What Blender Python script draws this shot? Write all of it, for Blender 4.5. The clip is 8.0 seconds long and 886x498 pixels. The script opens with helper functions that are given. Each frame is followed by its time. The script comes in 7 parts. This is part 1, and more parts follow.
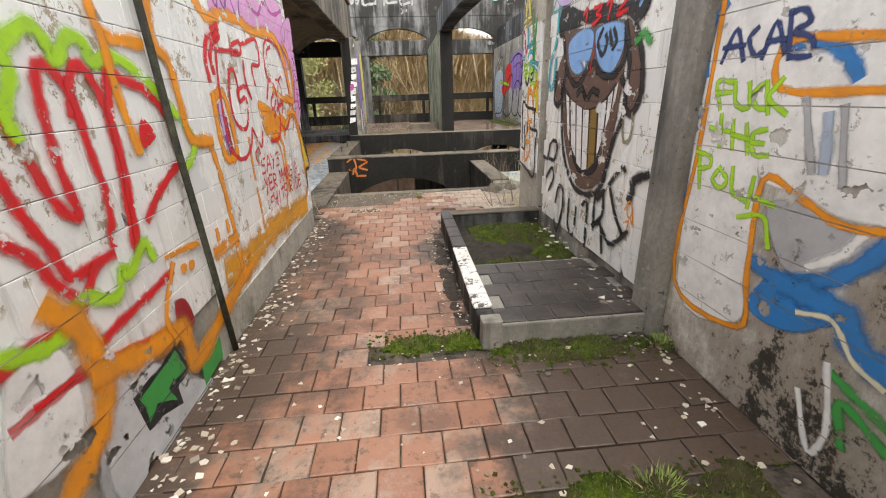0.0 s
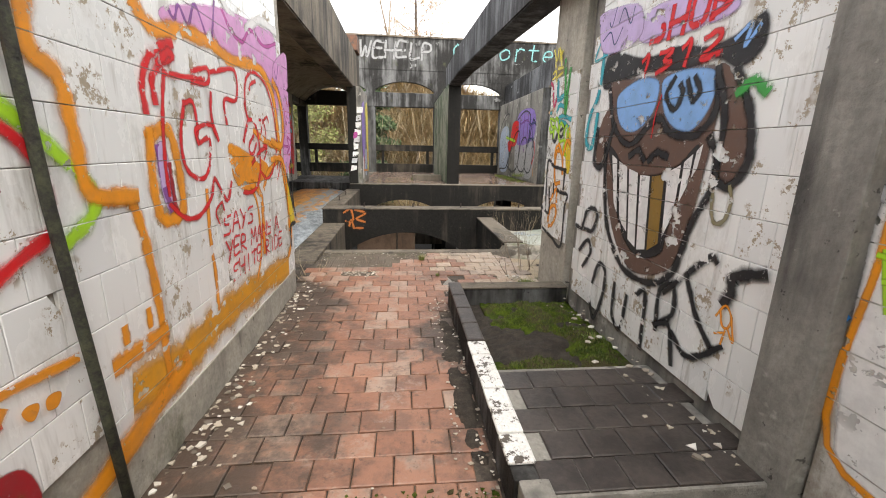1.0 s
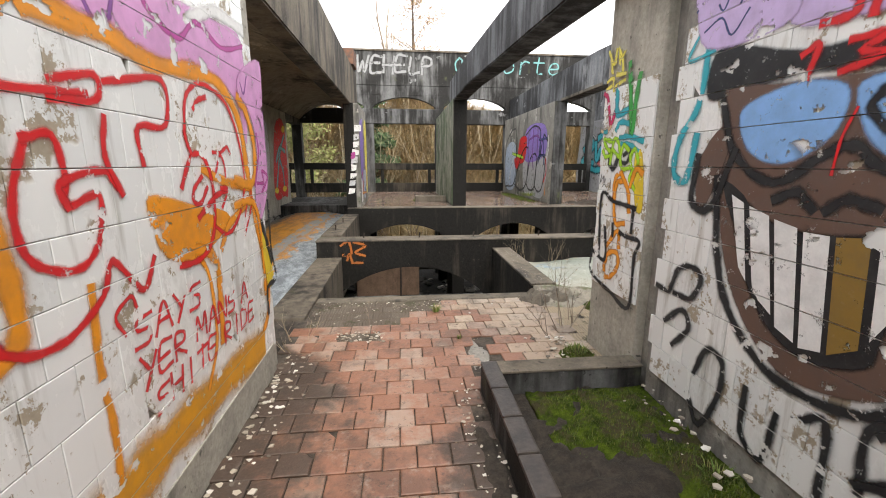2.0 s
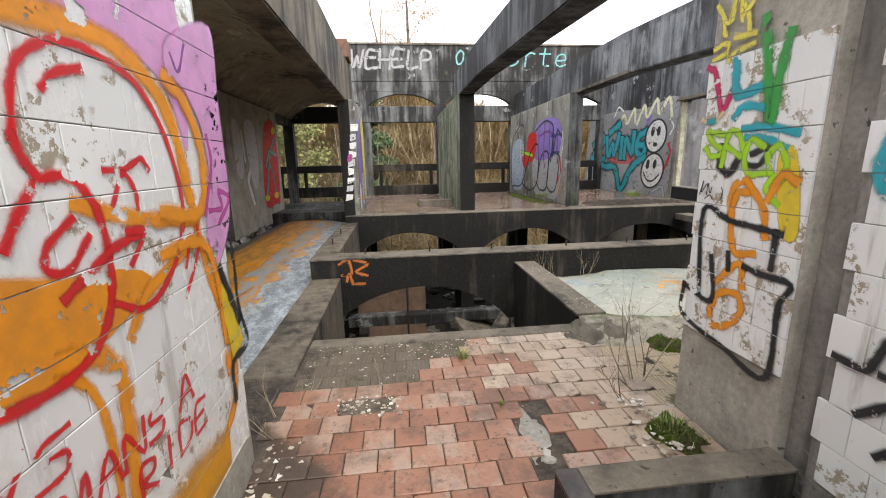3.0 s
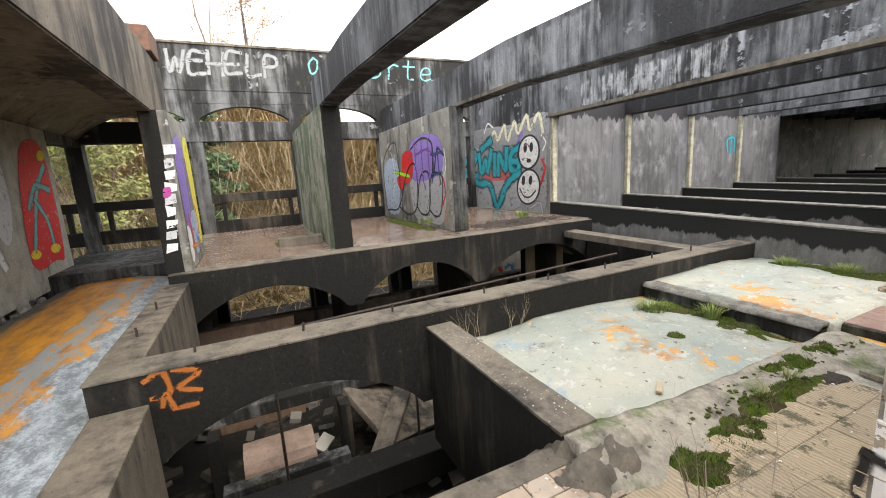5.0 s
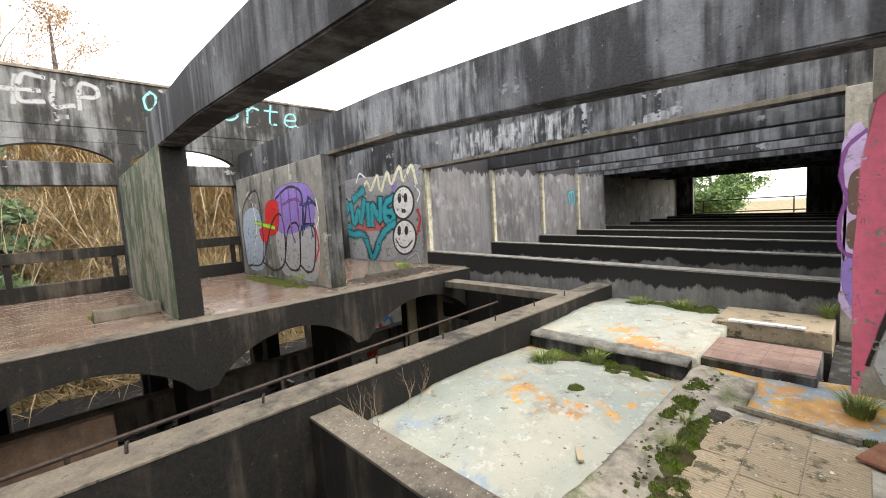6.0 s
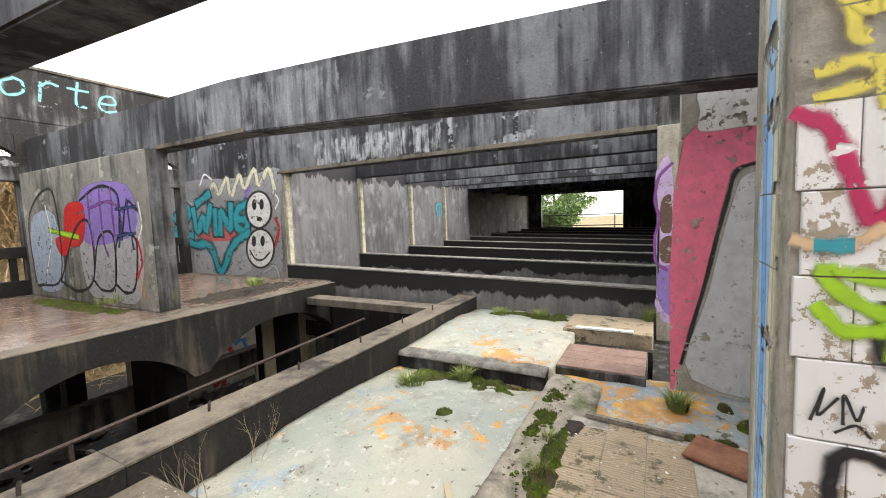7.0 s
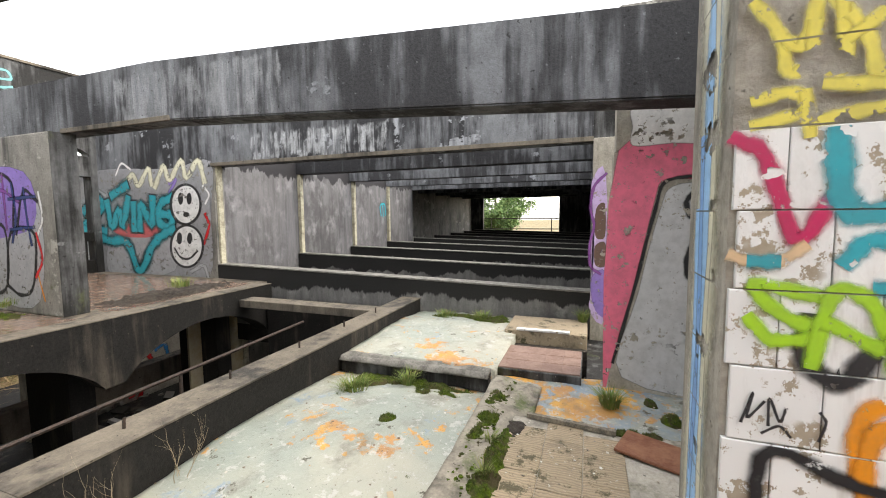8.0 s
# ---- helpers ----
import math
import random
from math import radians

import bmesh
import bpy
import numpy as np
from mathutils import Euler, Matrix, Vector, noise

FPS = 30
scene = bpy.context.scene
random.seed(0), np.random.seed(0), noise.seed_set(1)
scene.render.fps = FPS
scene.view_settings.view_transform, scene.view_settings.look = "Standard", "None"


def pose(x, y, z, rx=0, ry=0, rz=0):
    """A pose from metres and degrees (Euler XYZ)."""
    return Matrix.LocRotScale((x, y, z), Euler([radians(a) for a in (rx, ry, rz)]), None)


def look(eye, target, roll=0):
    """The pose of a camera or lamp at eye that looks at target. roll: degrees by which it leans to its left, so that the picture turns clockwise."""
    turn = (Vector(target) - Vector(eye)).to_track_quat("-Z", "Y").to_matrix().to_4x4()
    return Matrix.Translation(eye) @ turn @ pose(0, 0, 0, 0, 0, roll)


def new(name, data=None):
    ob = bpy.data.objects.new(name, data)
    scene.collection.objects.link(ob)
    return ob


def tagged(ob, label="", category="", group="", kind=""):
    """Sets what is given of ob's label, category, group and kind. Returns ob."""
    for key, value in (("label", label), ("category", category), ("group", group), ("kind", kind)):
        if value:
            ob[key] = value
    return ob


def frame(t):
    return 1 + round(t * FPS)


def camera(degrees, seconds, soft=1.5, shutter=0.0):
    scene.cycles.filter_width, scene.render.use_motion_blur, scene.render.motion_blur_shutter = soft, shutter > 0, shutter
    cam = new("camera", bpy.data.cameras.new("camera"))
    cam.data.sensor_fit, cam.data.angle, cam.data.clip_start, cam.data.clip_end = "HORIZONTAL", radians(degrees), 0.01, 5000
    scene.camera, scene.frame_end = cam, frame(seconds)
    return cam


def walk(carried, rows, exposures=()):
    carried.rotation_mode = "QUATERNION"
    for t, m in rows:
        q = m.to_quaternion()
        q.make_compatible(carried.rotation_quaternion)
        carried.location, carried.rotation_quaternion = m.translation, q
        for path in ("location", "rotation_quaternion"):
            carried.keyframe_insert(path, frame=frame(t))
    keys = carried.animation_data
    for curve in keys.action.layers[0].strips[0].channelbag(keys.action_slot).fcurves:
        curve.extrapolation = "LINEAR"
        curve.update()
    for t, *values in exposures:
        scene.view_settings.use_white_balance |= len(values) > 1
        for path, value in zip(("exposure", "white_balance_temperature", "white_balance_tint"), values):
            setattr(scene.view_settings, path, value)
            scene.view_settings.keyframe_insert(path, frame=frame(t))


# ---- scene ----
cam = camera(95.1, 8.0, 1.0)
PATH = [
    (0, (-0.036, 0.046, 1.269), (0.13, 1.911, 0.565), -1.8),
    (0.5, (0.023, 0.308, 1.239), (0.171, 2.21, 0.639), 0.4),
    (1, (-0.077, 0.798, 1.274), (0.12, 2.73, 0.794), 1.2),
    (1.5, (-0.147, 1.254, 1.354), (0.086, 3.194, 0.924), 0.9),
    (1.7, (-0.148, 1.449, 1.371), (0.056, 3.396, 0.958), 0.5),
    (2.8, (-0.291, 2.455, 1.438), (-0.071, 4.396, 1.013), -0.8),
    (3, (-0.295, 2.631, 1.443), (-0.083, 4.575, 1.021), -1.2),
    (3.5, (-0.253, 3.092, 1.491), (0.046, 5.024, 1.067), -1.7),
    (4, (-0.258, 3.525, 1.526), (0.217, 5.423, 1.112), -2.2),
    (4.2, (-0.264, 3.697, 1.552), (0.289, 5.574, 1.139), -2.5),
    (5.3, (-0.129, 4.375, 1.591), (0.831, 6.1, 1.267), -3.3),
    (5.5, (-0.1, 4.472, 1.581), (0.967, 6.139, 1.298), -3.1),
    (6, (-0.092, 4.724, 1.652), (1.285, 6.164, 1.477), -3.5),
    (6.5, (0.042, 4.855, 1.677), (1.647, 6.039, 1.526), -3.5),
    (7, (0.212, 4.881, 1.697), (1.971, 5.819, 1.534), -2.1),
    (7.5, (0.24, 4.891, 1.711), (2.079, 5.66, 1.549), -1.0),
    (8, (0.23, 4.927, 1.715), (2.103, 5.606, 1.549), -0.5),
]
walk(cam, [(t, look(eye, target, roll)) for t, eye, target, roll in PATH], [(0, 2.4, 7000, 10), (1.5, 2.3, 7000, 10), (3.5, 2.26, 6700, 10), (5.5, 2.60, 6900, 10), (8, 2.55, 7000, 10)])

# ---- world, sun, exposure ----
world = bpy.data.worlds.new("sky")
scene.world = world
world.use_nodes = True
wn, wl = world.node_tree.nodes, world.node_tree.links
wn.clear()
sky = wn.new("ShaderNodeTexSky")
sky.sky_type, sky.sun_disc = "NISHITA", False
sky.sun_elevation, sky.sun_rotation = radians(58), radians(165)
grey = wn.new("ShaderNodeHueSaturation")
grey.inputs["Saturation"].default_value = 0.22
bg = wn.new("ShaderNodeBackground")
bg.inputs["Strength"].default_value = 0.15
out = wn.new("ShaderNodeOutputWorld")
wl.new(sky.outputs[0], grey.inputs["Color"])
wl.new(grey.outputs[0], bg.inputs["Color"])
wl.new(bg.outputs[0], out.inputs["Surface"])
sun = new("sun", bpy.data.lights.new("sun", "SUN"))
sun.data.energy, sun.data.angle, sun.data.color = 0.4, radians(30), (1.0, 0.95, 0.87)
sun.matrix_world = look((0, 0, 0), (-0.137, 0.512, -0.848))


# ---- materials ----
class Mat:
    """A small builder of node materials in world coordinates."""

    def __init__(self, name, rough=0.85, metal=0.0, spec=0.5):
        self.m = bpy.data.materials.new(name)
        self.m.use_nodes = True
        self.t = self.m.node_tree
        self.b = self.t.nodes["Principled BSDF"]
        self.b.inputs["Roughness"].default_value = rough
        self.b.inputs["Metallic"].default_value = metal
        self.b.inputs["Specular IOR Level"].default_value = spec
        self.pos = self.t.nodes.new("ShaderNodeNewGeometry").outputs["Position"]

    def link(self, a, b):
        self.t.links.new(a, b)
        return b

    def noise(self, scale, stretch=(1, 1, 1), detail=5, rough=0.6, shift=0.0):
        mp = self.t.nodes.new("ShaderNodeMapping")
        mp.inputs["Scale"].default_value = [scale * s for s in stretch]
        mp.inputs["Location"].default_value = (shift, shift * 1.7, shift * 0.6)
        self.link(self.pos, mp.inputs["Vector"])
        n = self.t.nodes.new("ShaderNodeTexNoise")
        n.inputs["Scale"].default_value = 1.0
        n.inputs["Detail"].default_value = detail
        n.inputs["Roughness"].default_value = rough
        self.link(mp.outputs[0], n.inputs["Vector"])
        return n.outputs["Fac"]

    def step(self, fac, lo, hi):
        r = self.t.nodes.new("ShaderNodeMapRange")
        r.interpolation_type = "SMOOTHSTEP"
        r.inputs["From Min"].default_value, r.inputs["From Max"].default_value = lo, hi
        self.link(fac, r.inputs["Value"])
        return r.outputs["Result"]

    def math(self, op, a, b=0.0):
        n = self.t.nodes.new("ShaderNodeMath")
        n.operation = op
        for i, v in enumerate((a, b)):
            if isinstance(v, (int, float)):
                n.inputs[i].default_value = v
            else:
                self.link(v, n.inputs[i])
        return n.outputs[0]

    def mix(self, fac, a, b, mode="MIX"):
        n = self.t.nodes.new("ShaderNodeMix")
        n.data_type, n.blend_type = "RGBA", mode
        for sock, v in ((n.inputs[0], fac), (n.inputs[6], a), (n.inputs[7], b)):
            if isinstance(v, (int, float)):
                sock.default_value = v
            elif isinstance(v, tuple):
                sock.default_value = (*v, 1)
            else:
                self.link(v, sock)
        return n.outputs[2]

    def axis(self, which):
        s = self.t.nodes.new("ShaderNodeSeparateXYZ")
        self.link(self.pos, s.inputs[0])
        return s.outputs[which]

    def rand(self):
        return self.t.nodes.new("ShaderNodeObjectInfo").outputs["Random"]

    def island(self):
        return self.t.nodes.new("ShaderNodeNewGeometry").outputs["Random Per Island"]

    def color(self, c):
        self.link(c, self.b.inputs["Base Color"])
        return self

    def rough(self, r):
        self.link(r, self.b.inputs["Roughness"])
        return self

    def bump(self, h, dist=0.01, strength=0.6):
        n = self.t.nodes.new("ShaderNodeBump")
        n.inputs["Strength"].default_value, n.inputs["Distance"].default_value = strength, dist
        self.link(h, n.inputs["Height"])
        self.link(n.outputs[0], self.b.inputs["Normal"])
        return self


def concrete(name, light, dark, amount, tint=(0.09, 0.10, 0.045), moss=0.0, patch=0.0, cool=False, wash=None):
    """Weathered cast concrete. amount: share of black algae crust; patch: share of washed pale areas;
    wash: an old whitewashed panel, as its stretch along y, its heights and how much is left."""
    k = Mat(name, 0.88, 0, 0.2)
    cast = (0.97, 1.0, 1.06) if cool else (1.05, 1.01, 0.93)
    light = tuple(c * f for c, f in zip(light, cast))
    big = k.noise(0.9, (1, 1, 0.55), 6, 0.62)
    streak = k.noise(7.0, (1, 1, 0.09), 4, 0.6, 3.1)
    fine = k.noise(38, (1, 1, 1), 6, 0.7, 1.3)
    mid = k.noise(4.5, (1, 1, 0.7), 6, 0.65, 7.7)
    crust = k.math("ADD", k.math("MULTIPLY", big, 0.62), k.math("MULTIPLY", streak, 0.38))
    lo = 0.72 - 0.44 * amount
    fac = k.step(crust, lo - 0.06, lo + 0.09)
    base = k.mix(k.step(mid, 0.35, 0.7), light, tuple(c * 0.68 for c in light))
    col = k.mix(fac, base, k.mix(k.step(fine, 0.3, 0.75), dark, tuple(c * 2.1 for c in dark)))
    if patch:
        p = k.math("MULTIPLY", k.step(k.noise(1.4, (1, 1, 1.5), 5, 0.7, 12.0), 0.66 - patch * 0.3, 0.70 - patch * 0.3), k.step(streak, 0.36, 0.6))
        col = k.mix(p, col, tuple(min(0.62, c * 1.5) for c in light))
    if wash:
        y0, y1, z0, z1, left = wash
        y = k.math("ADD", k.axis(1), k.math("MULTIPLY", k.math("SUBTRACT", mid, 0.5), 0.25))
        z = k.math("ADD", k.axis(2), k.math("MULTIPLY", k.math("SUBTRACT", mid, 0.5), 0.3))
        inside = k.math("MULTIPLY", k.math("MULTIPLY", k.step(y, y0, y0 + 0.04), k.step(y, y1 + 0.04, y1)), k.math("MULTIPLY", k.step(z, z0, z0 + 0.06), k.step(z, z1 + 0.06, z1)))
        runs = k.noise(9.0, (1, 1, 0.10), 5, 0.7, 5.0)
        inside = k.math("MULTIPLY", inside, k.step(k.math("ADD", k.math("MULTIPLY", runs, 0.6), k.math("MULTIPLY", mid, 0.4)), 0.43, 0.60))
        col = k.mix(k.math("MULTIPLY", inside, left), col, (0.50, 0.51, 0.52))
    if moss:
        col = k.mix(k.math("MULTIPLY", k.step(k.noise(2.3, (1, 1, 0.6), 6, 0.7, 21.0), 0.62 - 0.3 * moss, 0.78 - 0.3 * moss), 0.8), col, tint)
    col = k.mix(k.math("MULTIPLY", k.step(fine, 0.25, 0.8), 0.35), col, (0.03, 0.028, 0.025), "MIX")
    # pits, lichen dots and pale flakes
    spot = k.noise(22, (1, 1, 1), 3, 0.6, 31.0)
    col = k.mix(k.math("MULTIPLY", k.step(spot, 0.68, 0.73), 0.3), col, tuple(min(0.6, c * 1.5) for c in light))
    col = k.mix(k.math("MULTIPLY", k.step(spot, 0.34, 0.28), 0.7), col, (0.012, 0.011, 0.01))
    k.color(col)
    k.rough(k.math("ADD", k.math("MULTIPLY", fine, 0.3), 0.62))
    return k.bump(k.math("ADD", fine, k.math("MULTIPLY", mid, 2.0)), 0.012, 0.55).m


M_DARK = concrete("black_stained_concrete", (0.17, 0.165, 0.155), (0.012, 0.0115, 0.011), 0.62, moss=0.1, patch=0.12, cool=True)
M_BEAM = concrete("weathered_beam_concrete", (0.19, 0.19, 0.19), (0.024, 0.024, 0.026), 0.56, patch=0.12, cool=True)
M_BEAM_WASHED = concrete("washed_beam_concrete", (0.19, 0.19, 0.19), (0.024, 0.024, 0.026), 0.58, patch=0.12, cool=True, wash=(7.9, 10.4, 2.72, 3.36, 0.4))
# algae crust on the beams; the storey below wears it for its shade
M_BLACK = concrete("algae_and_shade_black_concrete", (0.085, 0.074, 0.062), (0.0075, 0.0068, 0.006), 0.74)
M_PALE = concrete("pale_concrete", (0.46, 0.445, 0.41), (0.07, 0.065, 0.058), 0.28, moss=0.12)
M_COPE = concrete("lichened_cope_concrete", (0.185, 0.165, 0.14), (0.035, 0.032, 0.028), 0.42)
# tone lowered so that it carries some shade of the storey below
M_LOWER = concrete("damp_darkened_lower_concrete", (0.16, 0.138, 0.115), (0.018, 0.016, 0.014), 0.45)
M_VAULT = concrete("sooty_vault_concrete", (0.36, 0.33, 0.28), (0.035, 0.031, 0.027), 0.40, patch=0.15)
M_PANEL = concrete("brown_damp_panel", (0.20, 0.135, 0.10), (0.05, 0.035, 0.028), 0.35)
M_GREY = concrete("grey_render", (0.30, 0.295, 0.285), (0.06, 0.058, 0.054), 0.40, moss=0.12, patch=0.3)
M_BROWN = concrete("brown_concrete", (0.19, 0.165, 0.138), (0.026, 0.023, 0.020), 0.46, moss=0.1)


# ---- mesh helpers ----
def box(bm, x0, y0, z0, x1, y1, z1):
    vs = [bm.verts.new(p) for p in ((x0, y0, z0), (x1, y0, z0), (x1, y1, z0), (x0, y1, z0), (x0, y0, z1), (x1, y0, z1), (x1, y1, z1), (x0, y1, z1))]
    for f in ((0, 3, 2, 1), (4, 5, 6, 7), (0, 1, 5, 4), (1, 2, 6, 5), (2, 3, 7, 6), (3, 0, 4, 7)):
        bm.faces.new([vs[i] for i in f])
    return vs


def rough_edges(bm, width=0.015):
    bmesh.ops.bevel(bm, geom=list(bm.edges), offset=width, segments=2, affect="EDGES", profile=0.6)


def blk(x0, y0, z0, x1, y1, z1, bevel=0.012):
    bm = bmesh.new()
    box(bm, x0, y0, z0, x1, y1, z1)
    if bevel:
        rough_edges(bm, bevel)
    return bm


def finish(name, bm, mat, smooth=False):
    me = bpy.data.meshes.new(name)
    bm.to_mesh(me)
    bm.free()
    me.materials.append(mat)
    if smooth:
        me.polygons.foreach_set("use_smooth", [True] * len(me.polygons))
    return new(name, me)


def part(name, bm, mat, parent, label="", smooth=False):
    ob = finish(name, bm, mat, smooth)
    ob.parent = parent
    if label:
        tagged(ob, label)
    return ob


def setting(name, bm, mat, label, category, smooth=False):
    return tagged(finish(name, bm, mat, smooth), label, category, kind="structure")


def empty(name, x, y, z, label, category, group="", kind=""):
    ob = new(name)
    ob.location = (x, y, z)
    return tagged(ob, label, category, group, kind)


def arch_plate(x0, x1, y0, y1, ztop, zspring, zcrown, foot=0.0, n=20):
    """A slab standing along x whose underside is a segmental arch, with square feet at both ends."""
    bm = bmesh.new()
    a, b = x0 + foot, x1 - foot
    pts = [(x0, ztop), (x0, zspring)] + [(a + (b - a) * i / n, zspring + (zcrown - zspring) * (1 - (2 * i / n - 1) ** 2) ** 0.8) for i in range(n + 1)] + [(x1, zspring), (x1, ztop)]
    if foot == 0:
        pts = [pts[0]] + pts[2:-2] + [pts[-1]]
    low = [bm.verts.new((x, y0, z)) for x, z in pts]
    top = [bm.verts.new((x, y1, z)) for x, z in pts]
    k = len(pts)
    for i in range(k):
        j = (i + 1) % k
        bm.faces.new((low[i], low[j], top[j], top[i]))
    # front and back as strips between the top edge and the underside
    inner = list(range(1, k - 1))
    for vs, y, flip in ((low, y0, True), (top, y1, False)):
        tops = [vs[0]] + [bm.verts.new((pts[i][0], y, ztop)) for i in inner[1:-1]] + [vs[-1]]
        for n_, i in enumerate(inner[:-1]):
            f = [vs[i], vs[i + 1], tops[n_ + 1], tops[n_]]
            if len(set(f)) > 2:
                bm.faces.new(f)
    bmesh.ops.recalc_face_normals(bm, faces=list(bm.faces))
    return bm

# ---- further materials ----
def terracotta(name, tone, wet=0.0):
    k = Mat(name, 0.6, 0, 0.5)
    r = k.rand()
    mid, fine, big = k.noise(7, (1, 1, 1), 6, 0.7), k.noise(55, (1, 1, 1), 5, 0.7, 2.0), k.noise(1.5, (1, 1, 1), 5, 0.65, 5.0)
    a = k.mix(r, tone, tuple(c * f for c, f in zip(tone, (1.25, 1.35, 1.4))))
    a = k.mix(k.step(mid, 0.55, 0.8), a, tuple(c * 0.6 for c in tone))
    bloom = k.math("MULTIPLY", k.step(k.math("ADD", k.math("MULTIPLY", mid, 0.7), k.math("MULTIPLY", r, 0.35)), 0.56, 0.72), 0.55)
    a = k.mix(bloom, a, (0.36, 0.30, 0.245))
    a = k.mix(k.math("MULTIPLY", k.step(k.noise(20, (1, 1, 1), 6, 0.75, 11.0), 0.56, 0.64), 0.65), a, (0.06, 0.04, 0.028))
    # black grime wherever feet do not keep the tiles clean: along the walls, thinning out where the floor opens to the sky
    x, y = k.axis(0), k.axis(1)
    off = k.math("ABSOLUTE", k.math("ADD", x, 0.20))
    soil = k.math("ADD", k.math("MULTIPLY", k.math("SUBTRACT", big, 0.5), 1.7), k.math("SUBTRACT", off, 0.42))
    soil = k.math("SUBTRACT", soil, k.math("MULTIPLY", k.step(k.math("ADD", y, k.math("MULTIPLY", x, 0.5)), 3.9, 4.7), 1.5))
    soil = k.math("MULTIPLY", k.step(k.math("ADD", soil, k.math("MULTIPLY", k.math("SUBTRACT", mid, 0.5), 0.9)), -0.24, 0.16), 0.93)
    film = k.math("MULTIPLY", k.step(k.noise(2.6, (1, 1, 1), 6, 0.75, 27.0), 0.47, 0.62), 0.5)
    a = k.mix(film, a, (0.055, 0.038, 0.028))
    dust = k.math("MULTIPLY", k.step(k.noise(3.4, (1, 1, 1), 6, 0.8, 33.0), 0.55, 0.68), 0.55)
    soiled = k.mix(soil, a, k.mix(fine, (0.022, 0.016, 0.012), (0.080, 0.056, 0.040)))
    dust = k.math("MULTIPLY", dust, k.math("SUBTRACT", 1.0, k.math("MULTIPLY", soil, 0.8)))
    k.color(k.mix(dust, soiled, (0.33, 0.27, 0.225)))
    k.rough(k.math("ADD", k.math("MULTIPLY", mid, 0.35), 0.30 - 0.15 * wet))
    return k.bump(k.math("ADD", fine, k.math("MULTIPLY", mid, 3.0)), 0.004, 0.6).m


def glaze(name, worn=0.0):
    """White glazed wall tile, hairline cracks, dirt and worn glaze."""
    k = Mat(name, 0.22, 0, 0.5)
    r = k.rand()
    mid, fine = k.noise(5, (1, 1, 0.6), 6, 0.7), k.noise(45, (1, 1, 1), 5, 0.7, 2.0)
    c = k.mix(r, (0.80, 0.80, 0.775), (0.71, 0.715, 0.70))
    c = k.mix(k.math("MULTIPLY", k.step(mid, 0.52, 0.75), 0.45), c, (0.38, 0.36, 0.31))
    drip = k.noise(9, (1, 1, 0.12), 5, 0.65, 8.0)
    c = k.mix(k.math("MULTIPLY", k.step(drip, 0.54, 0.70), 0.5), c, (0.30, 0.27, 0.22))
    chip = k.math("MULTIPLY", k.step(k.noise(9, (1, 1, 1), 6, 0.8, 15.0), 0.555 - 0.03 * worn, 0.57 - 0.03 * worn), k.step(k.noise(2.3, (1, 1, 1), 4, 0.6, 21.0), 0.49 - 0.08 * worn, 0.53 - 0.08 * worn))
    k.color(k.mix(chip, c, k.mix(fine, (0.24, 0.19, 0.13), (0.46, 0.40, 0.31))))
    k.rough(k.math("ADD", k.math("MULTIPLY", chip, 0.6), k.math("MULTIPLY", mid, 0.5)))
    return k.bump(k.math("SUBTRACT", k.math("MULTIPLY", mid, 0.8), chip), 0.004, 0.5).m


def worn_white(name):
    """White coating on the kerb, scuffed through to the dark brick."""
    k = Mat(name, 0.5)
    mid, fine = k.noise(16, (1, 1, 1), 6, 0.75, 3.0), k.noise(70, (1, 1, 1), 5, 0.75, 7.0)
    c = k.mix(k.step(fine, 0.4, 0.7), (0.68, 0.67, 0.65), (0.52, 0.51, 0.48))
    k.color(k.mix(k.step(mid, 0.545, 0.575), c, k.mix(fine, (0.03, 0.025, 0.02), (0.12, 0.10, 0.08))))
    return k.bump(k.math("SUBTRACT", fine, k.math("MULTIPLY", mid, 2)), 0.004, 0.6).m


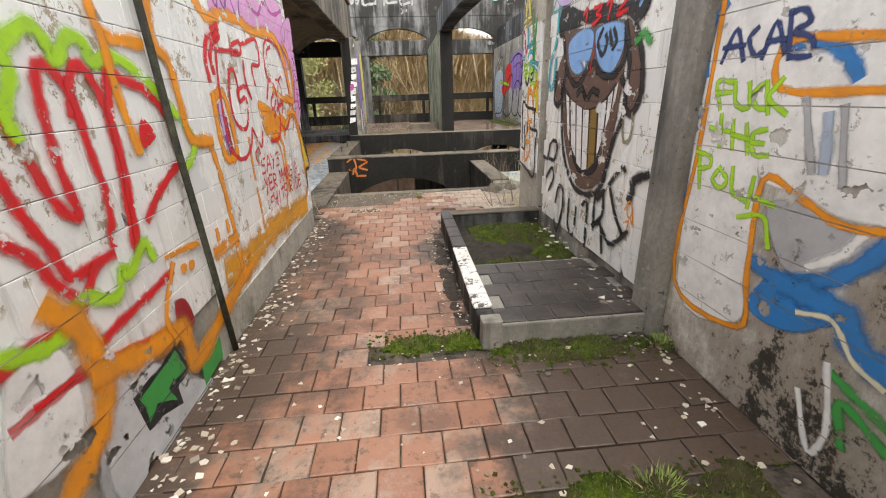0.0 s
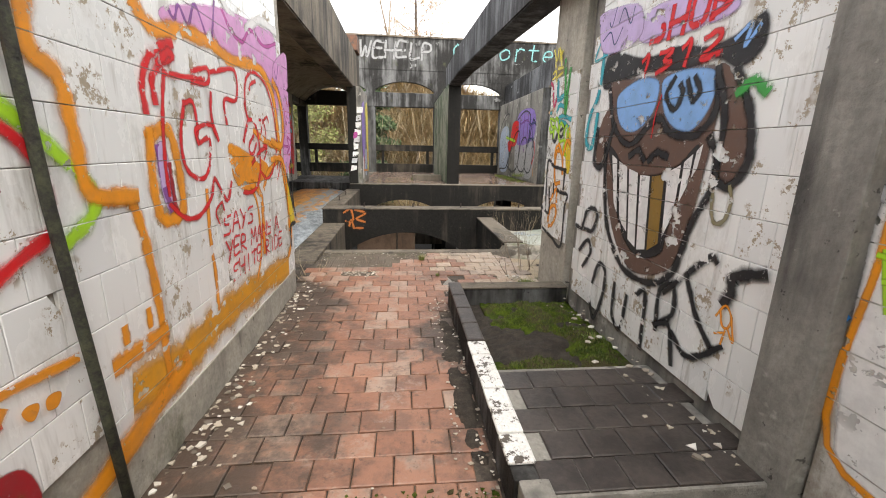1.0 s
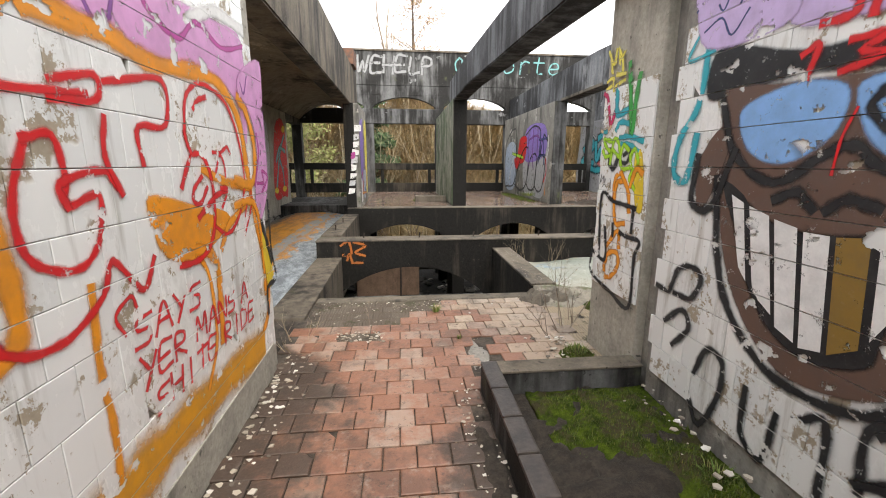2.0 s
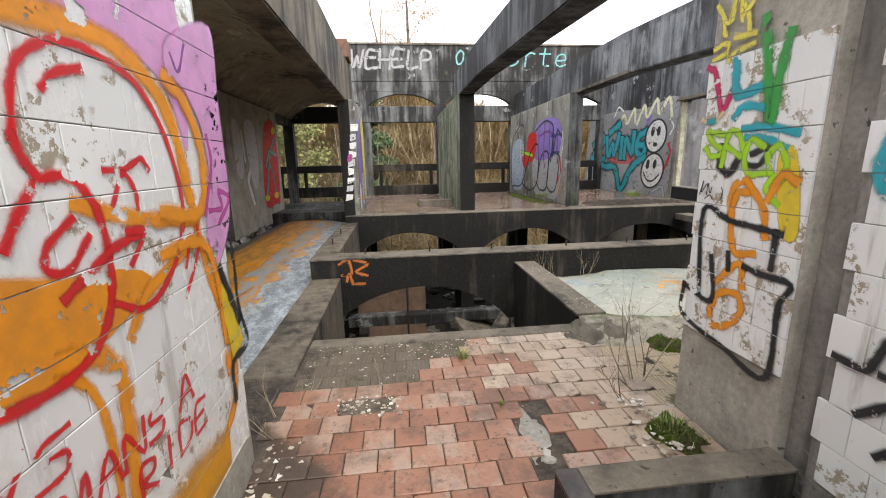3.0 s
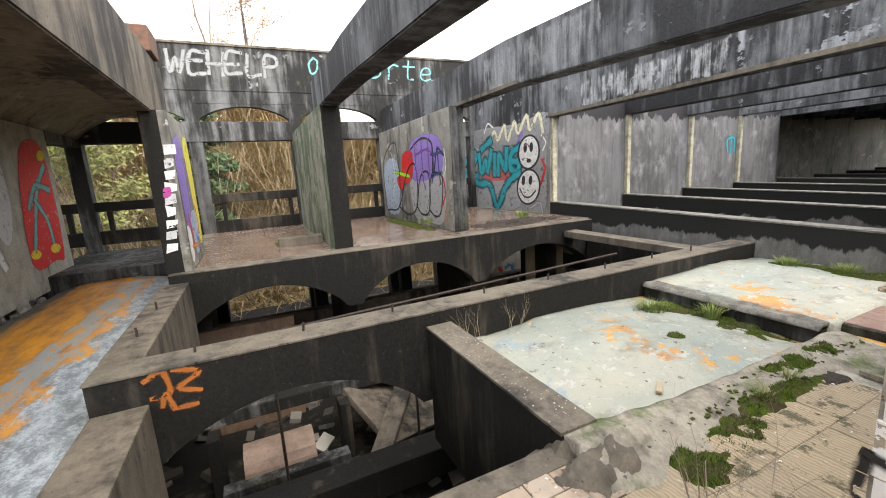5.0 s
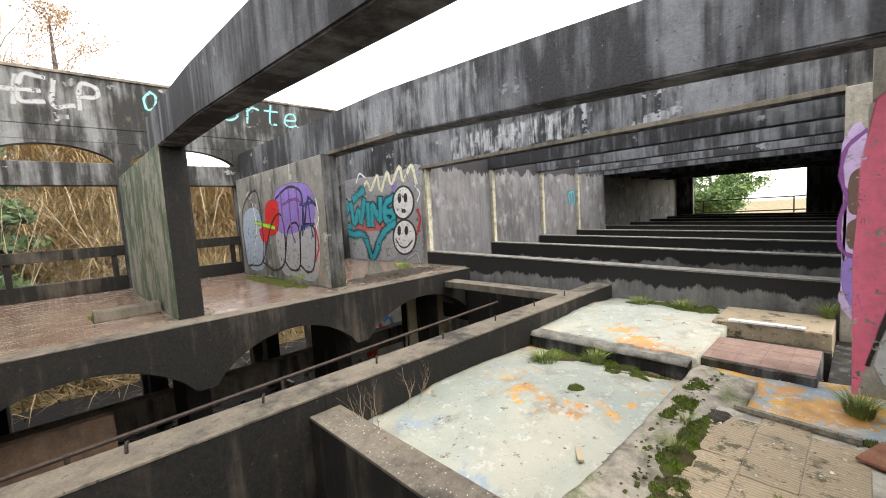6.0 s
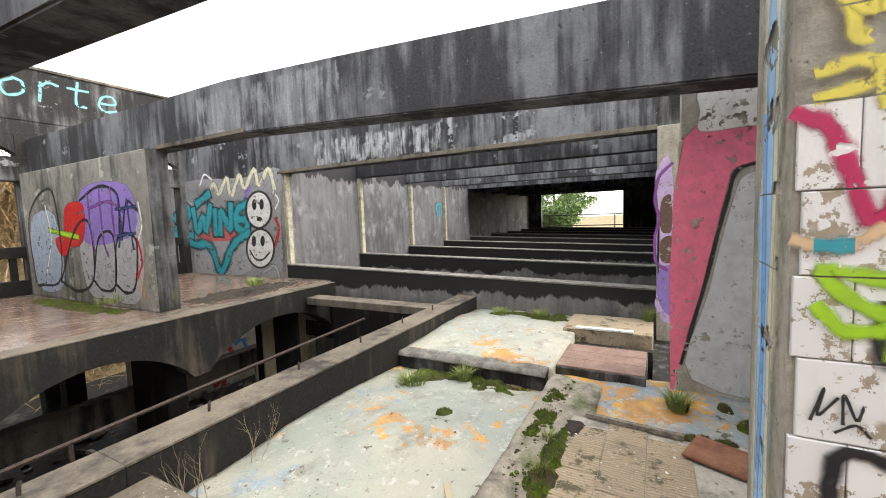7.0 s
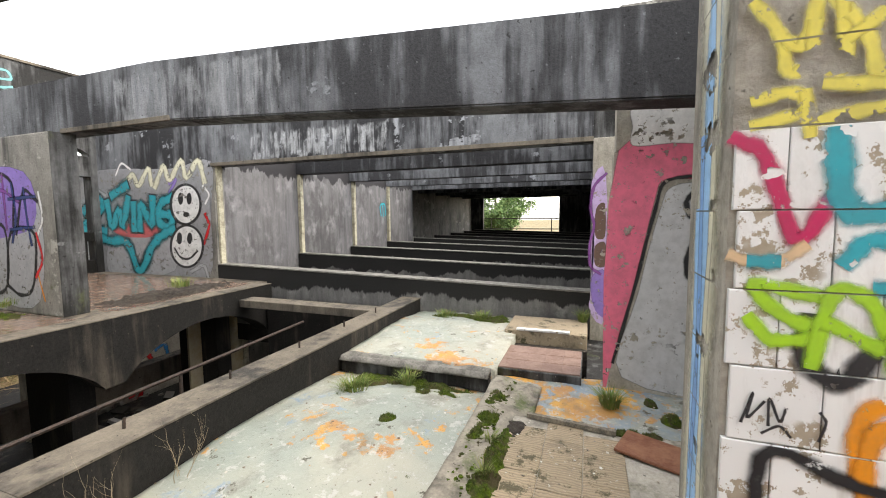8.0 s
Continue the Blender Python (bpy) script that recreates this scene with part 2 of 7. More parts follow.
def roofing(name, orange, blue):
    """Pale liquid roofing with rust-orange patches and dark litter."""
    k = Mat(name, 0.5, 0, 0.5)
    big, mid, fine = k.noise(1.5, (1, 1, 1), 6, 0.68), k.noise(6, (1, 1, 1), 6, 0.7, 3.0), k.noise(50, (1, 1, 1), 5, 0.75, 6.0)
    c = k.mix(k.step(k.noise(0.8, (1, 1, 1), 4, 0.6, 9.0), 0.35, 0.65), (0.27, 0.30, 0.26), (0.37, 0.365, 0.30))
    c = k.mix(k.step(k.noise(2.2, (1, 1, 1), 6, 0.7, 13.0), 0.60 - 0.25 * blue, 0.68 - 0.1 * blue), c, (0.22, 0.29, 0.35))
    wide = k.noise(0.75, (1, 1, 1), 3, 0.5, 19.0)
    rim = k.step(k.math("ADD", k.math("MULTIPLY", wide, 0.62), k.math("MULTIPLY", mid, 0.38)), 0.585 - 0.22 * orange, 0.605 - 0.21 * orange)
    c = k.mix(rim, c, k.mix(k.step(big, 0.35, 0.65), (0.62, 0.33, 0.05), (0.40, 0.21, 0.09)))
    # dirt washed into the hollows
    c = k.mix(k.math("MULTIPLY", k.step(k.noise(1.9, (1, 1, 1), 6, 0.72, 61.0), 0.50, 0.70), 0.65), c, (0.13, 0.12, 0.09))
    c = k.mix(k.step(k.math("MULTIPLY", fine, k.math("ADD", mid, 0.5)), 0.67, 0.75), c, (0.05, 0.045, 0.035))
    c = k.mix(k.math("MULTIPLY", k.step(k.noise(9, (1, 1, 1), 6, 0.75, 44.0), 0.56, 0.62), 0.7), c, (0.47, 0.46, 0.43))
    c = k.mix(k.math("MULTIPLY", k.step(k.noise(16, (1, 1, 1), 5, 0.75, 52.0), 0.62, 0.68), 0.7), c, (0.10, 0.085, 0.06))
    k.color(k.mix(k.step(k.noise(3.3, (1, 1, 1), 6, 0.75, 30.0), 0.62, 0.67), c, (0.07, 0.065, 0.04)))
    k.rough(k.math("ADD", k.math("MULTIPLY", mid, 0.5), 0.25))
    return k.bump(k.math("ADD", fine, k.math("MULTIPLY", mid, 3.0)), 0.012, 0.6).m


def bands(name):
    """The vault roof in the aisle: orange, then a pale blue washed strip towards the well."""
    k = Mat(name, 0.5)
    x = k.axis(0)
    mid, fine = k.noise(3.5, (1.6, 0.5, 1), 6, 0.7), k.noise(40, (1, 1, 1), 5, 0.7)
    s = k.math("ADD", x, k.math("MULTIPLY", k.math("SUBTRACT", mid, 0.5), 1.1))
    orange = k.mix(k.step(mid, 0.4, 0.65), (0.66, 0.28, 0.02), (0.30, 0.14, 0.045))
    c = k.mix(k.step(s, -1.98, -1.86), orange, k.mix(k.step(k.math("ADD", k.math("MULTIPLY", k.noise(7, (1.5, 0.7, 1), 6, 0.75, 9.0), 0.7), k.math("MULTIPLY", fine, 0.3)), 0.40, 0.58), (0.42, 0.46, 0.49), (0.17, 0.19, 0.20)))
    c = k.mix(k.math("MULTIPLY", k.step(s, -2.25, -2.17), k.step(k.math("SUBTRACT", -2.0, s), -0.02, 0.1)), c, (0.30, 0.31, 0.30))
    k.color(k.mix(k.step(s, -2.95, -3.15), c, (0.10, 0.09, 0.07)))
    return k.bump(k.math("ADD", fine, k.math("MULTIPLY", mid, 3)), 0.012, 0.5).m


def plain(name, a, b, scale=8, rough=0.85, metal=0.0, bump=0.01):
    k = Mat(name, rough, metal)
    n, f = k.noise(scale, (1, 1, 1), 6, 0.7), k.noise(scale * 7, (1, 1, 1), 5, 0.7, 4.0)
    k.color(k.mix(k.step(k.math("ADD", k.math("MULTIPLY", n, 0.65), k.math("MULTIPLY", f, 0.35)), 0.38, 0.64), a, b))
    return k.bump(k.math("ADD", n, f), bump, 0.6).m


def islands(name, cols, rough=0.8):
    """Leaves, blades, twigs and chips: each piece with its own tone."""
    k = Mat(name, rough)
    i = k.island()
    c = k.mix(k.step(i, 0.0, 0.5), cols[0], cols[1])
    k.color(k.mix(k.step(i, 0.6, 1.0), c, cols[2]))
    return k.m


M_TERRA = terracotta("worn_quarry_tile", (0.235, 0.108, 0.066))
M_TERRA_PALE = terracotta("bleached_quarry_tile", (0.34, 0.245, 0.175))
M_WET = plain("wet_red_tile", (0.11, 0.066, 0.048), (0.25, 0.19, 0.15), 2.2, 0.16, 0, 0.003)
M_SLATE = plain("black_quarry_tile", (0.024, 0.019, 0.017), (0.062, 0.050, 0.043), 6, 0.42, 0, 0.004)
M_GLAZE = glaze("white_wall_tile")
M_GLAZE_CHIPPED = glaze("chipped_wall_tile", 0.45)
M_GLAZE_WORN = worn_white("worn_white_tile")
M_ROOF = roofing("pale_roofing", 0.05, 0.03)
M_ROOF2 = roofing("patched_roofing", 0.03, 0.05)
M_CHANNEL = roofing("blue_orange_roofing", 0.55, 0.8)
M_BANDS = bands("orange_blue_roofing")
k = Mat("moss", 0.95, 0, 0.1)
cl, fi, br = k.noise(14, (1, 1, 1), 5, 0.7), k.noise(120, (1, 1, 1), 4, 0.8, 3.0), k.noise(5, (1, 1, 1), 5, 0.7, 9.0)
mc = k.mix(k.step(cl, 0.35, 0.65), (0.035, 0.06, 0.008), (0.13, 0.19, 0.018))
mc = k.mix(k.step(fi, 0.35, 0.75), k.mix(0.55, mc, (0.015, 0.022, 0.004)), mc)
M_MOSS = k.color(k.mix(k.math("MULTIPLY", k.step(br, 0.46, 0.58), 0.85), mc, (0.075, 0.058, 0.035))).bump(k.math("ADD", cl, k.math("MULTIPLY", fi, 0.6)), 0.02, 1.0).m
k = Mat("mossy_joint", 0.95, 0, 0.2)
cl, fi, br = k.noise(5, (1, 1, 1), 6, 0.75, 2.0), k.noise(60, (1, 1, 1), 5, 0.8, 3.0), k.noise(3, (1, 1, 1), 5, 0.7, 6.0)
mc = k.mix(k.step(cl, 0.42, 0.52), k.mix(fi, (0.025, 0.02, 0.013), (0.16, 0.13, 0.10)), k.mix(fi, (0.04, 0.06, 0.008), (0.15, 0.20, 0.025)))
mc = k.mix(k.step(br, 0.52, 0.58), mc, k.mix(fi, (0.14, 0.13, 0.11), (0.36, 0.34, 0.30)))
M_JOINT = k.color(mc).bump(k.math("ADD", cl, fi), 0.04, 1.0).m
M_SOIL = plain("dark_soil", (0.018, 0.014, 0.010), (0.055, 0.043, 0.032), 18, 0.95, 0, 0.03)
M_SHOOT = islands("moss_shoots", ((0.032, 0.052, 0.008), (0.080, 0.115, 0.015), (0.15, 0.155, 0.03)))
M_GRASS = islands("grass_blades", ((0.10, 0.17, 0.03), (0.17, 0.22, 0.05), (0.25, 0.22, 0.09)))
M_CHIPS = islands("tile_chips", ((0.62, 0.60, 0.55), (0.40, 0.35, 0.28), (0.12, 0.10, 0.08)))
M_TWIG = islands("bare_twigs", ((0.10, 0.07, 0.05), (0.20, 0.15, 0.11), (0.30, 0.25, 0.19)))
M_PALETWIG = islands("pale_twigs", ((0.24, 0.18, 0.11), (0.36, 0.29, 0.19), (0.46, 0.40, 0.28)))
M_BRACKEN = islands("dead_bracken", ((0.27, 0.185, 0.085), (0.36, 0.255, 0.13), (0.17, 0.14, 0.06)))
M_REED = islands("dead_reeds", ((0.26, 0.19, 0.095), (0.34, 0.25, 0.13), (0.18, 0.15, 0.07)))
M_LEAF = islands("broad_leaves", ((0.06, 0.12, 0.035), (0.11, 0.19, 0.05), (0.18, 0.24, 0.08)))
M_PALELEAF = islands("pale_leaves", ((0.16, 0.19, 0.05), (0.24, 0.26, 0.08), (0.30, 0.27, 0.12)))
M_NEEDLE = islands("needles", ((0.025, 0.055, 0.02), (0.05, 0.09, 0.03), (0.09, 0.12, 0.045)))
M_RUSTLEAF = islands("rust_leaves", ((0.24, 0.14, 0.07), (0.32, 0.20, 0.11), (0.20, 0.14, 0.08)))
M_BARK = plain("bark", (0.07, 0.055, 0.045), (0.16, 0.13, 0.11), 12, 0.9, 0, 0.02)
M_IRON = plain("rusty_iron", (0.022, 0.018, 0.016), (0.065, 0.040, 0.028), 25, 0.75, 0.2, 0.004)
M_TIMBER = plain("grey_weathered_timber", (0.10, 0.09, 0.075), (0.30, 0.26, 0.20), 14, 0.85, 0, 0.01)
M_POST = plain("cream_painted_post", (0.56, 0.52, 0.38), (0.24, 0.21, 0.15), 5, 0.8, 0, 0.006)
M_GROUND = plain("winter_ground", (0.12, 0.10, 0.045), (0.24, 0.18, 0.09), 0.6, 0.95, 0, 0.1)
M_BED = plain("dark_mortar_bed", (0.022, 0.017, 0.013), (0.10, 0.08, 0.062), 5, 0.95, 0, 0.012)
M_LIP = plain("pale_worn_lip", (0.22, 0.21, 0.185), (0.08, 0.075, 0.065), 7, 0.85, 0, 0.01)


def mouldy(name):
    """Old white render: brown tide marks, black mould in spreading colonies, flakes off."""
    k = Mat(name, 0.85, 0, 0.3)
    big, mid, fine = k.noise(1.1, (1, 1, 0.8), 6, 0.7, 2.0), k.noise(6, (1, 1, 0.6), 6, 0.75, 5.0), k.noise(45, (1, 1, 1), 6, 0.75, 9.0)
    c = k.mix(k.step(mid, 0.35, 0.65), (0.62, 0.61, 0.57), (0.46, 0.45, 0.41))
    c = k.mix(k.math("MULTIPLY", k.step(k.noise(8, (1, 1, 0.1), 5, 0.7, 3.0), 0.5, 0.68), 0.45), c, (0.20, 0.17, 0.13))
    damp = k.math("SUBTRACT", k.math("ADD", k.math("MULTIPLY", big, 1.2), k.math("MULTIPLY", mid, 0.5)), k.math("MULTIPLY", k.axis(2), 0.22))
    c = k.mix(k.math("MULTIPLY", k.step(damp, 0.58, 0.78), 0.65), c, k.mix(mid, (0.10, 0.065, 0.04), (0.26, 0.19, 0.13)))
    rot = k.math("ADD", damp, k.math("MULTIPLY", k.math("SUBTRACT", fine, 0.5), 0.5))
    c = k.mix(k.step(rot, 0.80, 0.88), c, k.mix(fine, (0.012, 0.011, 0.009), (0.06, 0.052, 0.042)))
    k.color(k.mix(k.math("MULTIPLY", k.step(fine, 0.62, 0.7), 0.6), c, (0.05, 0.045, 0.04)))
    return k.bump(k.math("ADD", fine, k.math("MULTIPLY", mid, 2)), 0.006, 0.6).m


def ribbed(name):
    """Mortar bed combed in strips, the print of lost tiles."""
    k = Mat(name, 0.9)
    w = k.t.nodes.new("ShaderNodeTexWave")
    w.wave_type, w.bands_direction = "BANDS", "X"
    w.inputs["Scale"].default_value, w.inputs["Distortion"].default_value, w.inputs["Detail"].default_value = 12.0, 7.0, 4.0
    k.link(k.pos, w.inputs["Vector"])
    mid, fine, r = k.noise(3.0, (1, 1, 1), 6, 0.7), k.noise(50, (1, 1, 1), 5, 0.7), k.rand()
    c = k.mix(k.step(k.axis(0), 0.3, 1.3), (0.095, 0.073, 0.055), (0.38, 0.30, 0.20))
    c = k.mix(k.math("MULTIPLY", k.step(mid, 0.5, 0.72), 0.6), c, (0.10, 0.085, 0.065))
    c = k.mix(k.math("MULTIPLY", r, 0.3), c, (0.20, 0.17, 0.13))
    c = k.mix(k.math("MULTIPLY", k.step(k.noise(5, (1, 1, 1), 6, 0.75, 17.0), 0.54, 0.62), 0.85), c, k.mix(fine, (0.02, 0.017, 0.012), (0.07, 0.075, 0.025)))
    c = k.mix(k.step(k.noise(26, (1, 1, 1), 3, 0.6, 41.0), 0.66, 0.69), c, (0.48, 0.44, 0.37))
    k.color(k.mix(k.math("MULTIPLY", k.step(w.outputs["Fac"], 0.45, 0.15), 0.30), c, (0.08, 0.065, 0.045)))
    return k.bump(k.math("ADD", k.math("MULTIPLY", w.outputs["Fac"], 1.2), fine), 0.006, 0.55).m


def dripped(name, level, grey_, black, soft=0.35):
    """Grey concrete with a black crust that runs down from its top in drips."""
    k = Mat(name, 0.85, 0, 0.3)
    run, fine, mid = k.noise(2.6, (1, 1, 0.14), 6, 0.7), k.noise(40, (1, 1, 1), 6, 0.7, 3.0), k.noise(2.5, (1, 1, 0.7), 6, 0.65, 6.0)
    edge = k.math("ADD", k.axis(2), k.math("MULTIPLY", k.math("SUBTRACT", k.math("ADD", run, k.math("MULTIPLY", mid, 0.5)), 0.75), soft * 3))
    base = k.mix(k.step(k.noise(4, (1, 1, 0.12), 6, 0.72, 8.0), 0.34, 0.72), grey_, tuple(c * 0.5 for c in grey_))
    base = k.mix(k.math("MULTIPLY", k.step(k.noise(1.1, (1, 1, 0.8), 6, 0.7, 14.0), 0.46, 0.66), 0.7), base, tuple(c * 0.35 for c in grey_))
    base = k.mix(k.step(mid, 0.5, 0.75), base, tuple(c * 1.5 for c in grey_))
    c = k.mix(k.step(edge, level - 0.02, level + 0.03), base, k.mix(fine, black, tuple(v * 2 for v in black)))
    k.color(k.mix(k.math("MULTIPLY", k.step(fine, 0.3, 0.8), 0.3), c, (0.03, 0.028, 0.025)))
    return k.bump(k.math("ADD", fine, mid), 0.01, 0.5).m


M_RIB = ribbed("combed_mortar")

# ---- plan ----
XL, XR = -1.05, 1.30            # faces of the corridor walls
RIM = 5.86                      # edge of the floor at the open well
Y1, Y2 = 7.72, 10.80            # the two arched beams over the well
PLAT = 0.40                     # level of the far platform at its lower corner
YF = 16.2                       # garden front


def settle(bm, k=0.0):
    """The frame may lean: k is its rise along x."""
    for v in bm.verts:
        v.co.z += k * (v.co.x + 1.2)
    return bm


def sheet(x0, y0, x1, y1, nx, ny, height, skirt):
    """A surface z = height(x, y) with a skirt down to that level."""
    bm = bmesh.new()
    g = [[bm.verts.new((x0 + (x1 - x0) * i / nx, y0 + (y1 - y0) * j / ny, height(x0 + (x1 - x0) * i / nx, y0 + (y1 - y0) * j / ny))) for j in range(ny + 1)] for i in range(nx + 1)]
    for i in range(nx):
        for j in range(ny):
            bm.faces.new((g[i][j], g[i + 1][j], g[i + 1][j + 1], g[i][j + 1]))
    ring = [g[i][0] for i in range(nx)] + [g[nx][j] for j in range(ny)] + [g[i][ny] for i in range(nx, 0, -1)] + [g[0][j] for j in range(ny, 0, -1)]
    low = [bm.verts.new((v.co.x, v.co.y, skirt)) for v in ring]
    for i in range(len(ring)):
        j = (i + 1) % len(ring)
        bm.faces.new((ring[j], ring[i], low[i], low[j]))
    bm.faces.new(low)
    bmesh.ops.recalc_face_normals(bm, faces=list(bm.faces))
    return bm


def rod(bm, pts, r, n=6):
    """A round bar through points."""
    rings = []
    for i, p in enumerate(pts):
        p = Vector(p)
        d = (Vector(pts[min(i + 1, len(pts) - 1)]) - Vector(pts[max(i - 1, 0)])).normalized()
        a = d.orthogonal().normalized()
        b = d.cross(a)
        rr = r[i] if isinstance(r, (list, tuple)) else r
        rings.append([bm.verts.new(p + (a * math.cos(6.2832 * k / n) + b * math.sin(6.2832 * k / n)) * rr) for k in range(n)])
    for r0, r1 in zip(rings[:-1], rings[1:]):
        for k in range(n):
            bm.faces.new((r0[k], r0[(k + 1) % n], r1[(k + 1) % n], r1[k]))
    if n > 2:
        bm.faces.new(rings[0][::-1])
        bm.faces.new(rings[-1])
    return bm


# ---- floor and corridor ----
floor = setting("floor", blk(-1.42, -2.5, -0.30, 1.55, RIM, -0.012, 0), M_BED, "worn concrete bed under cracked red quarry tiles", "floor")
floor_side = setting("floor_2", blk(1.55, 3.2, -0.30, 3.60, 5.72, -0.012, 0), M_PALE, "pale mortar bed printed by lost tiles", "floor")
wall_left = setting("wall_west", blk(XL - 0.24, -2.5, -0.012, XL - 0.014, 4.50, 2.75), M_PALE, "rendered wall with graffiti covered white tiles", "wall")
wall_right = setting("wall_east", blk(XR + 0.014, -2.5, -0.012, XR + 0.36, 3.89, 3.0), M_GREY, "grey rendered wall with graffiti covered white tiles", "wall")
wall_end = setting("wall_east_end", blk(1.294, 4.02, -0.012, 1.66, 4.64, 3.0), M_PALE, "bare concrete pier with chipped white tiles", "wall")
setting("wall_joint", blk(1.36, 3.89, -0.012, 1.64, 4.02, 3.0, 0.004), M_GREY, "recessed mossy joint between two tiled walls", "wall")
setting("wall_south", blk(-1.4, -2.75, -0.3, 1.9, -2.5, 3.0), M_GREY, "plain grey wall closing the corridor", "wall")
setting("pilaster", blk(1.24, 1.84, -0.012, XR + 0.02, 2.05, 3.0, 0.008), M_GREY, "grey rendered pilaster between painted wall and tiles", "wall")
setting("plinth", blk(XL - 0.02, 1.95, -0.010, XL + 0.006, 4.40, 0.20, 0.004), M_PALE, "bare concrete skirting at the foot of the tiles", "trim")
# painted render of the near half
setting("render_coat", blk(XR + 0.001, -2.4, 0.0, XR + 0.02, 1.83, 2.95, 0.0005), mouldy("mouldy_white_render"), "flaking painted render", "wall")

# ---- the well: beams, kerbs ----
beam_front = setting("beam_1", settle(arch_plate(-1.42, 1.35, Y1, Y1 + 0.34, 0.25, -0.66, -0.15, 0.22)), M_BLACK, "black arched concrete beam across the open well", "beam")
part("cope", settle(blk(-1.43, Y1 - 0.008, 0.25, 1.35, Y1 + 0.345, 0.268, 0.004)), M_COPE, beam_front)
beam_side = setting("beam_2", settle(blk(1.352, Y1, -0.7, 6.74, Y1 + 0.34, 0.25)), M_BLACK, "black concrete beam beside the white vault roofs", "beam")
part("cope", settle(blk(1.352, Y1 - 0.008, 0.25, 6.74, Y1 + 0.345, 0.268, 0.004)), M_COPE, beam_side)
for i, (a, b) in enumerate(((-1.34, 1.2), (1.202, 3.65), (3.652, 6.5))):
    o = setting("beam_%d" % (i + 3), settle(arch_plate(a, b, Y2, Y2 + 0.35, PLAT, -0.50, 0.04, 0.12)), M_BLACK, "black arched concrete beam carrying the platform", "beam")
    part("cope", settle(blk(a, Y2 - 0.006, PLAT, b, Y2 + 0.33, PLAT + 0.014, 0.003)), M_COPE, o)
setting("platform", settle(blk(-1.34, Y2 + 0.35, 0.05, 6.75, YF, PLAT - 0.004, 0)), M_BROWN, "concrete platform under wet red tiles", "floor")
setting("cross_wall", blk(1.22, RIM - 0.05, -1.1, 1.47, Y1 - 0.004, 0.10), M_BLACK, "low black concrete wall beside the well", "wall")
setting("cross_wall_cope", blk(1.21, RIM - 0.05, 0.102, 1.48, Y1 - 0.004, 0.125, 0.004), M_COPE, "lichened top of the low wall", "trim")
setting("kerb_well", blk(-1.42, 5.30, -1.1, -1.06, Y1 - 0.004, 0.02), M_BROWN, "low concrete kerb at the open well", "kerb")
setting("kerb_well_far", blk(-1.42, Y1 + 0.346, -0.7, -1.10, Y2 - 0.01, 0.29), M_BROWN, "concrete kerb between two beams", "kerb")
setting("rim", blk(-1.05, RIM - 0.14, -1.0, 1.22, RIM + 0.02, 0.012, 0.02), M_COPE, "crumbled concrete edge of the floor at the well", "kerb")
setting("ledge_slab", settle(blk(5.66, 8.1, 0.12, 5.98, 10.75, 0.25)), M_COPE, "pale topped slab bridging two beams", "beam")
setting("well_wall", blk(6.3, 8.05, -3.0, 6.6, 10.75, 0.1), M_BLACK, "black wall beneath the nave", "wall")
# bolts left standing in the copes
for i, x in enumerate((-0.75, 0.1, 0.95, 2.0, 2.9, 3.8, 4.7, 5.5)):
    z = 0.268
    bm = bmesh.new()
    rod(bm, [(0, 0, -0.01), (0.004, 0.002, 0.05), (0.012, 0.006, 0.075)], 0.011)
    bolt = tagged(finish("anchor_bolt", bm, M_IRON), "short rusty anchor bolt standing in a concrete beam", "bolt", "bolts along the beam")
    bolt.location = (x, Y1 + 0.22 - 0.02 * (i % 2), z)
for y in (8.6, 9.5):
    bm = bmesh.new()
    rod(bm, [(0, 0, -0.01), (0.004, 0.002, 0.06), (0.0, 0.006, 0.09)], 0.012)
    tagged(finish("anchor_bolt", bm, M_IRON), "short rusty anchor bolt standing in a concrete kerb", "bolt", "bolts along the beam").location = (-1.27, y, 0.285)

# ---- vault roofs beside the floor ----
def dome(cx, cy, hx, hy, base, rise, seed):
    def f(x, y):
        u, v = (x - cx) / hx, (y - cy) / hy
        return base + rise * max(0.0, 1 - u * u) * (1 - 0.45 * v * v) + 0.028 * noise.noise(Vector((x * 2.1, y * 2.1, seed))) + 0.012 * noise.noise(Vector((x * 7, y * 7, seed)))
    return f


RISE_1, RISE_2 = dome(2.9, 6.8, 1.5, 1.1, -0.17, 0.15, 1), dome(5.5, 6.8, 1.5, 1.1, 0.0, 0.12, 5)
setting("vault_roof", sheet(1.48, 5.74, 4.28, Y1 - 0.002, 60, 40, dome(2.9, 6.8, 1.5, 1.1, -0.17, 0.15, 1), -0.5), M_ROOF, "pale roofing over a shallow vault with orange stains", "roof", True)
setting("vault_roof_2", sheet(4.405, 5.86, 6.75, Y1 - 0.002, 50, 36, dome(5.5, 6.8, 1.5, 1.1, 0.0, 0.12, 5), -0.5), M_ROOF2, "pale peeling roofing over a raised vault", "roof", True)
setting("vault_upstand", settle(blk(4.28, 5.9, -0.5, 4.40, Y1 - 0.004, 0.035)), M_DARK, "stained concrete upstand between two vaults", "kerb")
setting("upstand_lip", sheet(4.24, 5.9, 4.43, Y1 - 0.004, 6, 60, lambda x, y: 0.052 + 0.03 * noise.noise(Vector((x * 9, y * 5, 2))) - 1.5 * max(0.0, 4.265 + 0.025 * noise.noise(Vector((1, y * 8, 4))) - x), 0.0), M_LIP, "broken pale roofing lip along the upstand", "trim", True)
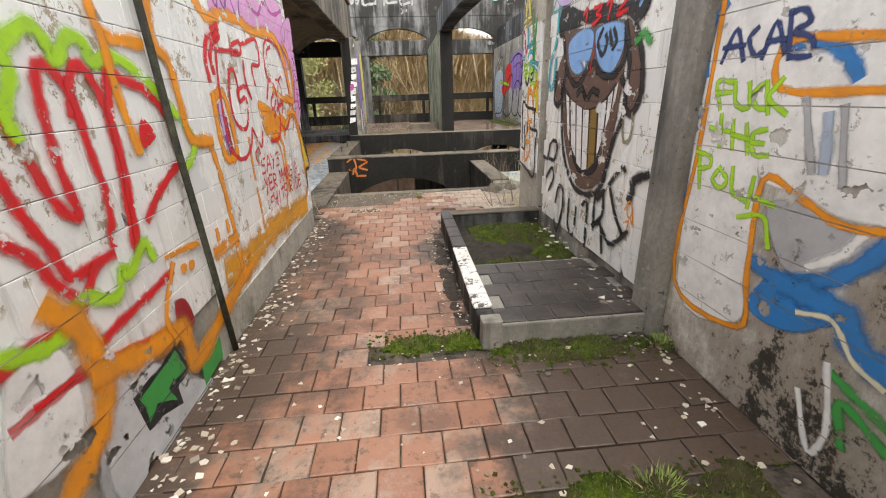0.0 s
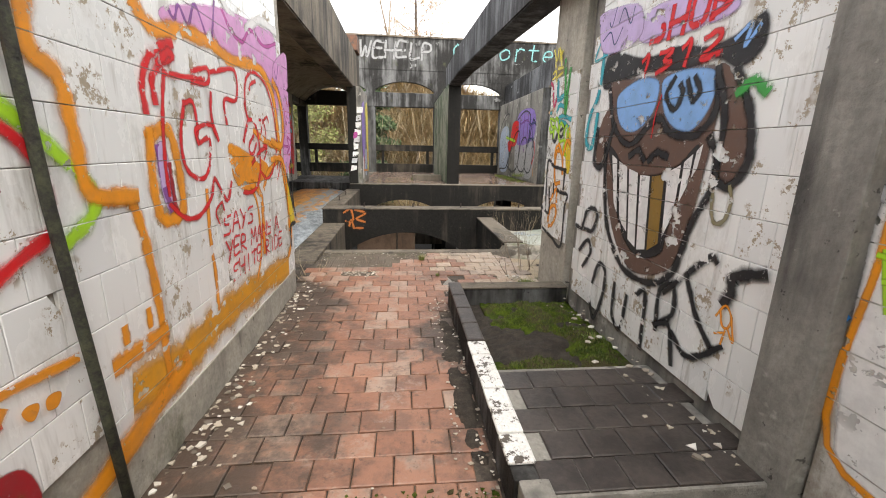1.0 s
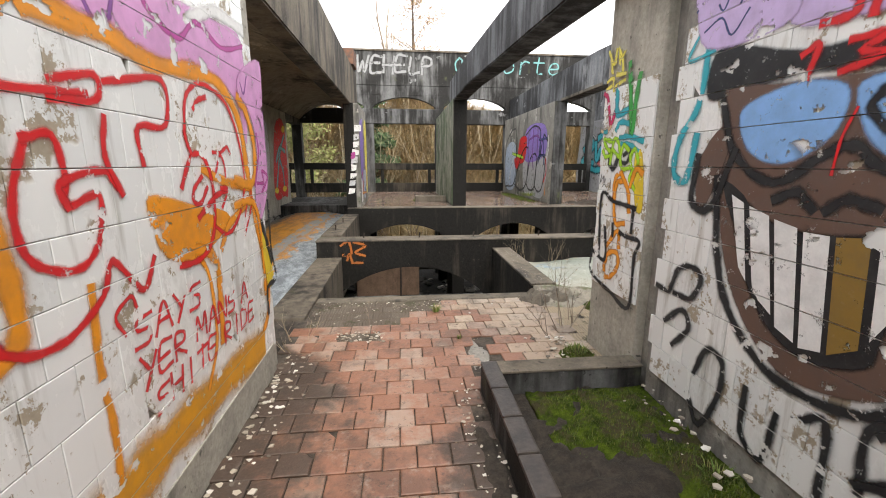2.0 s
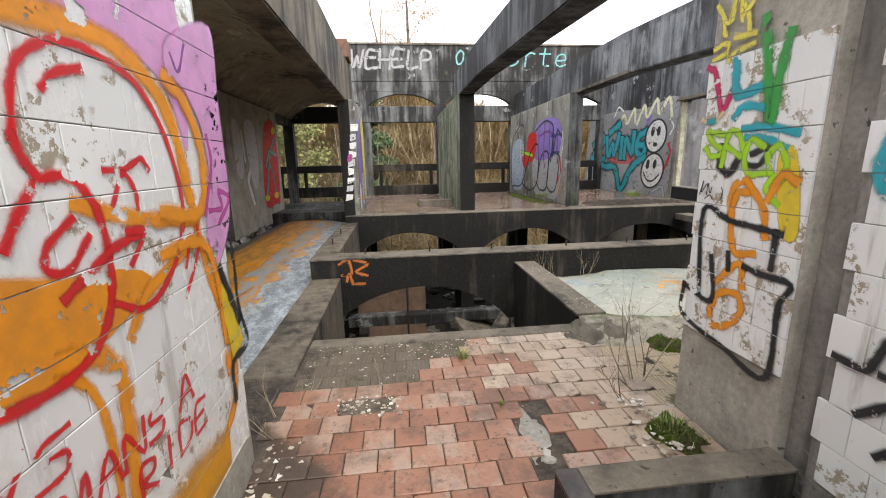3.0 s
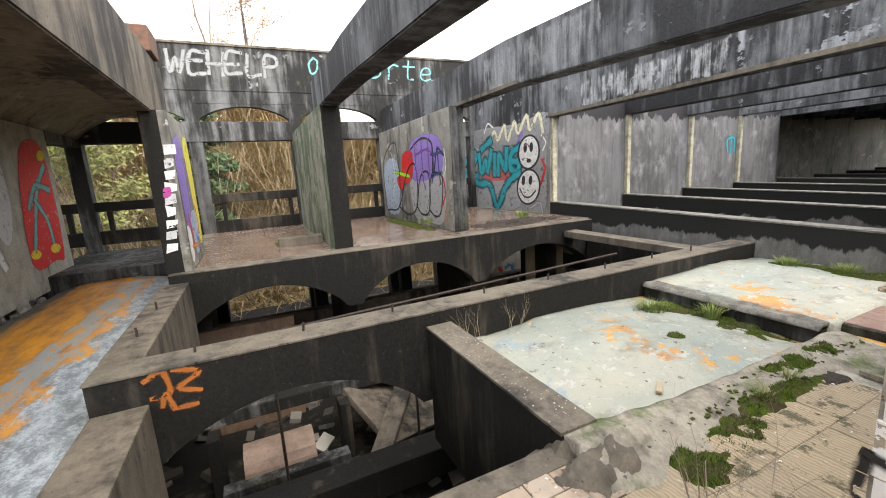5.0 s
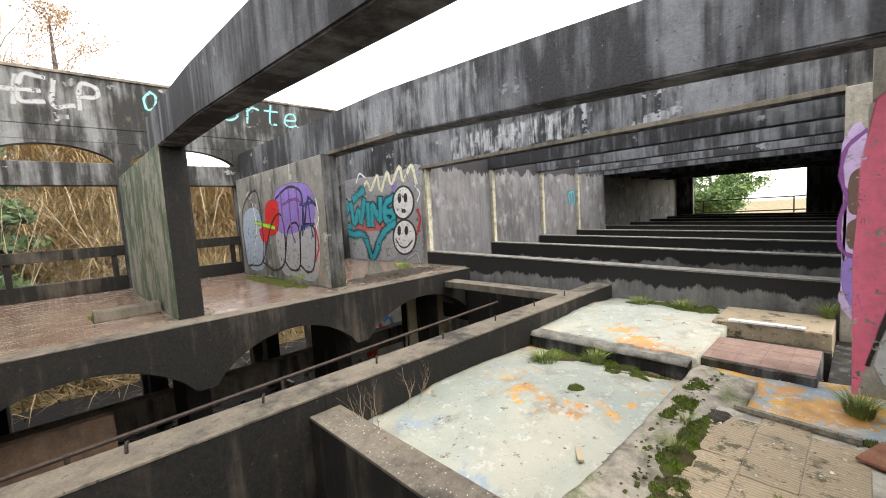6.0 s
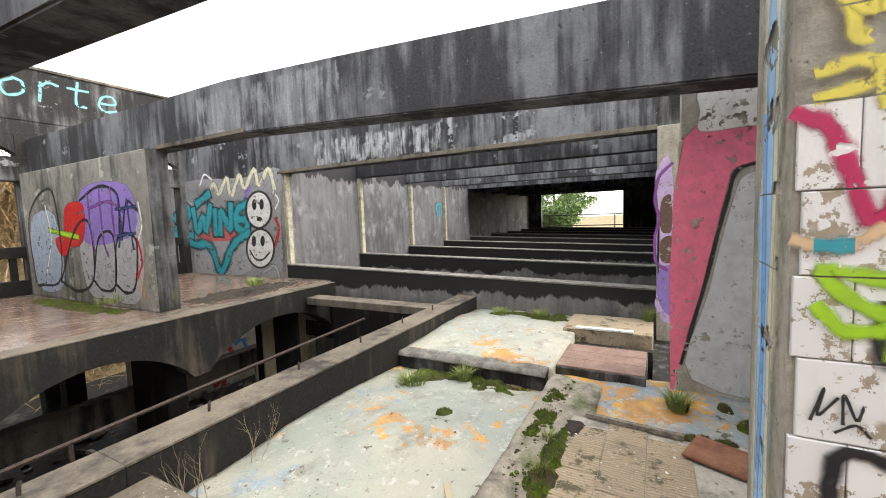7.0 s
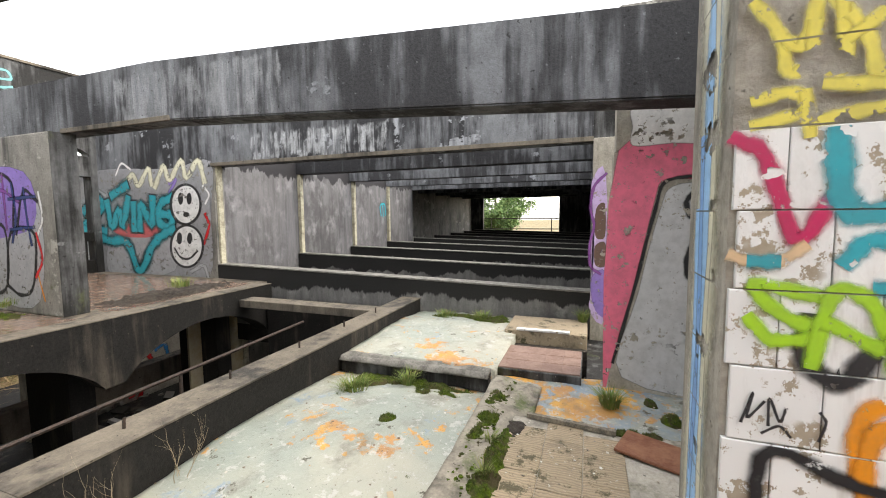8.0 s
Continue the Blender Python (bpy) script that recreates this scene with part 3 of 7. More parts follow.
setting("roof_edge", sheet(1.235, 5.36, 4.36, 5.84, 90, 16, lambda x, y: -0.035 + min(1.0, max(0.0, (y - 5.36) / 0.34)) * (0.055 + 0.085 * min(1.0, max(0.0, 1 - (x - 1.45) / 0.7))) + 0.03 * noise.noise(Vector((x * 4, y * 6, 3))), -0.4), concrete("crumbled_kerb_concrete", (0.36, 0.34, 0.30), (0.06, 0.054, 0.045), 0.40, tint=(0.07, 0.11, 0.015), moss=0.35), "crumbled mossy concrete strip between floor and vault", "kerb", True)
setting("channel", sheet(3.58, 3.3, 4.78, 5.86, 40, 40, lambda x, y: -0.07 + 0.03 * noise.noise(Vector((x * 3, y * 3, 8))), -0.5), M_CHANNEL, "low roof strip patched with orange and pale blue coating", "roof", True)
setting("step_block", blk(5.72, 4.93, -0.4, 6.55, 6.02, 0.13, 0.02), M_RIB, "stained concrete step with tile prints", "step")
setting("step_lip", blk(5.70, 5.15, 0.132, 5.78, 5.85, 0.16, 0.006), M_GLAZE, "white tiled lip of the step", "trim")
setting("dark_gap", blk(5.62, 4.93, -0.4, 5.72, 6.0, -0.05, 0.01), M_SOIL, "soil filled gap", "ground")
setting("roof_side", blk(4.78, 3.3, -0.5, 6.55, 4.93, -0.12, 0.01), M_DARK, "dark roof strip", "roof")

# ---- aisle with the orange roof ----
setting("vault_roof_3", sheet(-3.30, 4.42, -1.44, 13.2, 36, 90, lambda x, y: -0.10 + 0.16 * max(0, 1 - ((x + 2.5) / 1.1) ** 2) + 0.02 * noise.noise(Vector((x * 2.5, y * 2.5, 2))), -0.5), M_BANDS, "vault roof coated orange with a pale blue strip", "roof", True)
setting("aisle_floor", blk(-9, 4.42, -0.5, -3.75, YF, 0.06, 0.01), M_PALE, "grey concrete floor of the aisle", "floor")
setting("aisle_floor_2", blk(-3.75, 13.2, -0.5, -1.35, YF, 0.24, 0.02), M_DARK, "raised dark floor by the garden front", "floor")
bm = bmesh.new()
rng = random.Random(4)
for i in range(150):
    p = Vector((rng.uniform(-3.75, -3.3), rng.uniform(6.0, 12.8), rng.uniform(-0.15, 0.02)))
    s = rng.uniform(0.03, 0.10)
    r = bmesh.ops.create_icosphere(bm, subdivisions=1, radius=s, matrix=Matrix.Translation(p))
    for v in r["verts"]:
        v.co += noise.noise_vector(v.co * 9) * s * 0.6
tagged(finish("rubble", bm, M_GREY), "grey concrete rubble in the aisle gutter", "rubble", kind="stuff")

# ---- cross walls of the frame ----
fin_left = setting("cross_wall_2", settle(blk(-1.36, 10.95, PLAT, -1.042, 12.75, 2.64, 0.02)), M_GREY, "tall painted concrete cross wall with a black front", "wall")
part("stain_coat", settle(blk(-1.365, 10.942, PLAT, -1.15, 10.952, 2.64, 0.001)), M_BLACK, fin_left)
fin_mid = setting("cross_wall_3", settle(blk(1.04, 11.3, PLAT, 1.36, 15.7, 2.82, 0.02)), concrete("green_stained_concrete", (0.34, 0.35, 0.31), (0.05, 0.05, 0.045), 0.40, tint=(0.062, 0.105, 0.048), moss=0.62, patch=0.15), "tall green stained concrete cross wall", "wall")
part("stain_coat", settle(blk(1.05, 11.292, PLAT, 1.365, 11.302, 2.82, 0.001)), M_BLACK, fin_mid)
fin_right = setting("cross_wall_4", settle(blk(3.494, 11.5, PLAT, 3.80, 16.15, 2.84, 0.02)), M_GREY, "tall graffiti covered concrete cross wall", "wall")
part("stain_coat", settle(blk(3.5, 11.492, PLAT, 3.805, 11.502, 2.84, 0.001)), M_DARK, fin_right)
pier_left = setting("cross_wall_5", blk(-3.76, 10.75, 0.0, -3.446, 14.4, 2.8, 0.02), M_PALE, "tall stained concrete pier in the aisle", "wall")
part("stain_coat", blk(-3.765, 10.742, 0.0, -3.45, 10.752, 2.8, 0.001), M_BLACK, pier_left)
pier_far = setting("cross_wall_6", blk(-6.2, 10.75, 0.0, -5.9, 14.4, 2.8, 0.02), M_PALE, "pale painted concrete pier in the aisle", "wall")

# ---- high beams ----
def long_beam(name, x0, x1, y0, y1, z0, z1, mat, label, ledge=0.03, drop=0.0):
    """A beam along y with a drip ledge on its face; drop: how far the near end has sagged."""
    bm = bmesh.new()
    box(bm, x0, y0, z0, x1, y1, z1)
    bmesh.ops.subdivide_edges(bm, edges=[e for e in bm.edges if abs(e.verts[0].co.y - e.verts[1].co.y) > 1], cuts=8)
    for v in bm.verts:
        k = max(0.0, (9.5 - v.co.y) / 9.5)
        v.co.z -= drop * k
    bmesh.ops.bevel(bm, geom=[e for e in bm.edges if e.calc_face_angle(0) > 0.5], offset=0.015, segments=2, affect="EDGES")
    ob = setting(name, bm, mat, label, "beam")
    return ob


beam_left = long_beam("beam_6", -1.50, -1.20, 3.4, 12.4, 2.62, 3.50, M_BROWN, "brown weathered concrete edge beam of the aisle")
beam_mid = long_beam("beam_7", 1.05, 1.36, 0.4, 12.0, 2.78, 3.30, M_BEAM, "streaked concrete beam spanning the open court", drop=0.46)
beam_big = long_beam("beam_8", 3.652, 4.0, -3.0, 16.2, 2.85, 3.53, M_BEAM_WASHED, "deep black streaked concrete beam", drop=0.55)
part("string", blk(3.63, 9.5, 2.83, 3.66, 11.5, 2.89, 0.006), M_COPE, beam_big)
# column stub of brick on the edge beam
bm = bmesh.new()
box(bm, -1.46, 11.4, 3.50, -1.14, 12.0, 3.84)
rough_edges(bm, 0.02)
setting("brick_stub", bm, plain("sooty_brick", (0.16, 0.07, 0.04), (0.05, 0.045, 0.04), 9, 0.9), "broken brick stub on the edge beam", "wall")

# ---- vaulted ceiling of the aisle ----
def barrel(x0, x1, y0, y1, spring, rise, thick=0.12, n=18):
    bm = bmesh.new()
    rows = []
    for y in (y0, y1):
        for t in (0, thick):
            rows.append([bm.verts.new((x0 + (x1 - x0) * i / n, y, spring + t + rise * (1 - (2 * i / n - 1) ** 2))) for i in range(n + 1)])
    a, b, c, d = rows
    for i in range(n):
        bm.faces.new((a[i], a[i + 1], c[i + 1], c[i]))
        bm.faces.new((b[i], d[i], d[i + 1], b[i + 1]))
        bm.faces.new((a[i], b[i], b[i + 1], a[i + 1]))
        bm.faces.new((c[i], c[i + 1], d[i + 1], d[i]))
    for i in (0, n):
        bm.faces.new((a[i], c[i], d[i], b[i]))
    bmesh.ops.recalc_face_normals(bm, faces=list(bm.faces))
    return bm


for i, (a, b) in enumerate(((-3.46, -1.50), (-5.92, -3.74), (-8.4, -6.2))):
    setting("ceiling_%d" % (i + 1), barrel(a, b, 2.0, YF, 2.80, 0.48), M_VAULT, "brown stained barrel vault of the aisle", "ceiling", True)
for x in (-3.74, -6.2):
    setting("aisle_beam", blk(x, 2.0, 2.62, x + 0.28, YF, 3.0), M_DARK, "dark concrete beam between two vaults", "beam")
# unseen end walls, kept low so that daylight reaches the aisle
setting("wall_aisle", blk(-8.7, 2.0, -0.5, -8.4, YF, 0.95), M_GREY, "unseen low concrete wall, open to daylight above", "wall")
setting("wall_aisle_south", blk(-8.7, 1.8, -0.5, -1.3, 2.0, 0.95), M_GREY, "unseen low concrete wall, open to daylight above", "wall")
setting("aisle_floor_3", blk(-8.4, 2.0, -0.5, -1.3, 4.42, 0.0, 0.0), M_GREY, "concrete floor behind the tiled wall", "floor")

# ---- garden front ----
parapet = setting("parapet", settle(blk(-9, YF, 3.92, 8, YF + 0.32, 4.98, 0.02)), M_DARK, "high black stained concrete parapet", "wall")
part("fascia", settle(blk(-9, YF + 0.012, 3.62, 8, YF + 0.31, 3.918, 0.01)), M_DARK, parapet)
part("cope", settle(blk(-9, YF - 0.03, 4.98, 8, YF + 0.36, 5.04, 0.01)), M_BROWN, parapet)
edges = (-8.4, -6.05, -3.6, -1.2, 1.2, 3.65, 6.75)
for a, b in zip(edges[:-1], edges[1:]):
    low, high = arch_plate(a + 0.0, b, YF + 0.02, YF + 0.26, 3.62, 3.22, 3.56, 0.12), (3.16, 3.22)
    setting("arch", settle(low), M_DARK, "segmental concrete arch over a garden opening", "arch")
    o = setting("rail", settle(blk(a + 0.15, YF + 0.03, 1.16, b - 0.15, YF + 0.20, 1.38, 0.01)), M_BLACK, "black concrete rail in a garden opening", "rail")
    part("lower_rail", settle(blk(a + 0.15, YF + 0.05, 0.38, b - 0.15, YF + 0.24, 0.70, 0.01)), M_BLACK, o)
    for px in (a + 0.35, b - 0.40):
        part("post", settle(blk(px, YF + 0.06, 0.70, px + 0.10, YF + 0.16, 1.16, 0.006)), M_BLACK, o)
for x in edges:
    setting("front_pier", settle(blk(x - 0.15, YF + 0.002, -3.0, x + 0.15, YF + 0.30, 3.62, 0.012)), M_DARK, "narrow concrete pier of the garden front", "wall")
setting("transom", settle(blk(-9, YF - 0.02, 2.70, 6.6, YF + 0.28, 3.18, 0.015)), M_DARK, "black stained transom beam with pale runs", "beam")

# ---- nave running off to the far window ----
wall_smile = setting("wall_smile", settle(blk(6.754, 12.45, 0.1, 7.0, 17.3, 2.79, 0.015)), M_GREY, "grey concrete wall covered with graffiti", "wall")
wall_north = setting("wall_north", blk(7.0, 12.5, -0.5, 17.1, 12.8, 3.2, 0.01), dripped("drip_stained_panels", 2.78, (0.20, 0.195, 0.20), (0.022, 0.021, 0.023), 0.30), "dark streaked concrete wall in panels", "wall")
for x in (6.80, 9.43, 12.12, 14.62):
    setting("wall_post", settle(blk(x, 12.40, 0.0, x + 0.12, 12.505, 2.9, 0.01)), M_POST, "cream painted concrete post on the wall", "post")
beam_white = setting("beam_9", settle(blk(6.754, 3.0, 2.80, 7.1, 16.35, 4.1, 0.015)), concrete("whitewashed_streaked_concrete", (0.22, 0.22, 0.22), (0.020, 0.020, 0.022), 0.60, patch=0.22, cool=True, wash=(8.3, 11.4, 2.86, 3.34, 0.8)), "black concrete beam with whitewashed runs", "beam")
part("string", settle(blk(6.72, 4.9, 2.79, 6.756, 12.5, 2.86, 0.006)), M_COPE, beam_white)
for i in range(8):
    x = 9.4 + 2.6 * i
    setting("nave_beam", blk(x, 3.0, 2.86, x + 0.32, 13.4, 3.42, 0.012), M_BEAM, "black stained concrete beam under the nave roof", "beam")
M_LOW = dripped("drip_stained_low_wall", 0.30, (0.21, 0.205, 0.195), (0.012, 0.0115, 0.011), 0.16)
for i in range(9):
    x = 6.752 + 2.6 * i
    bm = bmesh.new()
    vs = box(bm, x, 4.9, -0.6, x + 0.26, 12.48, 0.51)
    for v in vs:
        if v.co.z > 0:
            v.co.z += 0.024 * (v.co.y - 5.0)
    rough_edges(bm, 0.012)
    o = setting("low_wall", bm, M_LOW, "low black cross wall with a pale worn lip", "wall")
    bm = bmesh.new()
    for v in box(bm, x - 0.012, 4.9, 0.512, x + 0.27, 12.48, 0.535):
        v.co.z += 0.024 * (v.co.y - 5.0)
    part("lip", bm, M_LIP, o)
setting("ceiling_nave", blk(16.9, 3.0, 3.42, 30, 13.7, 3.62, 0), M_DARK, "dark concrete roof slab of the nave", "ceiling")
setting("nave_floor", blk(6.75, 4.6, -0.9, 30, 13.4, -0.55, 0), M_BLACK, "dark floor of the nave", "floor")
setting("wall_north_far", blk(17.1, 13.4, -0.6, 30, 13.7, 3.42), M_GREY, "grey wall at the end of the nave", "wall")
setting("wall_north_return", blk(16.9, 12.8, -0.6, 17.1, 13.7, 3.42), M_DARK, "dark return wall", "wall")
wall_pink = setting("wall_pink", blk(4.604, 2.4, -0.5, 4.9, 4.72, 2.31, 0.01), M_PALE, "grey concrete return wall sprayed pink", "wall")
setting("wall_pink_head", blk(4.612, 2.4, 2.33, 4.95, 4.70, 2.90, 0.008), M_PALE, "pale patched concrete lintel", "wall")
setting("ledge_pink", blk(4.54, 2.4, 2.905, 4.95, 4.72, 2.96, 0.006), M_BLACK, "thin dark concrete ledge", "trim")
setting("wall_pink_top", blk(4.62, 2.4, 2.965, 4.95, 4.70, 3.7, 0.012), M_GREY, "stained concrete above the ledge", "wall")
wall_lilac = setting("wall_lilac", blk(6.404, 4.0, -0.5, 6.75, 4.90, 2.78, 0.01), M_PALE, "narrow concrete pier with lilac paint", "wall")
setting("wall_south_nave", blk(6.75, 4.4, -0.6, 30, 4.9, 3.42, 0), M_DARK, "dark south wall of the nave", "wall")
setting("wall_side", blk(1.66, 2.9, -0.3, 4.604, 3.2, 3.6, 0.01), M_GREY, "plain concrete wall behind the pier", "wall")
# far end wall with its window
for n, (y0, y1, z0, z1) in enumerate(((4.4, 6.98, -0.6, 3.6), (12.48, 13.7, -0.6, 3.6), (6.98, 12.48, -0.6, 0.42), (6.98, 12.48, 3.10, 3.6))):
    setting("wall_far_%d" % (n + 1), blk(30, y0, z0, 30.3, y1, z1, 0), M_DARK, "dark end wall round the far opening", "wall")
rail = empty("window_rail", 30.1, 9.7, 0.42, "thin black metal rail across the far opening", "railing", kind="structure")
for z in (0.25, 1.0):
    bm = bmesh.new()
    rod(bm, [(0, -2.7, z), (0, 2.7, z)], 0.035)
    part("bar", bm, M_IRON, rail)
for y in (-2.2, 2.2):
    bm = bmesh.new()
    rod(bm, [(0, y, 0), (0, y, 1.0)], 0.035)
    part("post", bm, M_IRON, rail)

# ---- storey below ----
# near-black concrete and dark rubble put this storey's shade into the colour
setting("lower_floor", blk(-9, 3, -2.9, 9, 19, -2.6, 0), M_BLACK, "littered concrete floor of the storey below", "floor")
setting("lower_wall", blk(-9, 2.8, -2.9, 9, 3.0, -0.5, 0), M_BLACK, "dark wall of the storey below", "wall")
setting("lower_wall_2", blk(8.8, 3, -2.9, 9, 19, -0.5, 0), M_GREY, "painted wall of the storey below", "wall")
setting("lower_wall_3", blk(-9, 3, -2.9, -8.8, 19, -0.5, 0), M_GREY, "grey wall of the storey below", "wall")
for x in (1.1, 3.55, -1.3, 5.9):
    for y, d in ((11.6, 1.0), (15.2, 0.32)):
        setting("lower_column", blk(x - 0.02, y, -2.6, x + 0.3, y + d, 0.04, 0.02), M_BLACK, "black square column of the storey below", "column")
lower_painted = setting("lower_wall_4", blk(4.55, 15.0, -2.6, 8.6, 15.2, 0.04, 0.01), M_PALE, "pale wall of the storey below, covered with tags", "wall")
setting("lower_board", blk(5.62, 12.0, -2.6, 6.86, 12.05, -0.1, 0.01), plain("stained_board", (0.27, 0.20, 0.10), (0.33, 0.29, 0.21), 1.6, 0.8), "tall ochre stained board panel of the storey below", "panel")
setting("lower_post", blk(6.86, 11.98, -2.6, 7.0, 12.08, -0.05, 0.01), M_POST, "cream painted post beside the board", "post")
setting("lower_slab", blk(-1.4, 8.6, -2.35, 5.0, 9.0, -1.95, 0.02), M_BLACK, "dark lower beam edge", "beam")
setting("lower_beam", blk(-1.4, 13.0, -1.6, 6.4, 13.3, -1.15, 0.02), M_LOWER, "pale ledge of the storey below", "beam")
bm = bmesh.new()
box(bm, -0.9, -0.14, -0.05, 1.1, 0.14, 0.05)
rough_edges(bm, 0.02)
o = tagged(finish("fallen_beam", bm, M_LOWER), "pale concrete beam fallen across the storey below", "beam")
o.matrix_world = pose(1.35, 9.5, -1.80, 0, -24, 50)
bm = bmesh.new()
box(bm, -0.8, -0.6, -0.05, 0.8, 0.6, 0.05)
rough_edges(bm, 0.02)
tagged(finish("fallen_slab", bm, M_LOWER), "tilted pale concrete slab in the storey below", "slab").matrix_world = pose(1.6, 10.1, -2.1, 25, 15, 30)
bm = bmesh.new()
rod(bm, [(-0.45, 0, 0), (0.0, 0, 0), (0.45, 0, 0)], 0.36, 20)
tagged(finish("concrete_drum", bm, plain("pinkish_drum", (0.27, 0.19, 0.145), (0.17, 0.12, 0.09), 4, 0.8)), "pinkish concrete drum lying on the lower floor", "drum").location = (-0.25, 9.85, -2.24)
handrail = empty("handrail", 0, 9.25, -0.6, "thin black metal handrail under the beam", "railing")
bm = bmesh.new()
rod(bm, [(-1.0, 0, 0.42), (1.5, 0, 0.50), (5.5, 0.0, 0.62)], 0.022)
part("bar", bm, M_IRON, handrail)
for x in (-0.2, 1.6, 3.4):
    bm = bmesh.new()
    rod(bm, [(x, 0, -2.0), (x, 0, 0.47 + x * 0.03)], 0.02)
    part("post", bm, M_IRON, handrail)
bm = bmesh.new()
rng = random.Random(12)
for i in range(420):
    s = rng.uniform(0.03, 0.16)
    p = Vector((rng.uniform(-2, 7), rng.uniform(8.2, 15.8), -2.6 + s * 0.3))
    vs = box(bm, -s, -s * 0.7, -s * 0.3, s, s * 0.7, s * 0.3)
    m = Matrix.Translation(p) @ Euler((rng.uniform(-0.5, 0.5), rng.uniform(-0.5, 0.5), rng.uniform(0, 6))).to_matrix().to_4x4()
    for v in vs:
        v.co = m @ v.co
tagged(finish("rubble", bm, islands("lower_rubble", ((0.03, 0.027, 0.022), (0.07, 0.06, 0.05), (0.40, 0.38, 0.34)))), "pale broken concrete strewn over the lower floor", "rubble", kind="stuff")
setting("lower_panel", blk(-1.30, 11.55, -2.6, 0.25, 11.72, -0.72, 0.02), M_PANEL, "brown damp partition of the storey below", "wall")
setting("lower_ledge", blk(-1.36, 10.25, -1.72, 2.20, 10.52, -1.52, 0.02), M_DARK, "mossy concrete ledge of the storey below", "beam")
for x in (-1.12, 0.62):
    setting("lower_jamb", blk(x, 9.9, -2.6, x + 0.16, 10.2, -1.70, 0.015), M_BLACK, "dark post under the mossy ledge", "post")
setting("lower_sill", blk(-0.95, 9.35, -2.35, 0.62, 9.55, -2.12, 0.015), M_DARK, "stained low sill in the storey below", "beam")

# ---- graffiti tools ----
COLOURS = dict(pink=(0.66, 0.32, 0.58), white=(0.78, 0.77, 0.75), purple=(0.22, 0.06, 0.28), magenta=(0.45, 0.05, 0.28), orange=(0.80, 0.29, 0.010), amber=(0.72, 0.32, 0.012), chalk=(0.24, 0.24, 0.24), concretegrey=(0.30, 0.30, 0.31), palegrey=(0.56, 0.56, 0.57),
    lilac=(0.55, 0.42, 0.68), darkred=(0.34, 0.008, 0.015), red=(0.64, 0.010, 0.014), yellow=(0.75, 0.55, 0.03), black=(0.012, 0.012, 0.014), pinkred=(0.62, 0.13, 0.13), grey=(0.40, 0.40, 0.41),
    green=(0.04, 0.32, 0.06), lime=(0.36, 0.64, 0.02), blue=(0.02, 0.19, 0.50), navy=(0.02, 0.045, 0.16), brown=(0.13, 0.075, 0.055), sky=(0.22, 0.42, 0.75), ochre=(0.25, 0.15, 0.03),
    olive=(0.25, 0.22, 0.12), teal=(0.02, 0.36, 0.43), crimson=(0.52, 0.015, 0.10), paleyellow=(0.74, 0.64, 0.10), sand=(0.68, 0.48, 0.28), palteal=(0.13, 0.32, 0.32), violet=(0.27, 0.18, 0.52),
    paleblue=(0.38, 0.45, 0.56), paleblue2=(0.33, 0.58, 0.88), cream=(0.70, 0.67, 0.50), rose=(0.80, 0.17, 0.27), rust=(0.35, 0.11, 0.015), mould=(0.02, 0.017, 0.012), stain=(0.10, 0.075, 0.05))
PAINTS, LAYERS = {}, {}
TILE_W, TILE_H = 0.170, 0.172


def paint(name, joints):
    """Spray paint: feathered towards the sides of a stroke, flaked, and broken at the joints of the tiles where there are any."""
    key = (name, joints)
    if key in PAINTS:
        return PAINTS[key]
    k = Mat("spray_%s" % name, 0.55, 0, 0.4)
    c = COLOURS[name]
    fine, mid = k.noise(60, (1, 1, 1), 4, 0.7), k.noise(9, (1, 1, 1), 5, 0.7, 4.0)
    col = k.mix(k.step(mid, 0.3, 0.75), c, tuple(v * 0.72 + 0.02 for v in c))
    k.color(k.mix(k.math("MULTIPLY", k.step(fine, 0.55, 0.85), 0.12), col, (0.45, 0.44, 0.42)))
    uv = k.t.nodes.new("ShaderNodeUVMap")
    sep = k.t.nodes.new("ShaderNodeSeparateXYZ")
    k.link(uv.outputs[0], sep.inputs[0])
    edge = k.math("SUBTRACT", 0.5, k.math("ABSOLUTE", k.math("SUBTRACT", sep.outputs[1], 0.5)))
    edge = k.math("ADD", edge, k.math("MULTIPLY", k.math("SUBTRACT", mid, 0.5), 0.14))
    alpha = k.math("MULTIPLY", k.step(k.math("ADD", edge, k.math("MULTIPLY", k.math("SUBTRACT", fine, 0.5), 0.16)), 0.02, 0.38), k.step(k.noise(14, (1, 1, 1), 6, 0.75, 9.0), 0.36, 0.40))
    # flakes come away in patches
    flake = k.math("MULTIPLY", k.step(k.noise(7.5, (1, 1, 1.3), 4, 0.62, 17.0), 0.605, 0.615), k.step(k.noise(1.7, (1, 1, 1), 3, 0.5, 29.0), 0.44, 0.50))
    alpha = k.math("MULTIPLY", alpha, k.math("SUBTRACT", 1.0, flake))
    if joints:
        s = k.t.nodes.new("ShaderNodeSeparateXYZ")
        k.link(k.pos, s.inputs[0])
        j = k.math("PINGPONG", s.outputs[2], TILE_H / 2)
        alpha = k.math("MULTIPLY", alpha, k.step(j, 0.0012, 0.0025))
    k.link(alpha, k.b.inputs["Alpha"])
    PAINTS[key] = k.m
    return k.m


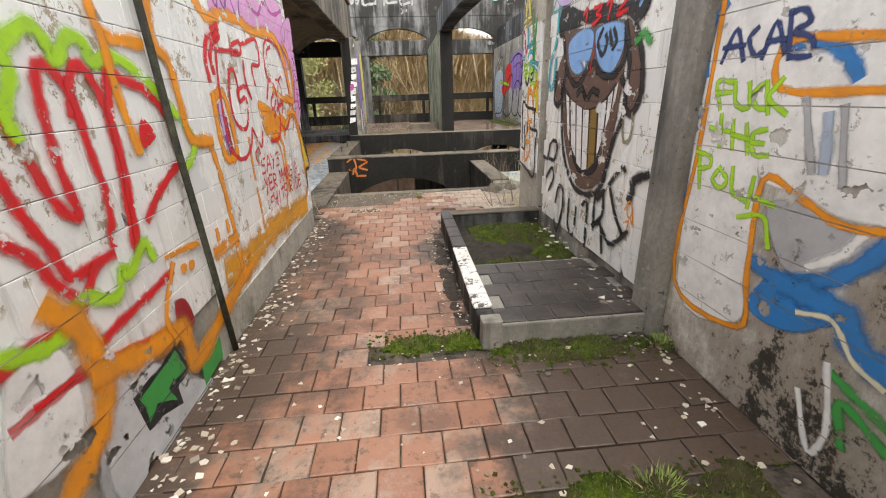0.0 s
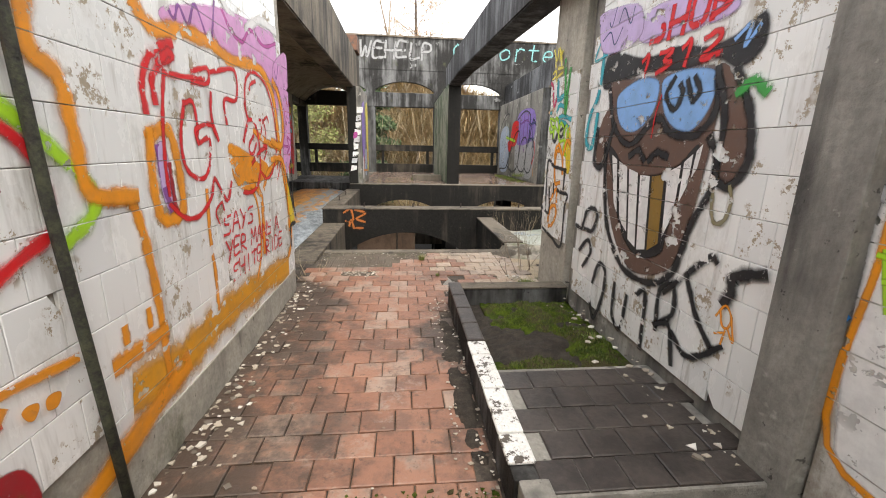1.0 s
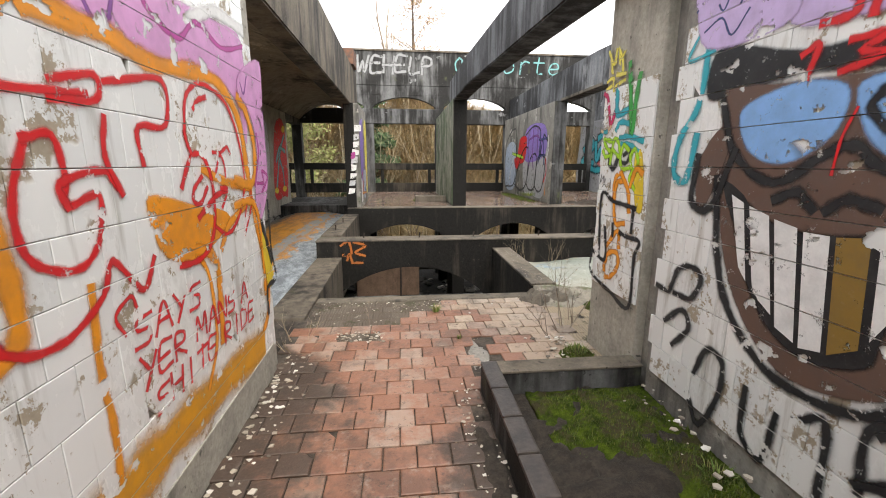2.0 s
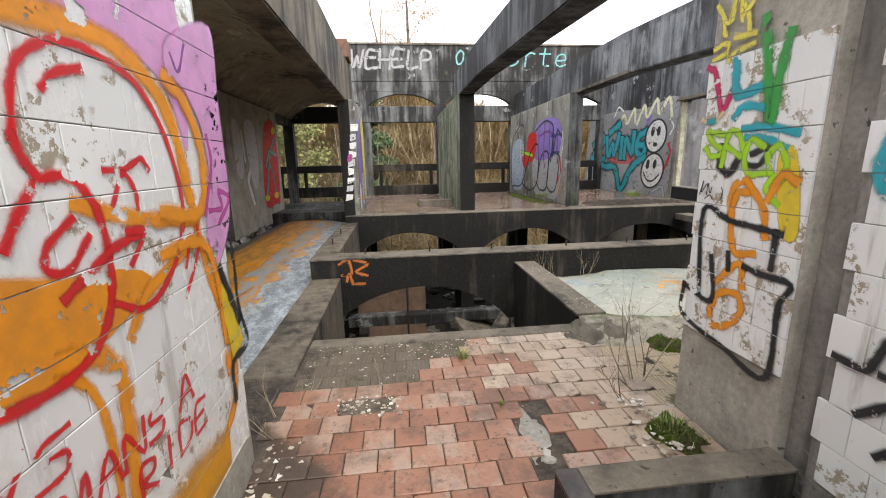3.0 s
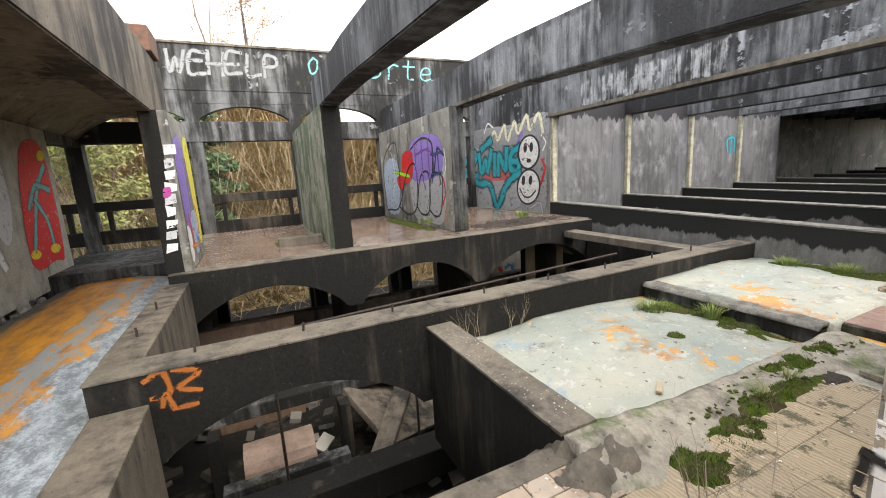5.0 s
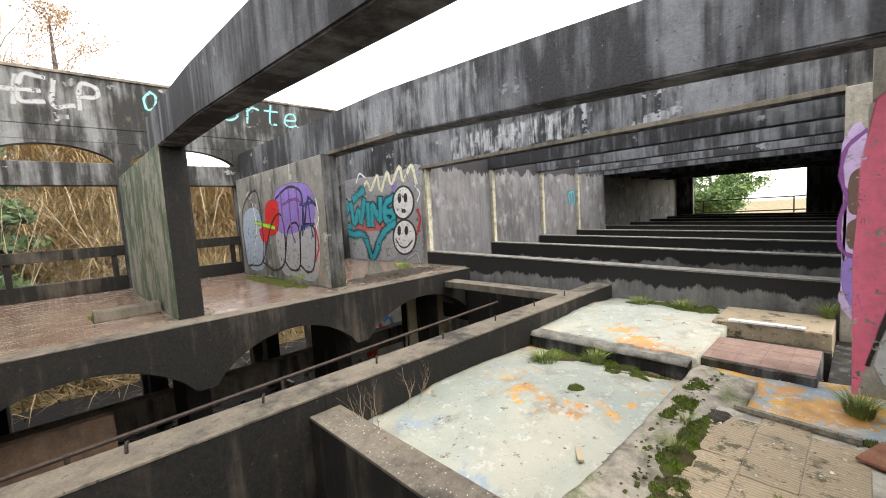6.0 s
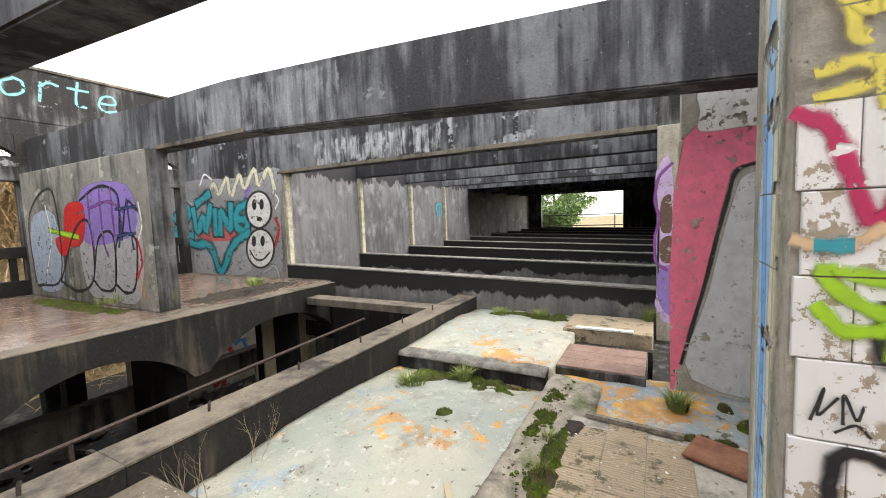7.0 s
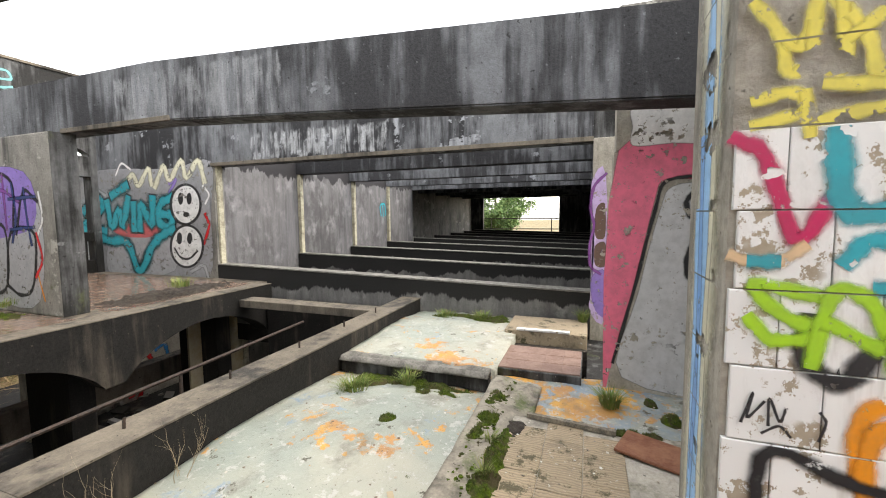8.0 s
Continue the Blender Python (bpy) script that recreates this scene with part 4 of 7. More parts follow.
# strokes of the letters, on a box one wide and one high
GLYPHS = dict(
    A=[[(0, 0), (0.5, 1), (1, 0)], [(0.2, 0.4), (0.8, 0.4)]], D=[[(0, 0), (0, 1), (0.7, 0.9), (0.95, 0.5), (0.7, 0.1), (0, 0)]], E=[[(0.9, 1), (0.1, 1), (0, 0), (0.9, 0)], [(0.05, 0.5), (0.7, 0.52)]],
    H=[[(0.05, 0), (0, 1)], [(0.9, 0), (0.95, 1)], [(0, 0.5), (0.9, 0.5)]], I=[[(0.5, 0), (0.5, 1)]], L=[[(0.1, 1), (0.1, 0), (0.9, 0.05)]], M=[[(0, 0), (0.1, 1), (0.5, 0.3), (0.9, 1), (1, 0)]],
    N=[[(0, 0), (0.05, 1), (0.9, 0), (0.95, 1)]], O=[[(0.5, 1), (0.05, 0.6), (0.3, 0), (0.85, 0.2), (0.9, 0.8), (0.5, 1)]], P=[[(0.1, 0), (0.1, 1), (0.8, 0.95), (0.85, 0.55), (0.1, 0.45)]],
    R=[[(0.1, 0), (0.1, 1), (0.8, 0.9), (0.75, 0.55), (0.1, 0.5), (0.9, 0)]], S=[[(0.9, 0.95), (0.2, 0.9), (0.15, 0.6), (0.8, 0.45), (0.75, 0.05), (0.05, 0.05)]], T=[[(0, 0.95), (1, 1)], [(0.5, 1), (0.45, 0)]],
    B=[[(0.1, 0), (0.1, 1), (0.75, 0.85), (0.15, 0.55), (0.9, 0.3), (0.1, 0)]],
    U=[[(0.05, 1), (0.1, 0.1), (0.8, 0.05), (0.95, 1)]], W=[[(0, 1), (0.2, 0), (0.5, 0.7), (0.75, 0), (1, 1)]], Y=[[(0.05, 1), (0.5, 0.5)], [(1, 1), (0.3, -0.1)]],
    o=[[(0.5, 0.7), (0.05, 0.4), (0.3, 0), (0.85, 0.2), (0.8, 0.6), (0.5, 0.7)]], r=[[(0.2, 0), (0.2, 0.7)], [(0.2, 0.5), (0.5, 0.7), (0.85, 0.65)]], t=[[(0.4, 1), (0.4, 0.1), (0.8, 0)], [(0.05, 0.65), (0.85, 0.65)]],
    one=[[(0.2, 0.8), (0.55, 1), (0.5, 0)]], two=[[(0.1, 0.85), (0.6, 1), (0.8, 0.7), (0.1, 0), (0.95, 0.05)]], three=[[(0.1, 0.95), (0.85, 0.9), (0.4, 0.55), (0.9, 0.3), (0.1, 0.02)]],
    e=[[(0.1, 0.35), (0.85, 0.4), (0.7, 0.72), (0.25, 0.65), (0.1, 0.25), (0.4, 0), (0.9, 0.1)]])


def smooth_path(pts, closed=False, n=5):
    ps = [Vector(p) for p in pts]
    k, res = len(ps), []
    if k < 3:
        return [ps[0].lerp(ps[-1], i / 4) for i in range(5)]
    for i in range(k if closed else k - 1):
        a = ps[i - 1] if closed or i else ps[0] * 2 - ps[1]
        b, c = ps[i], ps[(i + 1) % k]
        d = ps[(i + 2) % k] if closed or i + 2 < k else c * 2 - b
        for j in range(n):
            t = j / n
            res.append(0.5 * (2 * b + (c - a) * t + (2 * a - 5 * b + 4 * c - d) * t * t + (3 * b - a - 3 * c + d) * t ** 3))
    return res if closed else res + [ps[-1]]


class Spray:
    """Paint strokes and fields on one wall: u runs along the wall, v up."""

    def __init__(self, wall, axis, at, side, label, lift=0.0):
        self.wall, self.axis, self.at, self.side, self.label = wall, axis, at, side, label
        self.bm, self.uv, self.mats, self.order = bmesh.new(), None, [], 0
        self.uv = self.bm.loops.layers.uv.new("UVMap")
        self.joints = wall.name.startswith(("wall_west", "wall_east"))

    def place(self, p, lift=0.0):
        d = self.at + self.side * (0.0022 + 0.00007 * self.order + lift)
        return (d, p[0], p[1]) if self.axis == "x" else (p[0], d, p[1])

    def slot(self, colour):
        LAYERS[self.wall.name] = LAYERS.get(self.wall.name, 0) + 1
        self.order = LAYERS[self.wall.name]
        m = paint(colour, self.joints)
        if m not in self.mats:
            self.mats.append(m)
        return self.mats.index(m)

    def line(self, colour, width, pts):
        i, path, rows, run = self.slot(colour), smooth_path(pts), [], 0.0
        width *= 1.5
        for n, p in enumerate(path):
            d = (path[min(n + 1, len(path) - 1)] - path[max(n - 1, 0)]).normalized()
            side = Vector((-d.y, d.x)) * width * (0.5 + 0.08 * math.sin(n * 1.7 + width * 900))
            q = p + d * (width * 0.35 * ((n == len(path) - 1) - (n == 0)))
            rows.append([self.bm.verts.new(self.place(q + side * s, 0.0001 * n / len(path))) for s in (-1, 0, 1)])
        for n in range(len(rows) - 1):
            end = 0.12 if n in (0, len(rows) - 2) else 0.0
            for s in range(2):
                f = self.bm.faces.new((rows[n][s], rows[n + 1][s], rows[n + 1][s + 1], rows[n][s + 1]))
                f.material_index = i
                for loop, v in zip(f.loops, (s / 2, s / 2, (s + 1) / 2, (s + 1) / 2)):
                    loop[self.uv].uv = (n * 0.1, v)

    def fill(self, colour, pts, sharp=False):
        i, path = self.slot(colour), smooth_path(pts, True, 4)
        if sharp:
            path = [Vector(a).lerp(Vector(b), k / 3) for a, b in zip(pts, pts[1:] + pts[:1]) for k in range(3)]
        n = len(path)
        area = sum(path[k - 1].x * path[k].y - path[k].x * path[k - 1].y for k in range(n)) / 2
        if area < 0:
            path.reverse()
        rim = min(0.03, 0.09 * math.sqrt(abs(area)))
        deep, out = [rim] * n, []
        for k in range(n):
            d = (path[(k + 1) % n] - path[k - 1]).normalized()
            out.append(Vector((-d.y, d.x)))
        # the feathered rim narrows wherever the field itself is narrow
        for k in range(n):
            for turn in range(6):
                q = path[k] + out[k] * deep[k]
                near = min((q - (path[s - 1] + (path[s] - path[s - 1]) * max(0.0, min(1.0, (q - path[s - 1]).dot(path[s] - path[s - 1]) / max(1e-12, (path[s] - path[s - 1]).length_squared))))).length for s in range(n))
                if near >= 0.8 * abs(deep[k]):
                    break
                deep[k] *= 0.5
        for turn in range(2):
            deep = [min((deep[k - 1], deep[k], deep[(k + 1) % n]), key=abs) for k in range(n)]
        inner = [path[k] + out[k] * deep[k] for k in range(n)]
        a = [self.bm.verts.new(self.place(p)) for p in path]
        b = [self.bm.verts.new(self.place(p, 0.00006 + 0.00001 * (k % 5))) for k, p in enumerate(inner)]
        b2 = [self.bm.verts.new(self.place(p, 0.00012)) for p in inner]
        field = bmesh.ops.triangulate(self.bm, faces=[self.bm.faces.new(b2)])["faces"]
        faces = [(f, (0.5,) * 3) for f in field]
        for k in range(n):
            j = (k + 1) % n
            faces.append((self.bm.faces.new((a[k], a[j], b[j], b[k])), (0.0, 0.0, 0.5, 0.5)))
        for f, vs in faces:
            f.material_index = i
            for loop, v in zip(f.loops, vs):
                loop[self.uv].uv = (0, v)
        # folds in the outline would lie face on face
        way = 0.0
        for f, vs in faces:
            f.normal_update()
            way += f.calc_area() * (f.normal.x + f.normal.y)
        bmesh.ops.delete(self.bm, geom=[f for f, vs in faces if (f.normal.x + f.normal.y) * way < 0], context="FACES_ONLY")

    def text(self, colour, width, words, u, v, w, h):
        rng = random.Random(words)
        for ch in words:
            for stroke in GLYPHS.get({'1': 'one', '2': 'two', '3': 'three'}.get(ch, ch), []):
                dv = rng.uniform(-0.06, 0.06) * h
                self.line(colour, width, [(u + x * w * 0.85 + y * 0.12 * w, v + dv + y * h) for x, y in stroke])
            u += w * (1.0 if ch != " " else 0.6) * rng.uniform(0.95, 1.12)

    def done(self):
        bmesh.ops.triangulate(self.bm, faces=[f for f in self.bm.faces if len(f.verts) > 4])
        me = bpy.data.meshes.new("graffiti")
        self.bm.to_mesh(me)
        self.bm.free()
        for m in self.mats:
            me.materials.append(m)
        ob = new("graffiti", me)
        ob.parent = self.wall
        return tagged(ob, self.label)

# ---- low kerbed platform in the corridor ----
kerb = empty("kerbed_bay", 0.8, 2.9, 0.0, "low kerbed bay of black tiles and moss beside the wall", "planter", kind="structure")
kx, ky = kerb.location.x, kerb.location.y


def kpart(name, b, mat, label=""):
    bm = blk(*b)
    for v in bm.verts:
        v.co.x -= kx
        v.co.y -= ky
    return part(name, bm, mat, kerb, label)


kpart("kerb", (0.305, 1.94, -0.01, 0.40, 4.03, 0.16), M_DARK)
kpart("kerb_end", (0.40, 3.90, -0.01, 1.296, 4.03, 0.16), M_DARK)
kpart("platform_bed", (0.40, 1.90, -0.01, 1.296, 2.74, 0.115), M_GREY, "concrete bed with a pale front edge")
kpart("front_block", (0.318, 1.85, -0.01, 0.43, 1.94, 0.165), M_GREY)
kpart("back_cope", (0.40, 3.89, 0.162, 1.296, 4.035, 0.18), M_COPE)
for y0, y1 in ((2.96, 3.20), (3.20, 3.46), (3.46, 3.72), (3.72, 4.03)):
    kpart("cope_brick", (0.300, y0 + 0.004, 0.162, 0.405, y1 - 0.004, 0.186), M_SLATE)
y = 2.0
for n, d in enumerate((0.16, 0.165, 0.15, 0.165, 0.16, 0.155)):
    kpart("white_cope_tile", (0.297, y + 0.002, 0.162, 0.405, y + d - 0.002, 0.180 + 0.003 * (n % 2)), M_GLAZE_WORN)
    y += d

# ---- tiles: shared meshes, one object each ----
def tile_mesh(name, w, d, h, mat, chip=0, seed=0, edge=0.03):
    """A tile lying in the xy plane, top at z = h, edges rounded; chip cuts a corner."""
    bm = bmesh.new()
    b = min(w, d) * edge
    rng = random.Random(seed)
    low = [(-w / 2, -d / 2), (w / 2, -d / 2), (w / 2, d / 2), (-w / 2, d / 2)]
    if chip:
        k = rng.randrange(4)
        c = Vector(low[k])
        p, q = Vector(low[k - 1]), Vector(low[(k + 1) % 4])
        low[k:k + 1] = [tuple(c.lerp(p, rng.uniform(0.15, 0.4))), tuple(c.lerp(q, rng.uniform(0.15, 0.35)))]
    a = [bm.verts.new((x, y, 0)) for x, y in low]
    m = [bm.verts.new((x, y, h - b * 0.7)) for x, y in low]
    t = [bm.verts.new((x * (1 - 2 * b / w), y * (1 - 2 * b / d), h)) for x, y in low]
    n = len(low)
    for i in range(n):
        j = (i + 1) % n
        bm.faces.new((a[i], a[j], m[j], m[i]))
        bm.faces.new((m[i], m[j], t[j], t[i]))
    bm.faces.new(t)
    me = bpy.data.meshes.new(name)
    bm.to_mesh(me)
    bm.free()
    me.materials.append(mat)
    return me


def piece(name, me, parent, m):
    ob = new(name, me)
    ob.parent = parent
    ob.matrix_basis = parent.matrix_basis.inverted() @ m if parent.type == "EMPTY" else m
    return ob


rng = random.Random(7)
PW, PD = 0.166, 0.158
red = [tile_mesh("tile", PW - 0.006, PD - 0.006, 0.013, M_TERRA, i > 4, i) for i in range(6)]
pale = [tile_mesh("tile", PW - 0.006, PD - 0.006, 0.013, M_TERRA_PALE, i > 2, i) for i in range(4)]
print_ = [tile_mesh("tile_print", PW - 0.004, PD - 0.004, 0.007, M_RIB), tile_mesh("tile_print", 0.296, 0.276, 0.008, M_RIB, 0, 0, 0.02)]


def lies_red(x, y):
    if y < 1.86:
        return not (x > 0.15 - (y - 1.0) * 0.6 and y < 1.02 + 0.05 * x)
    if y < 4.04:
        return x < 0.24 and not (y < 2.02 and x > -0.22)
    if y > 5.18 + 0.28 * (x > -0.15) + 0.3 * (x > 0.16) or x > 1.24:
        return False
    return not ((x + 0.52) ** 2 / 0.05 + (y - 4.88) ** 2 / 0.016 < 1 or (0.30 < x < 0.47 and 4.2 < y < 4.78))


row, y = 0, 0.30
while y < RIM - 0.1:
    x = XL + 0.02 + (row % 2) * PW / 2
    while x < 1.50:
        if lies_red(x, y):
            bleached = y > 4.2 and x + 0.35 * (y - 4.6) + rng.uniform(-0.3, 0.3) > 0.72
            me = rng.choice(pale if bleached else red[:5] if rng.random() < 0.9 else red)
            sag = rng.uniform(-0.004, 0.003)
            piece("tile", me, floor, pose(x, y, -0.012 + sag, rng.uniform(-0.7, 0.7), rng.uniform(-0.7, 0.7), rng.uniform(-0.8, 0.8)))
        elif y > 4.4 and (-1.0 < x < 0.2 or x > 0.95) and y < RIM - 0.16:
            piece("tile_print", print_[0], floor, pose(x, y, -0.013, 0, 0, rng.uniform(-0.6, 0.6)))
        x += PW
    y += PD
    row += 1
row, y = 0, 4.80
while y < 5.62:
    x = 1.50 + (row % 2) * 0.15
    while x < 3.5:
        piece("tile_print", print_[1], floor_side, pose(x, y, -0.013 + rng.uniform(-0.002, 0.002), rng.uniform(-0.4, 0.4), 0, rng.uniform(-0.6, 0.6)))
        x += 0.30
    y += 0.28
    row += 1

# black tiles on the kerbed bay
slate = tile_mesh("tile", PW - 0.005, PD - 0.005, 0.012, M_SLATE)
for i in range(5):
    for j in range(5):
        piece("tile", slate, kerb, pose(0.50 + (i + 0.5 * (j % 2)) * PW - 0.01, 1.99 + j * PD, 0.114 + rng.uniform(-0.002, 0.001), 0, 0, rng.uniform(-0.5, 0.5)))

# raised plate of red tiles
plate = setting("tile_plate", blk(4.55, 4.98, -0.3, 5.40, 6.0, 0.02, 0.01), M_DARK, "raised plate of plain red tiles", "floor")
big = tile_mesh("tile", 0.255, 0.20, 0.014, plain("dusty_red_tile", (0.16, 0.09, 0.068), (0.24, 0.16, 0.125), 5, 0.6, 0, 0.003))
for i in range(3):
    for j in range(5):
        piece("tile", big, plate, pose(4.71 + i * 0.262, 5.09 + j * 0.2, 0.0205, 0, 0, rng.uniform(-0.4, 0.4)))

# white wall tiles
white = [tile_mesh("tile", TILE_H - 0.0025, TILE_W - 0.0025, 0.012, M_GLAZE, i > 3, 20 + i, 0.012) for i in range(7)]
chipped = [tile_mesh("tile", TILE_H - 0.003, TILE_W - 0.003, 0.012, M_GLAZE_CHIPPED, i > 2, 50 + i, 0.014) for i in range(6)]


def wall_tiles(parent, x, side, y0, y1, c0, c1, keep, stock=white):
    turn = 90 if side > 0 else -90
    for c in range(c0, c1):
        y = y0 + TILE_W / 2 - (c % 2) * TILE_W / 2
        while y < y1:
            w = min(y + TILE_W / 2, y1) - max(y - TILE_W / 2, y0)
            if w > 0.05 and keep(y, c):
                yc = (min(y + TILE_W / 2, y1) + max(y - TILE_W / 2, y0)) / 2
                me = rng.choice(stock[:3]) if rng.random() < 0.9 else rng.choice(stock)
                m = pose(x - side * 0.0125 + side * rng.uniform(-0.0006, 0.0006), yc, (c + 0.5) * TILE_H, 0, turn, 0) @ Matrix.Diagonal((1, w / TILE_W, 1, 1))
                piece("tile", me, parent, m)
            y += TILE_W


wall_tiles(wall_left, XL, 1, 0.28, 4.46, 1, 12, lambda y, c: not (c < 2 and y < 2.0))
wall_tiles(wall_right, XR, -1, 2.06, 3.885, 1, 12, lambda y, c: not (c == 1 and rng.random() < 0.15))
wall_tiles(wall_end, 1.28, -1, 4.03, 4.635, 3, 11, lambda y, c: rng.random() > 0.03, chipped)
# tiles that no view comes near, in one mesh
bm = bmesh.new()
for c in range(12, 16):
    for k in range(24):
        box(bm, XL - 0.012, 0.28 + k * TILE_W, c * TILE_H, XL - 0.001, 0.28 + (k + 1) * TILE_W - 0.005, (c + 1) * TILE_H - 0.005)
tagged(part("upper_tiles", bm, M_GLAZE, wall_left), kind="stuff")
bm = bmesh.new()
for c in range(12, 17):
    for k in range(10):
        box(bm, XR + 0.001, 2.06 + k * TILE_W, c * TILE_H, XR + 0.012, 2.06 + (k + 1) * TILE_W - 0.005, (c + 1) * TILE_H - 0.005)
tagged(part("upper_tiles", bm, M_GLAZE, wall_right), kind="stuff")
# wet tiles of the platform, in one mesh
bm = bmesh.new()
verts, faces = [], []
for j in range(30):
    for i in range(46):
        x, y = -1.03 + (i + 0.5 * (j % 2)) * 0.17, Y2 + 0.45 + j * 0.165
        if x > 6.4 or y > YF - 0.1 or any(abs(x - f) < 0.26 and y > 10.9 for f in (1.2, 3.65)):
            continue
        z = PLAT + 0.004 + rng.uniform(-0.002, 0.002)
        n = len(verts)
        verts += [(x - 0.081, y - 0.078, z), (x + 0.081, y - 0.078, z), (x + 0.081, y + 0.078, z), (x - 0.081, y + 0.078, z)] + [(x + a * 0.085, y + b * 0.082, z - 0.012) for a, b in ((-1, -1), (1, -1), (1, 1), (-1, 1))]
        faces += [(n, n + 1, n + 2, n + 3)] + [(n + 4 + a, n + 4 + (a + 1) % 4, n + (a + 1) % 4, n + a) for a in range(4)]
bm.free()
me = bpy.data.meshes.new("platform_tiles")
me.from_pydata(verts, [], faces)
me.materials.append(M_WET)
tagged(new("platform_tiles", me), "wet worn red tiles of the far platform", "tiles", kind="stuff")

# drain strip running down the tiled wall
bm = bmesh.new()
rod(bm, [(XL + 0.03, 2.05, 0.0), (XL + 0.028, 2.02, 0.5), (XL + 0.026, 1.98, 1.1), (XL + 0.026, 1.96, 1.8), (XL + 0.026, 1.955, 2.7)], 0.016, 8)
tagged(finish("drain_pipe", bm, plain("black_mossy_metal", (0.015, 0.014, 0.012), (0.06, 0.065, 0.035), 18, 0.8), True), "thin black mossy pipe fixed up the tiled wall", "pipe")

# ---- plants, litter ----
def sprigs(x0, y0, x1, y1, f, z, seed):
    """Fine shoots that roughen a moss cushion, wherever it stands above the ground."""
    g = random.Random(seed * 7)
    verts, faces = [], []
    for i in range(min(5000, int((x1 - x0) * (y1 - y0) * 16000))):
        x, y = g.uniform(x0, x1), g.uniform(y0, y1)
        h = f(x, y)
        if h < z + 0.001:
            continue
        a, l, w = g.uniform(0, 6.28), g.uniform(0.006, 0.020), g.uniform(0.0018, 0.004)
        dx, dy, lean, k = math.cos(a), math.sin(a), g.uniform(0.1, 0.9), len(verts)
        verts += [(x - dy * w, y + dx * w, h - 0.004), (x + dy * w, y - dx * w, h - 0.004), (x + dx * l * lean, y + dy * l * lean, h + l)]
        faces.append((k, k + 1, k + 2))
    if faces:
        me = bpy.data.meshes.new("moss_shoots")
        me.from_pydata(verts, [], faces)
        me.materials.append(M_SHOOT)
        tagged(new("moss_shoots", me), "fine green and yellow moss shoots on a cushion", "moss", kind="stuff")


def mound(name, x0, y0, x1, y1, z, rise, mat, label, seed, cat="moss", full=0.0):
    cx, cy, hx, hy = (x0 + x1) / 2, (y0 + y1) / 2, (x1 - x0) / 2, (y1 - y0) / 2

    def f(x, y):
        u, v = (x - cx) / hx, (y - cy) / hy
        n = noise.fractal(Vector((x * 6, y * 6, seed)), 1.0, 2.0, 4)
        return z - 0.02 + (rise + 0.02) * max(0.0, min(1.0, 0.95 + full - (u * u + v * v) ** 1.2 + 0.95 * n)) + 0.3 * rise * noise.noise(Vector((x * 30, y * 30, seed)))
    if mat is M_MOSS:
        sprigs(x0, y0, x1, y1, f, z, seed)
    nx, ny = max(10, int((x1 - x0) / 0.025)), max(10, int((y1 - y0) / 0.025))
    return tagged(finish(name, sheet(x0, y0, x1, y1, min(nx, 70), min(ny, 70), f, z - 0.05), mat, True), label, cat, kind="stuff")


mound("moss", -0.22, 1.88, 0.32, 2.03, 0.0, 0.018, M_MOSS, "green moss in a strip of missing tiles", 1, full=0.5)
mound("moss", 0.36, 1.68, 1.28, 1.92, 0.0, 0.022, M_MOSS, "green moss along the front of the kerbed bay", 2, full=0.05)
mound("moss", 0.15, 0.45, 1.30, 1.06, -0.005, 0.025, M_MOSS, "bright moss over broken floor", 3, full=0.5)
mound("soil", 0.40, 2.72, 1.29, 3.90, 0.045, 0.03, M_SOIL, "wet soil inside the kerbed bay", 4, "soil")
mound("moss", 0.55, 3.22, 1.28, 3.88, 0.065, 0.035, M_MOSS, "bright green moss inside the kerbed bay", 5, full=0.1)
mound("moss", 0.95, 2.72, 1.28, 3.40, 0.07, 0.03, M_MOSS, "bright green moss along the tiled wall", 6)
mound("moss", 0.42, 2.74, 0.95, 2.95, 0.06, 0.025, M_MOSS, "green moss behind the black tiles", 7)
mound("soil", 0.16, 2.1, 0.31, 4.0, -0.004, 0.02, M_SOIL, "dark grit along the kerb", 8, "soil")
mound("moss", 0.98, 4.04, 1.29, 4.62, 0.0, 0.03, M_MOSS, "moss and litter at the foot of the pier", 9, full=0.05)
mound("moss", 1.5, 5.22, 2.0, 5.52, 0.0, 0.03, M_MOSS, "moss at the corner of the floor", 10)
mound("moss", 2.1, 5.44, 3.5, 5.64, 0.012, 0.03, M_MOSS, "moss along the edge of the vault", 11, full=-0.3)
mound("moss", 3.3, 7.0, 4.28, 7.4, -0.10, 0.04, M_MOSS, "moss in the corner of the vault roof", 12)
mound("moss", 4.02, 6.0, 4.28, 7.3, -0.14, 0.05, M_MOSS, "moss cushions below the upstand", 13)
mound("moss", 6.15, 6.15, 6.58, 7.4, 0.05, 0.05, M_MOSS, "moss and grass on the raised vault", 14)
mound("soil", 3.2, 5.35, 3.58, 5.62, -0.008, 0.008, M_SOIL, "dark damp soil on the floor edge", 15, "soil")
mound("moss", 3.50, 4.2, 3.68, 5.0, -0.03, 0.03, M_MOSS, "moss along the orange strip", 16)
mound("moss", 3.9, 4.15, 4.12, 4.32, -0.06, 0.04, M_MOSS, "dark moss cushion by the pink wall", 17)
mound("moss", 4.25, 4.3, 4.4, 4.42, -0.06, 0.035, M_MOSS, "dark moss cushion by the pink wall", 18)
mound("grit", 1.02, 5.45, 1.66, 5.92, -0.005, 0.10, M_COPE, "crumbled concrete where the low wall meets the floor", 31, "rubble")
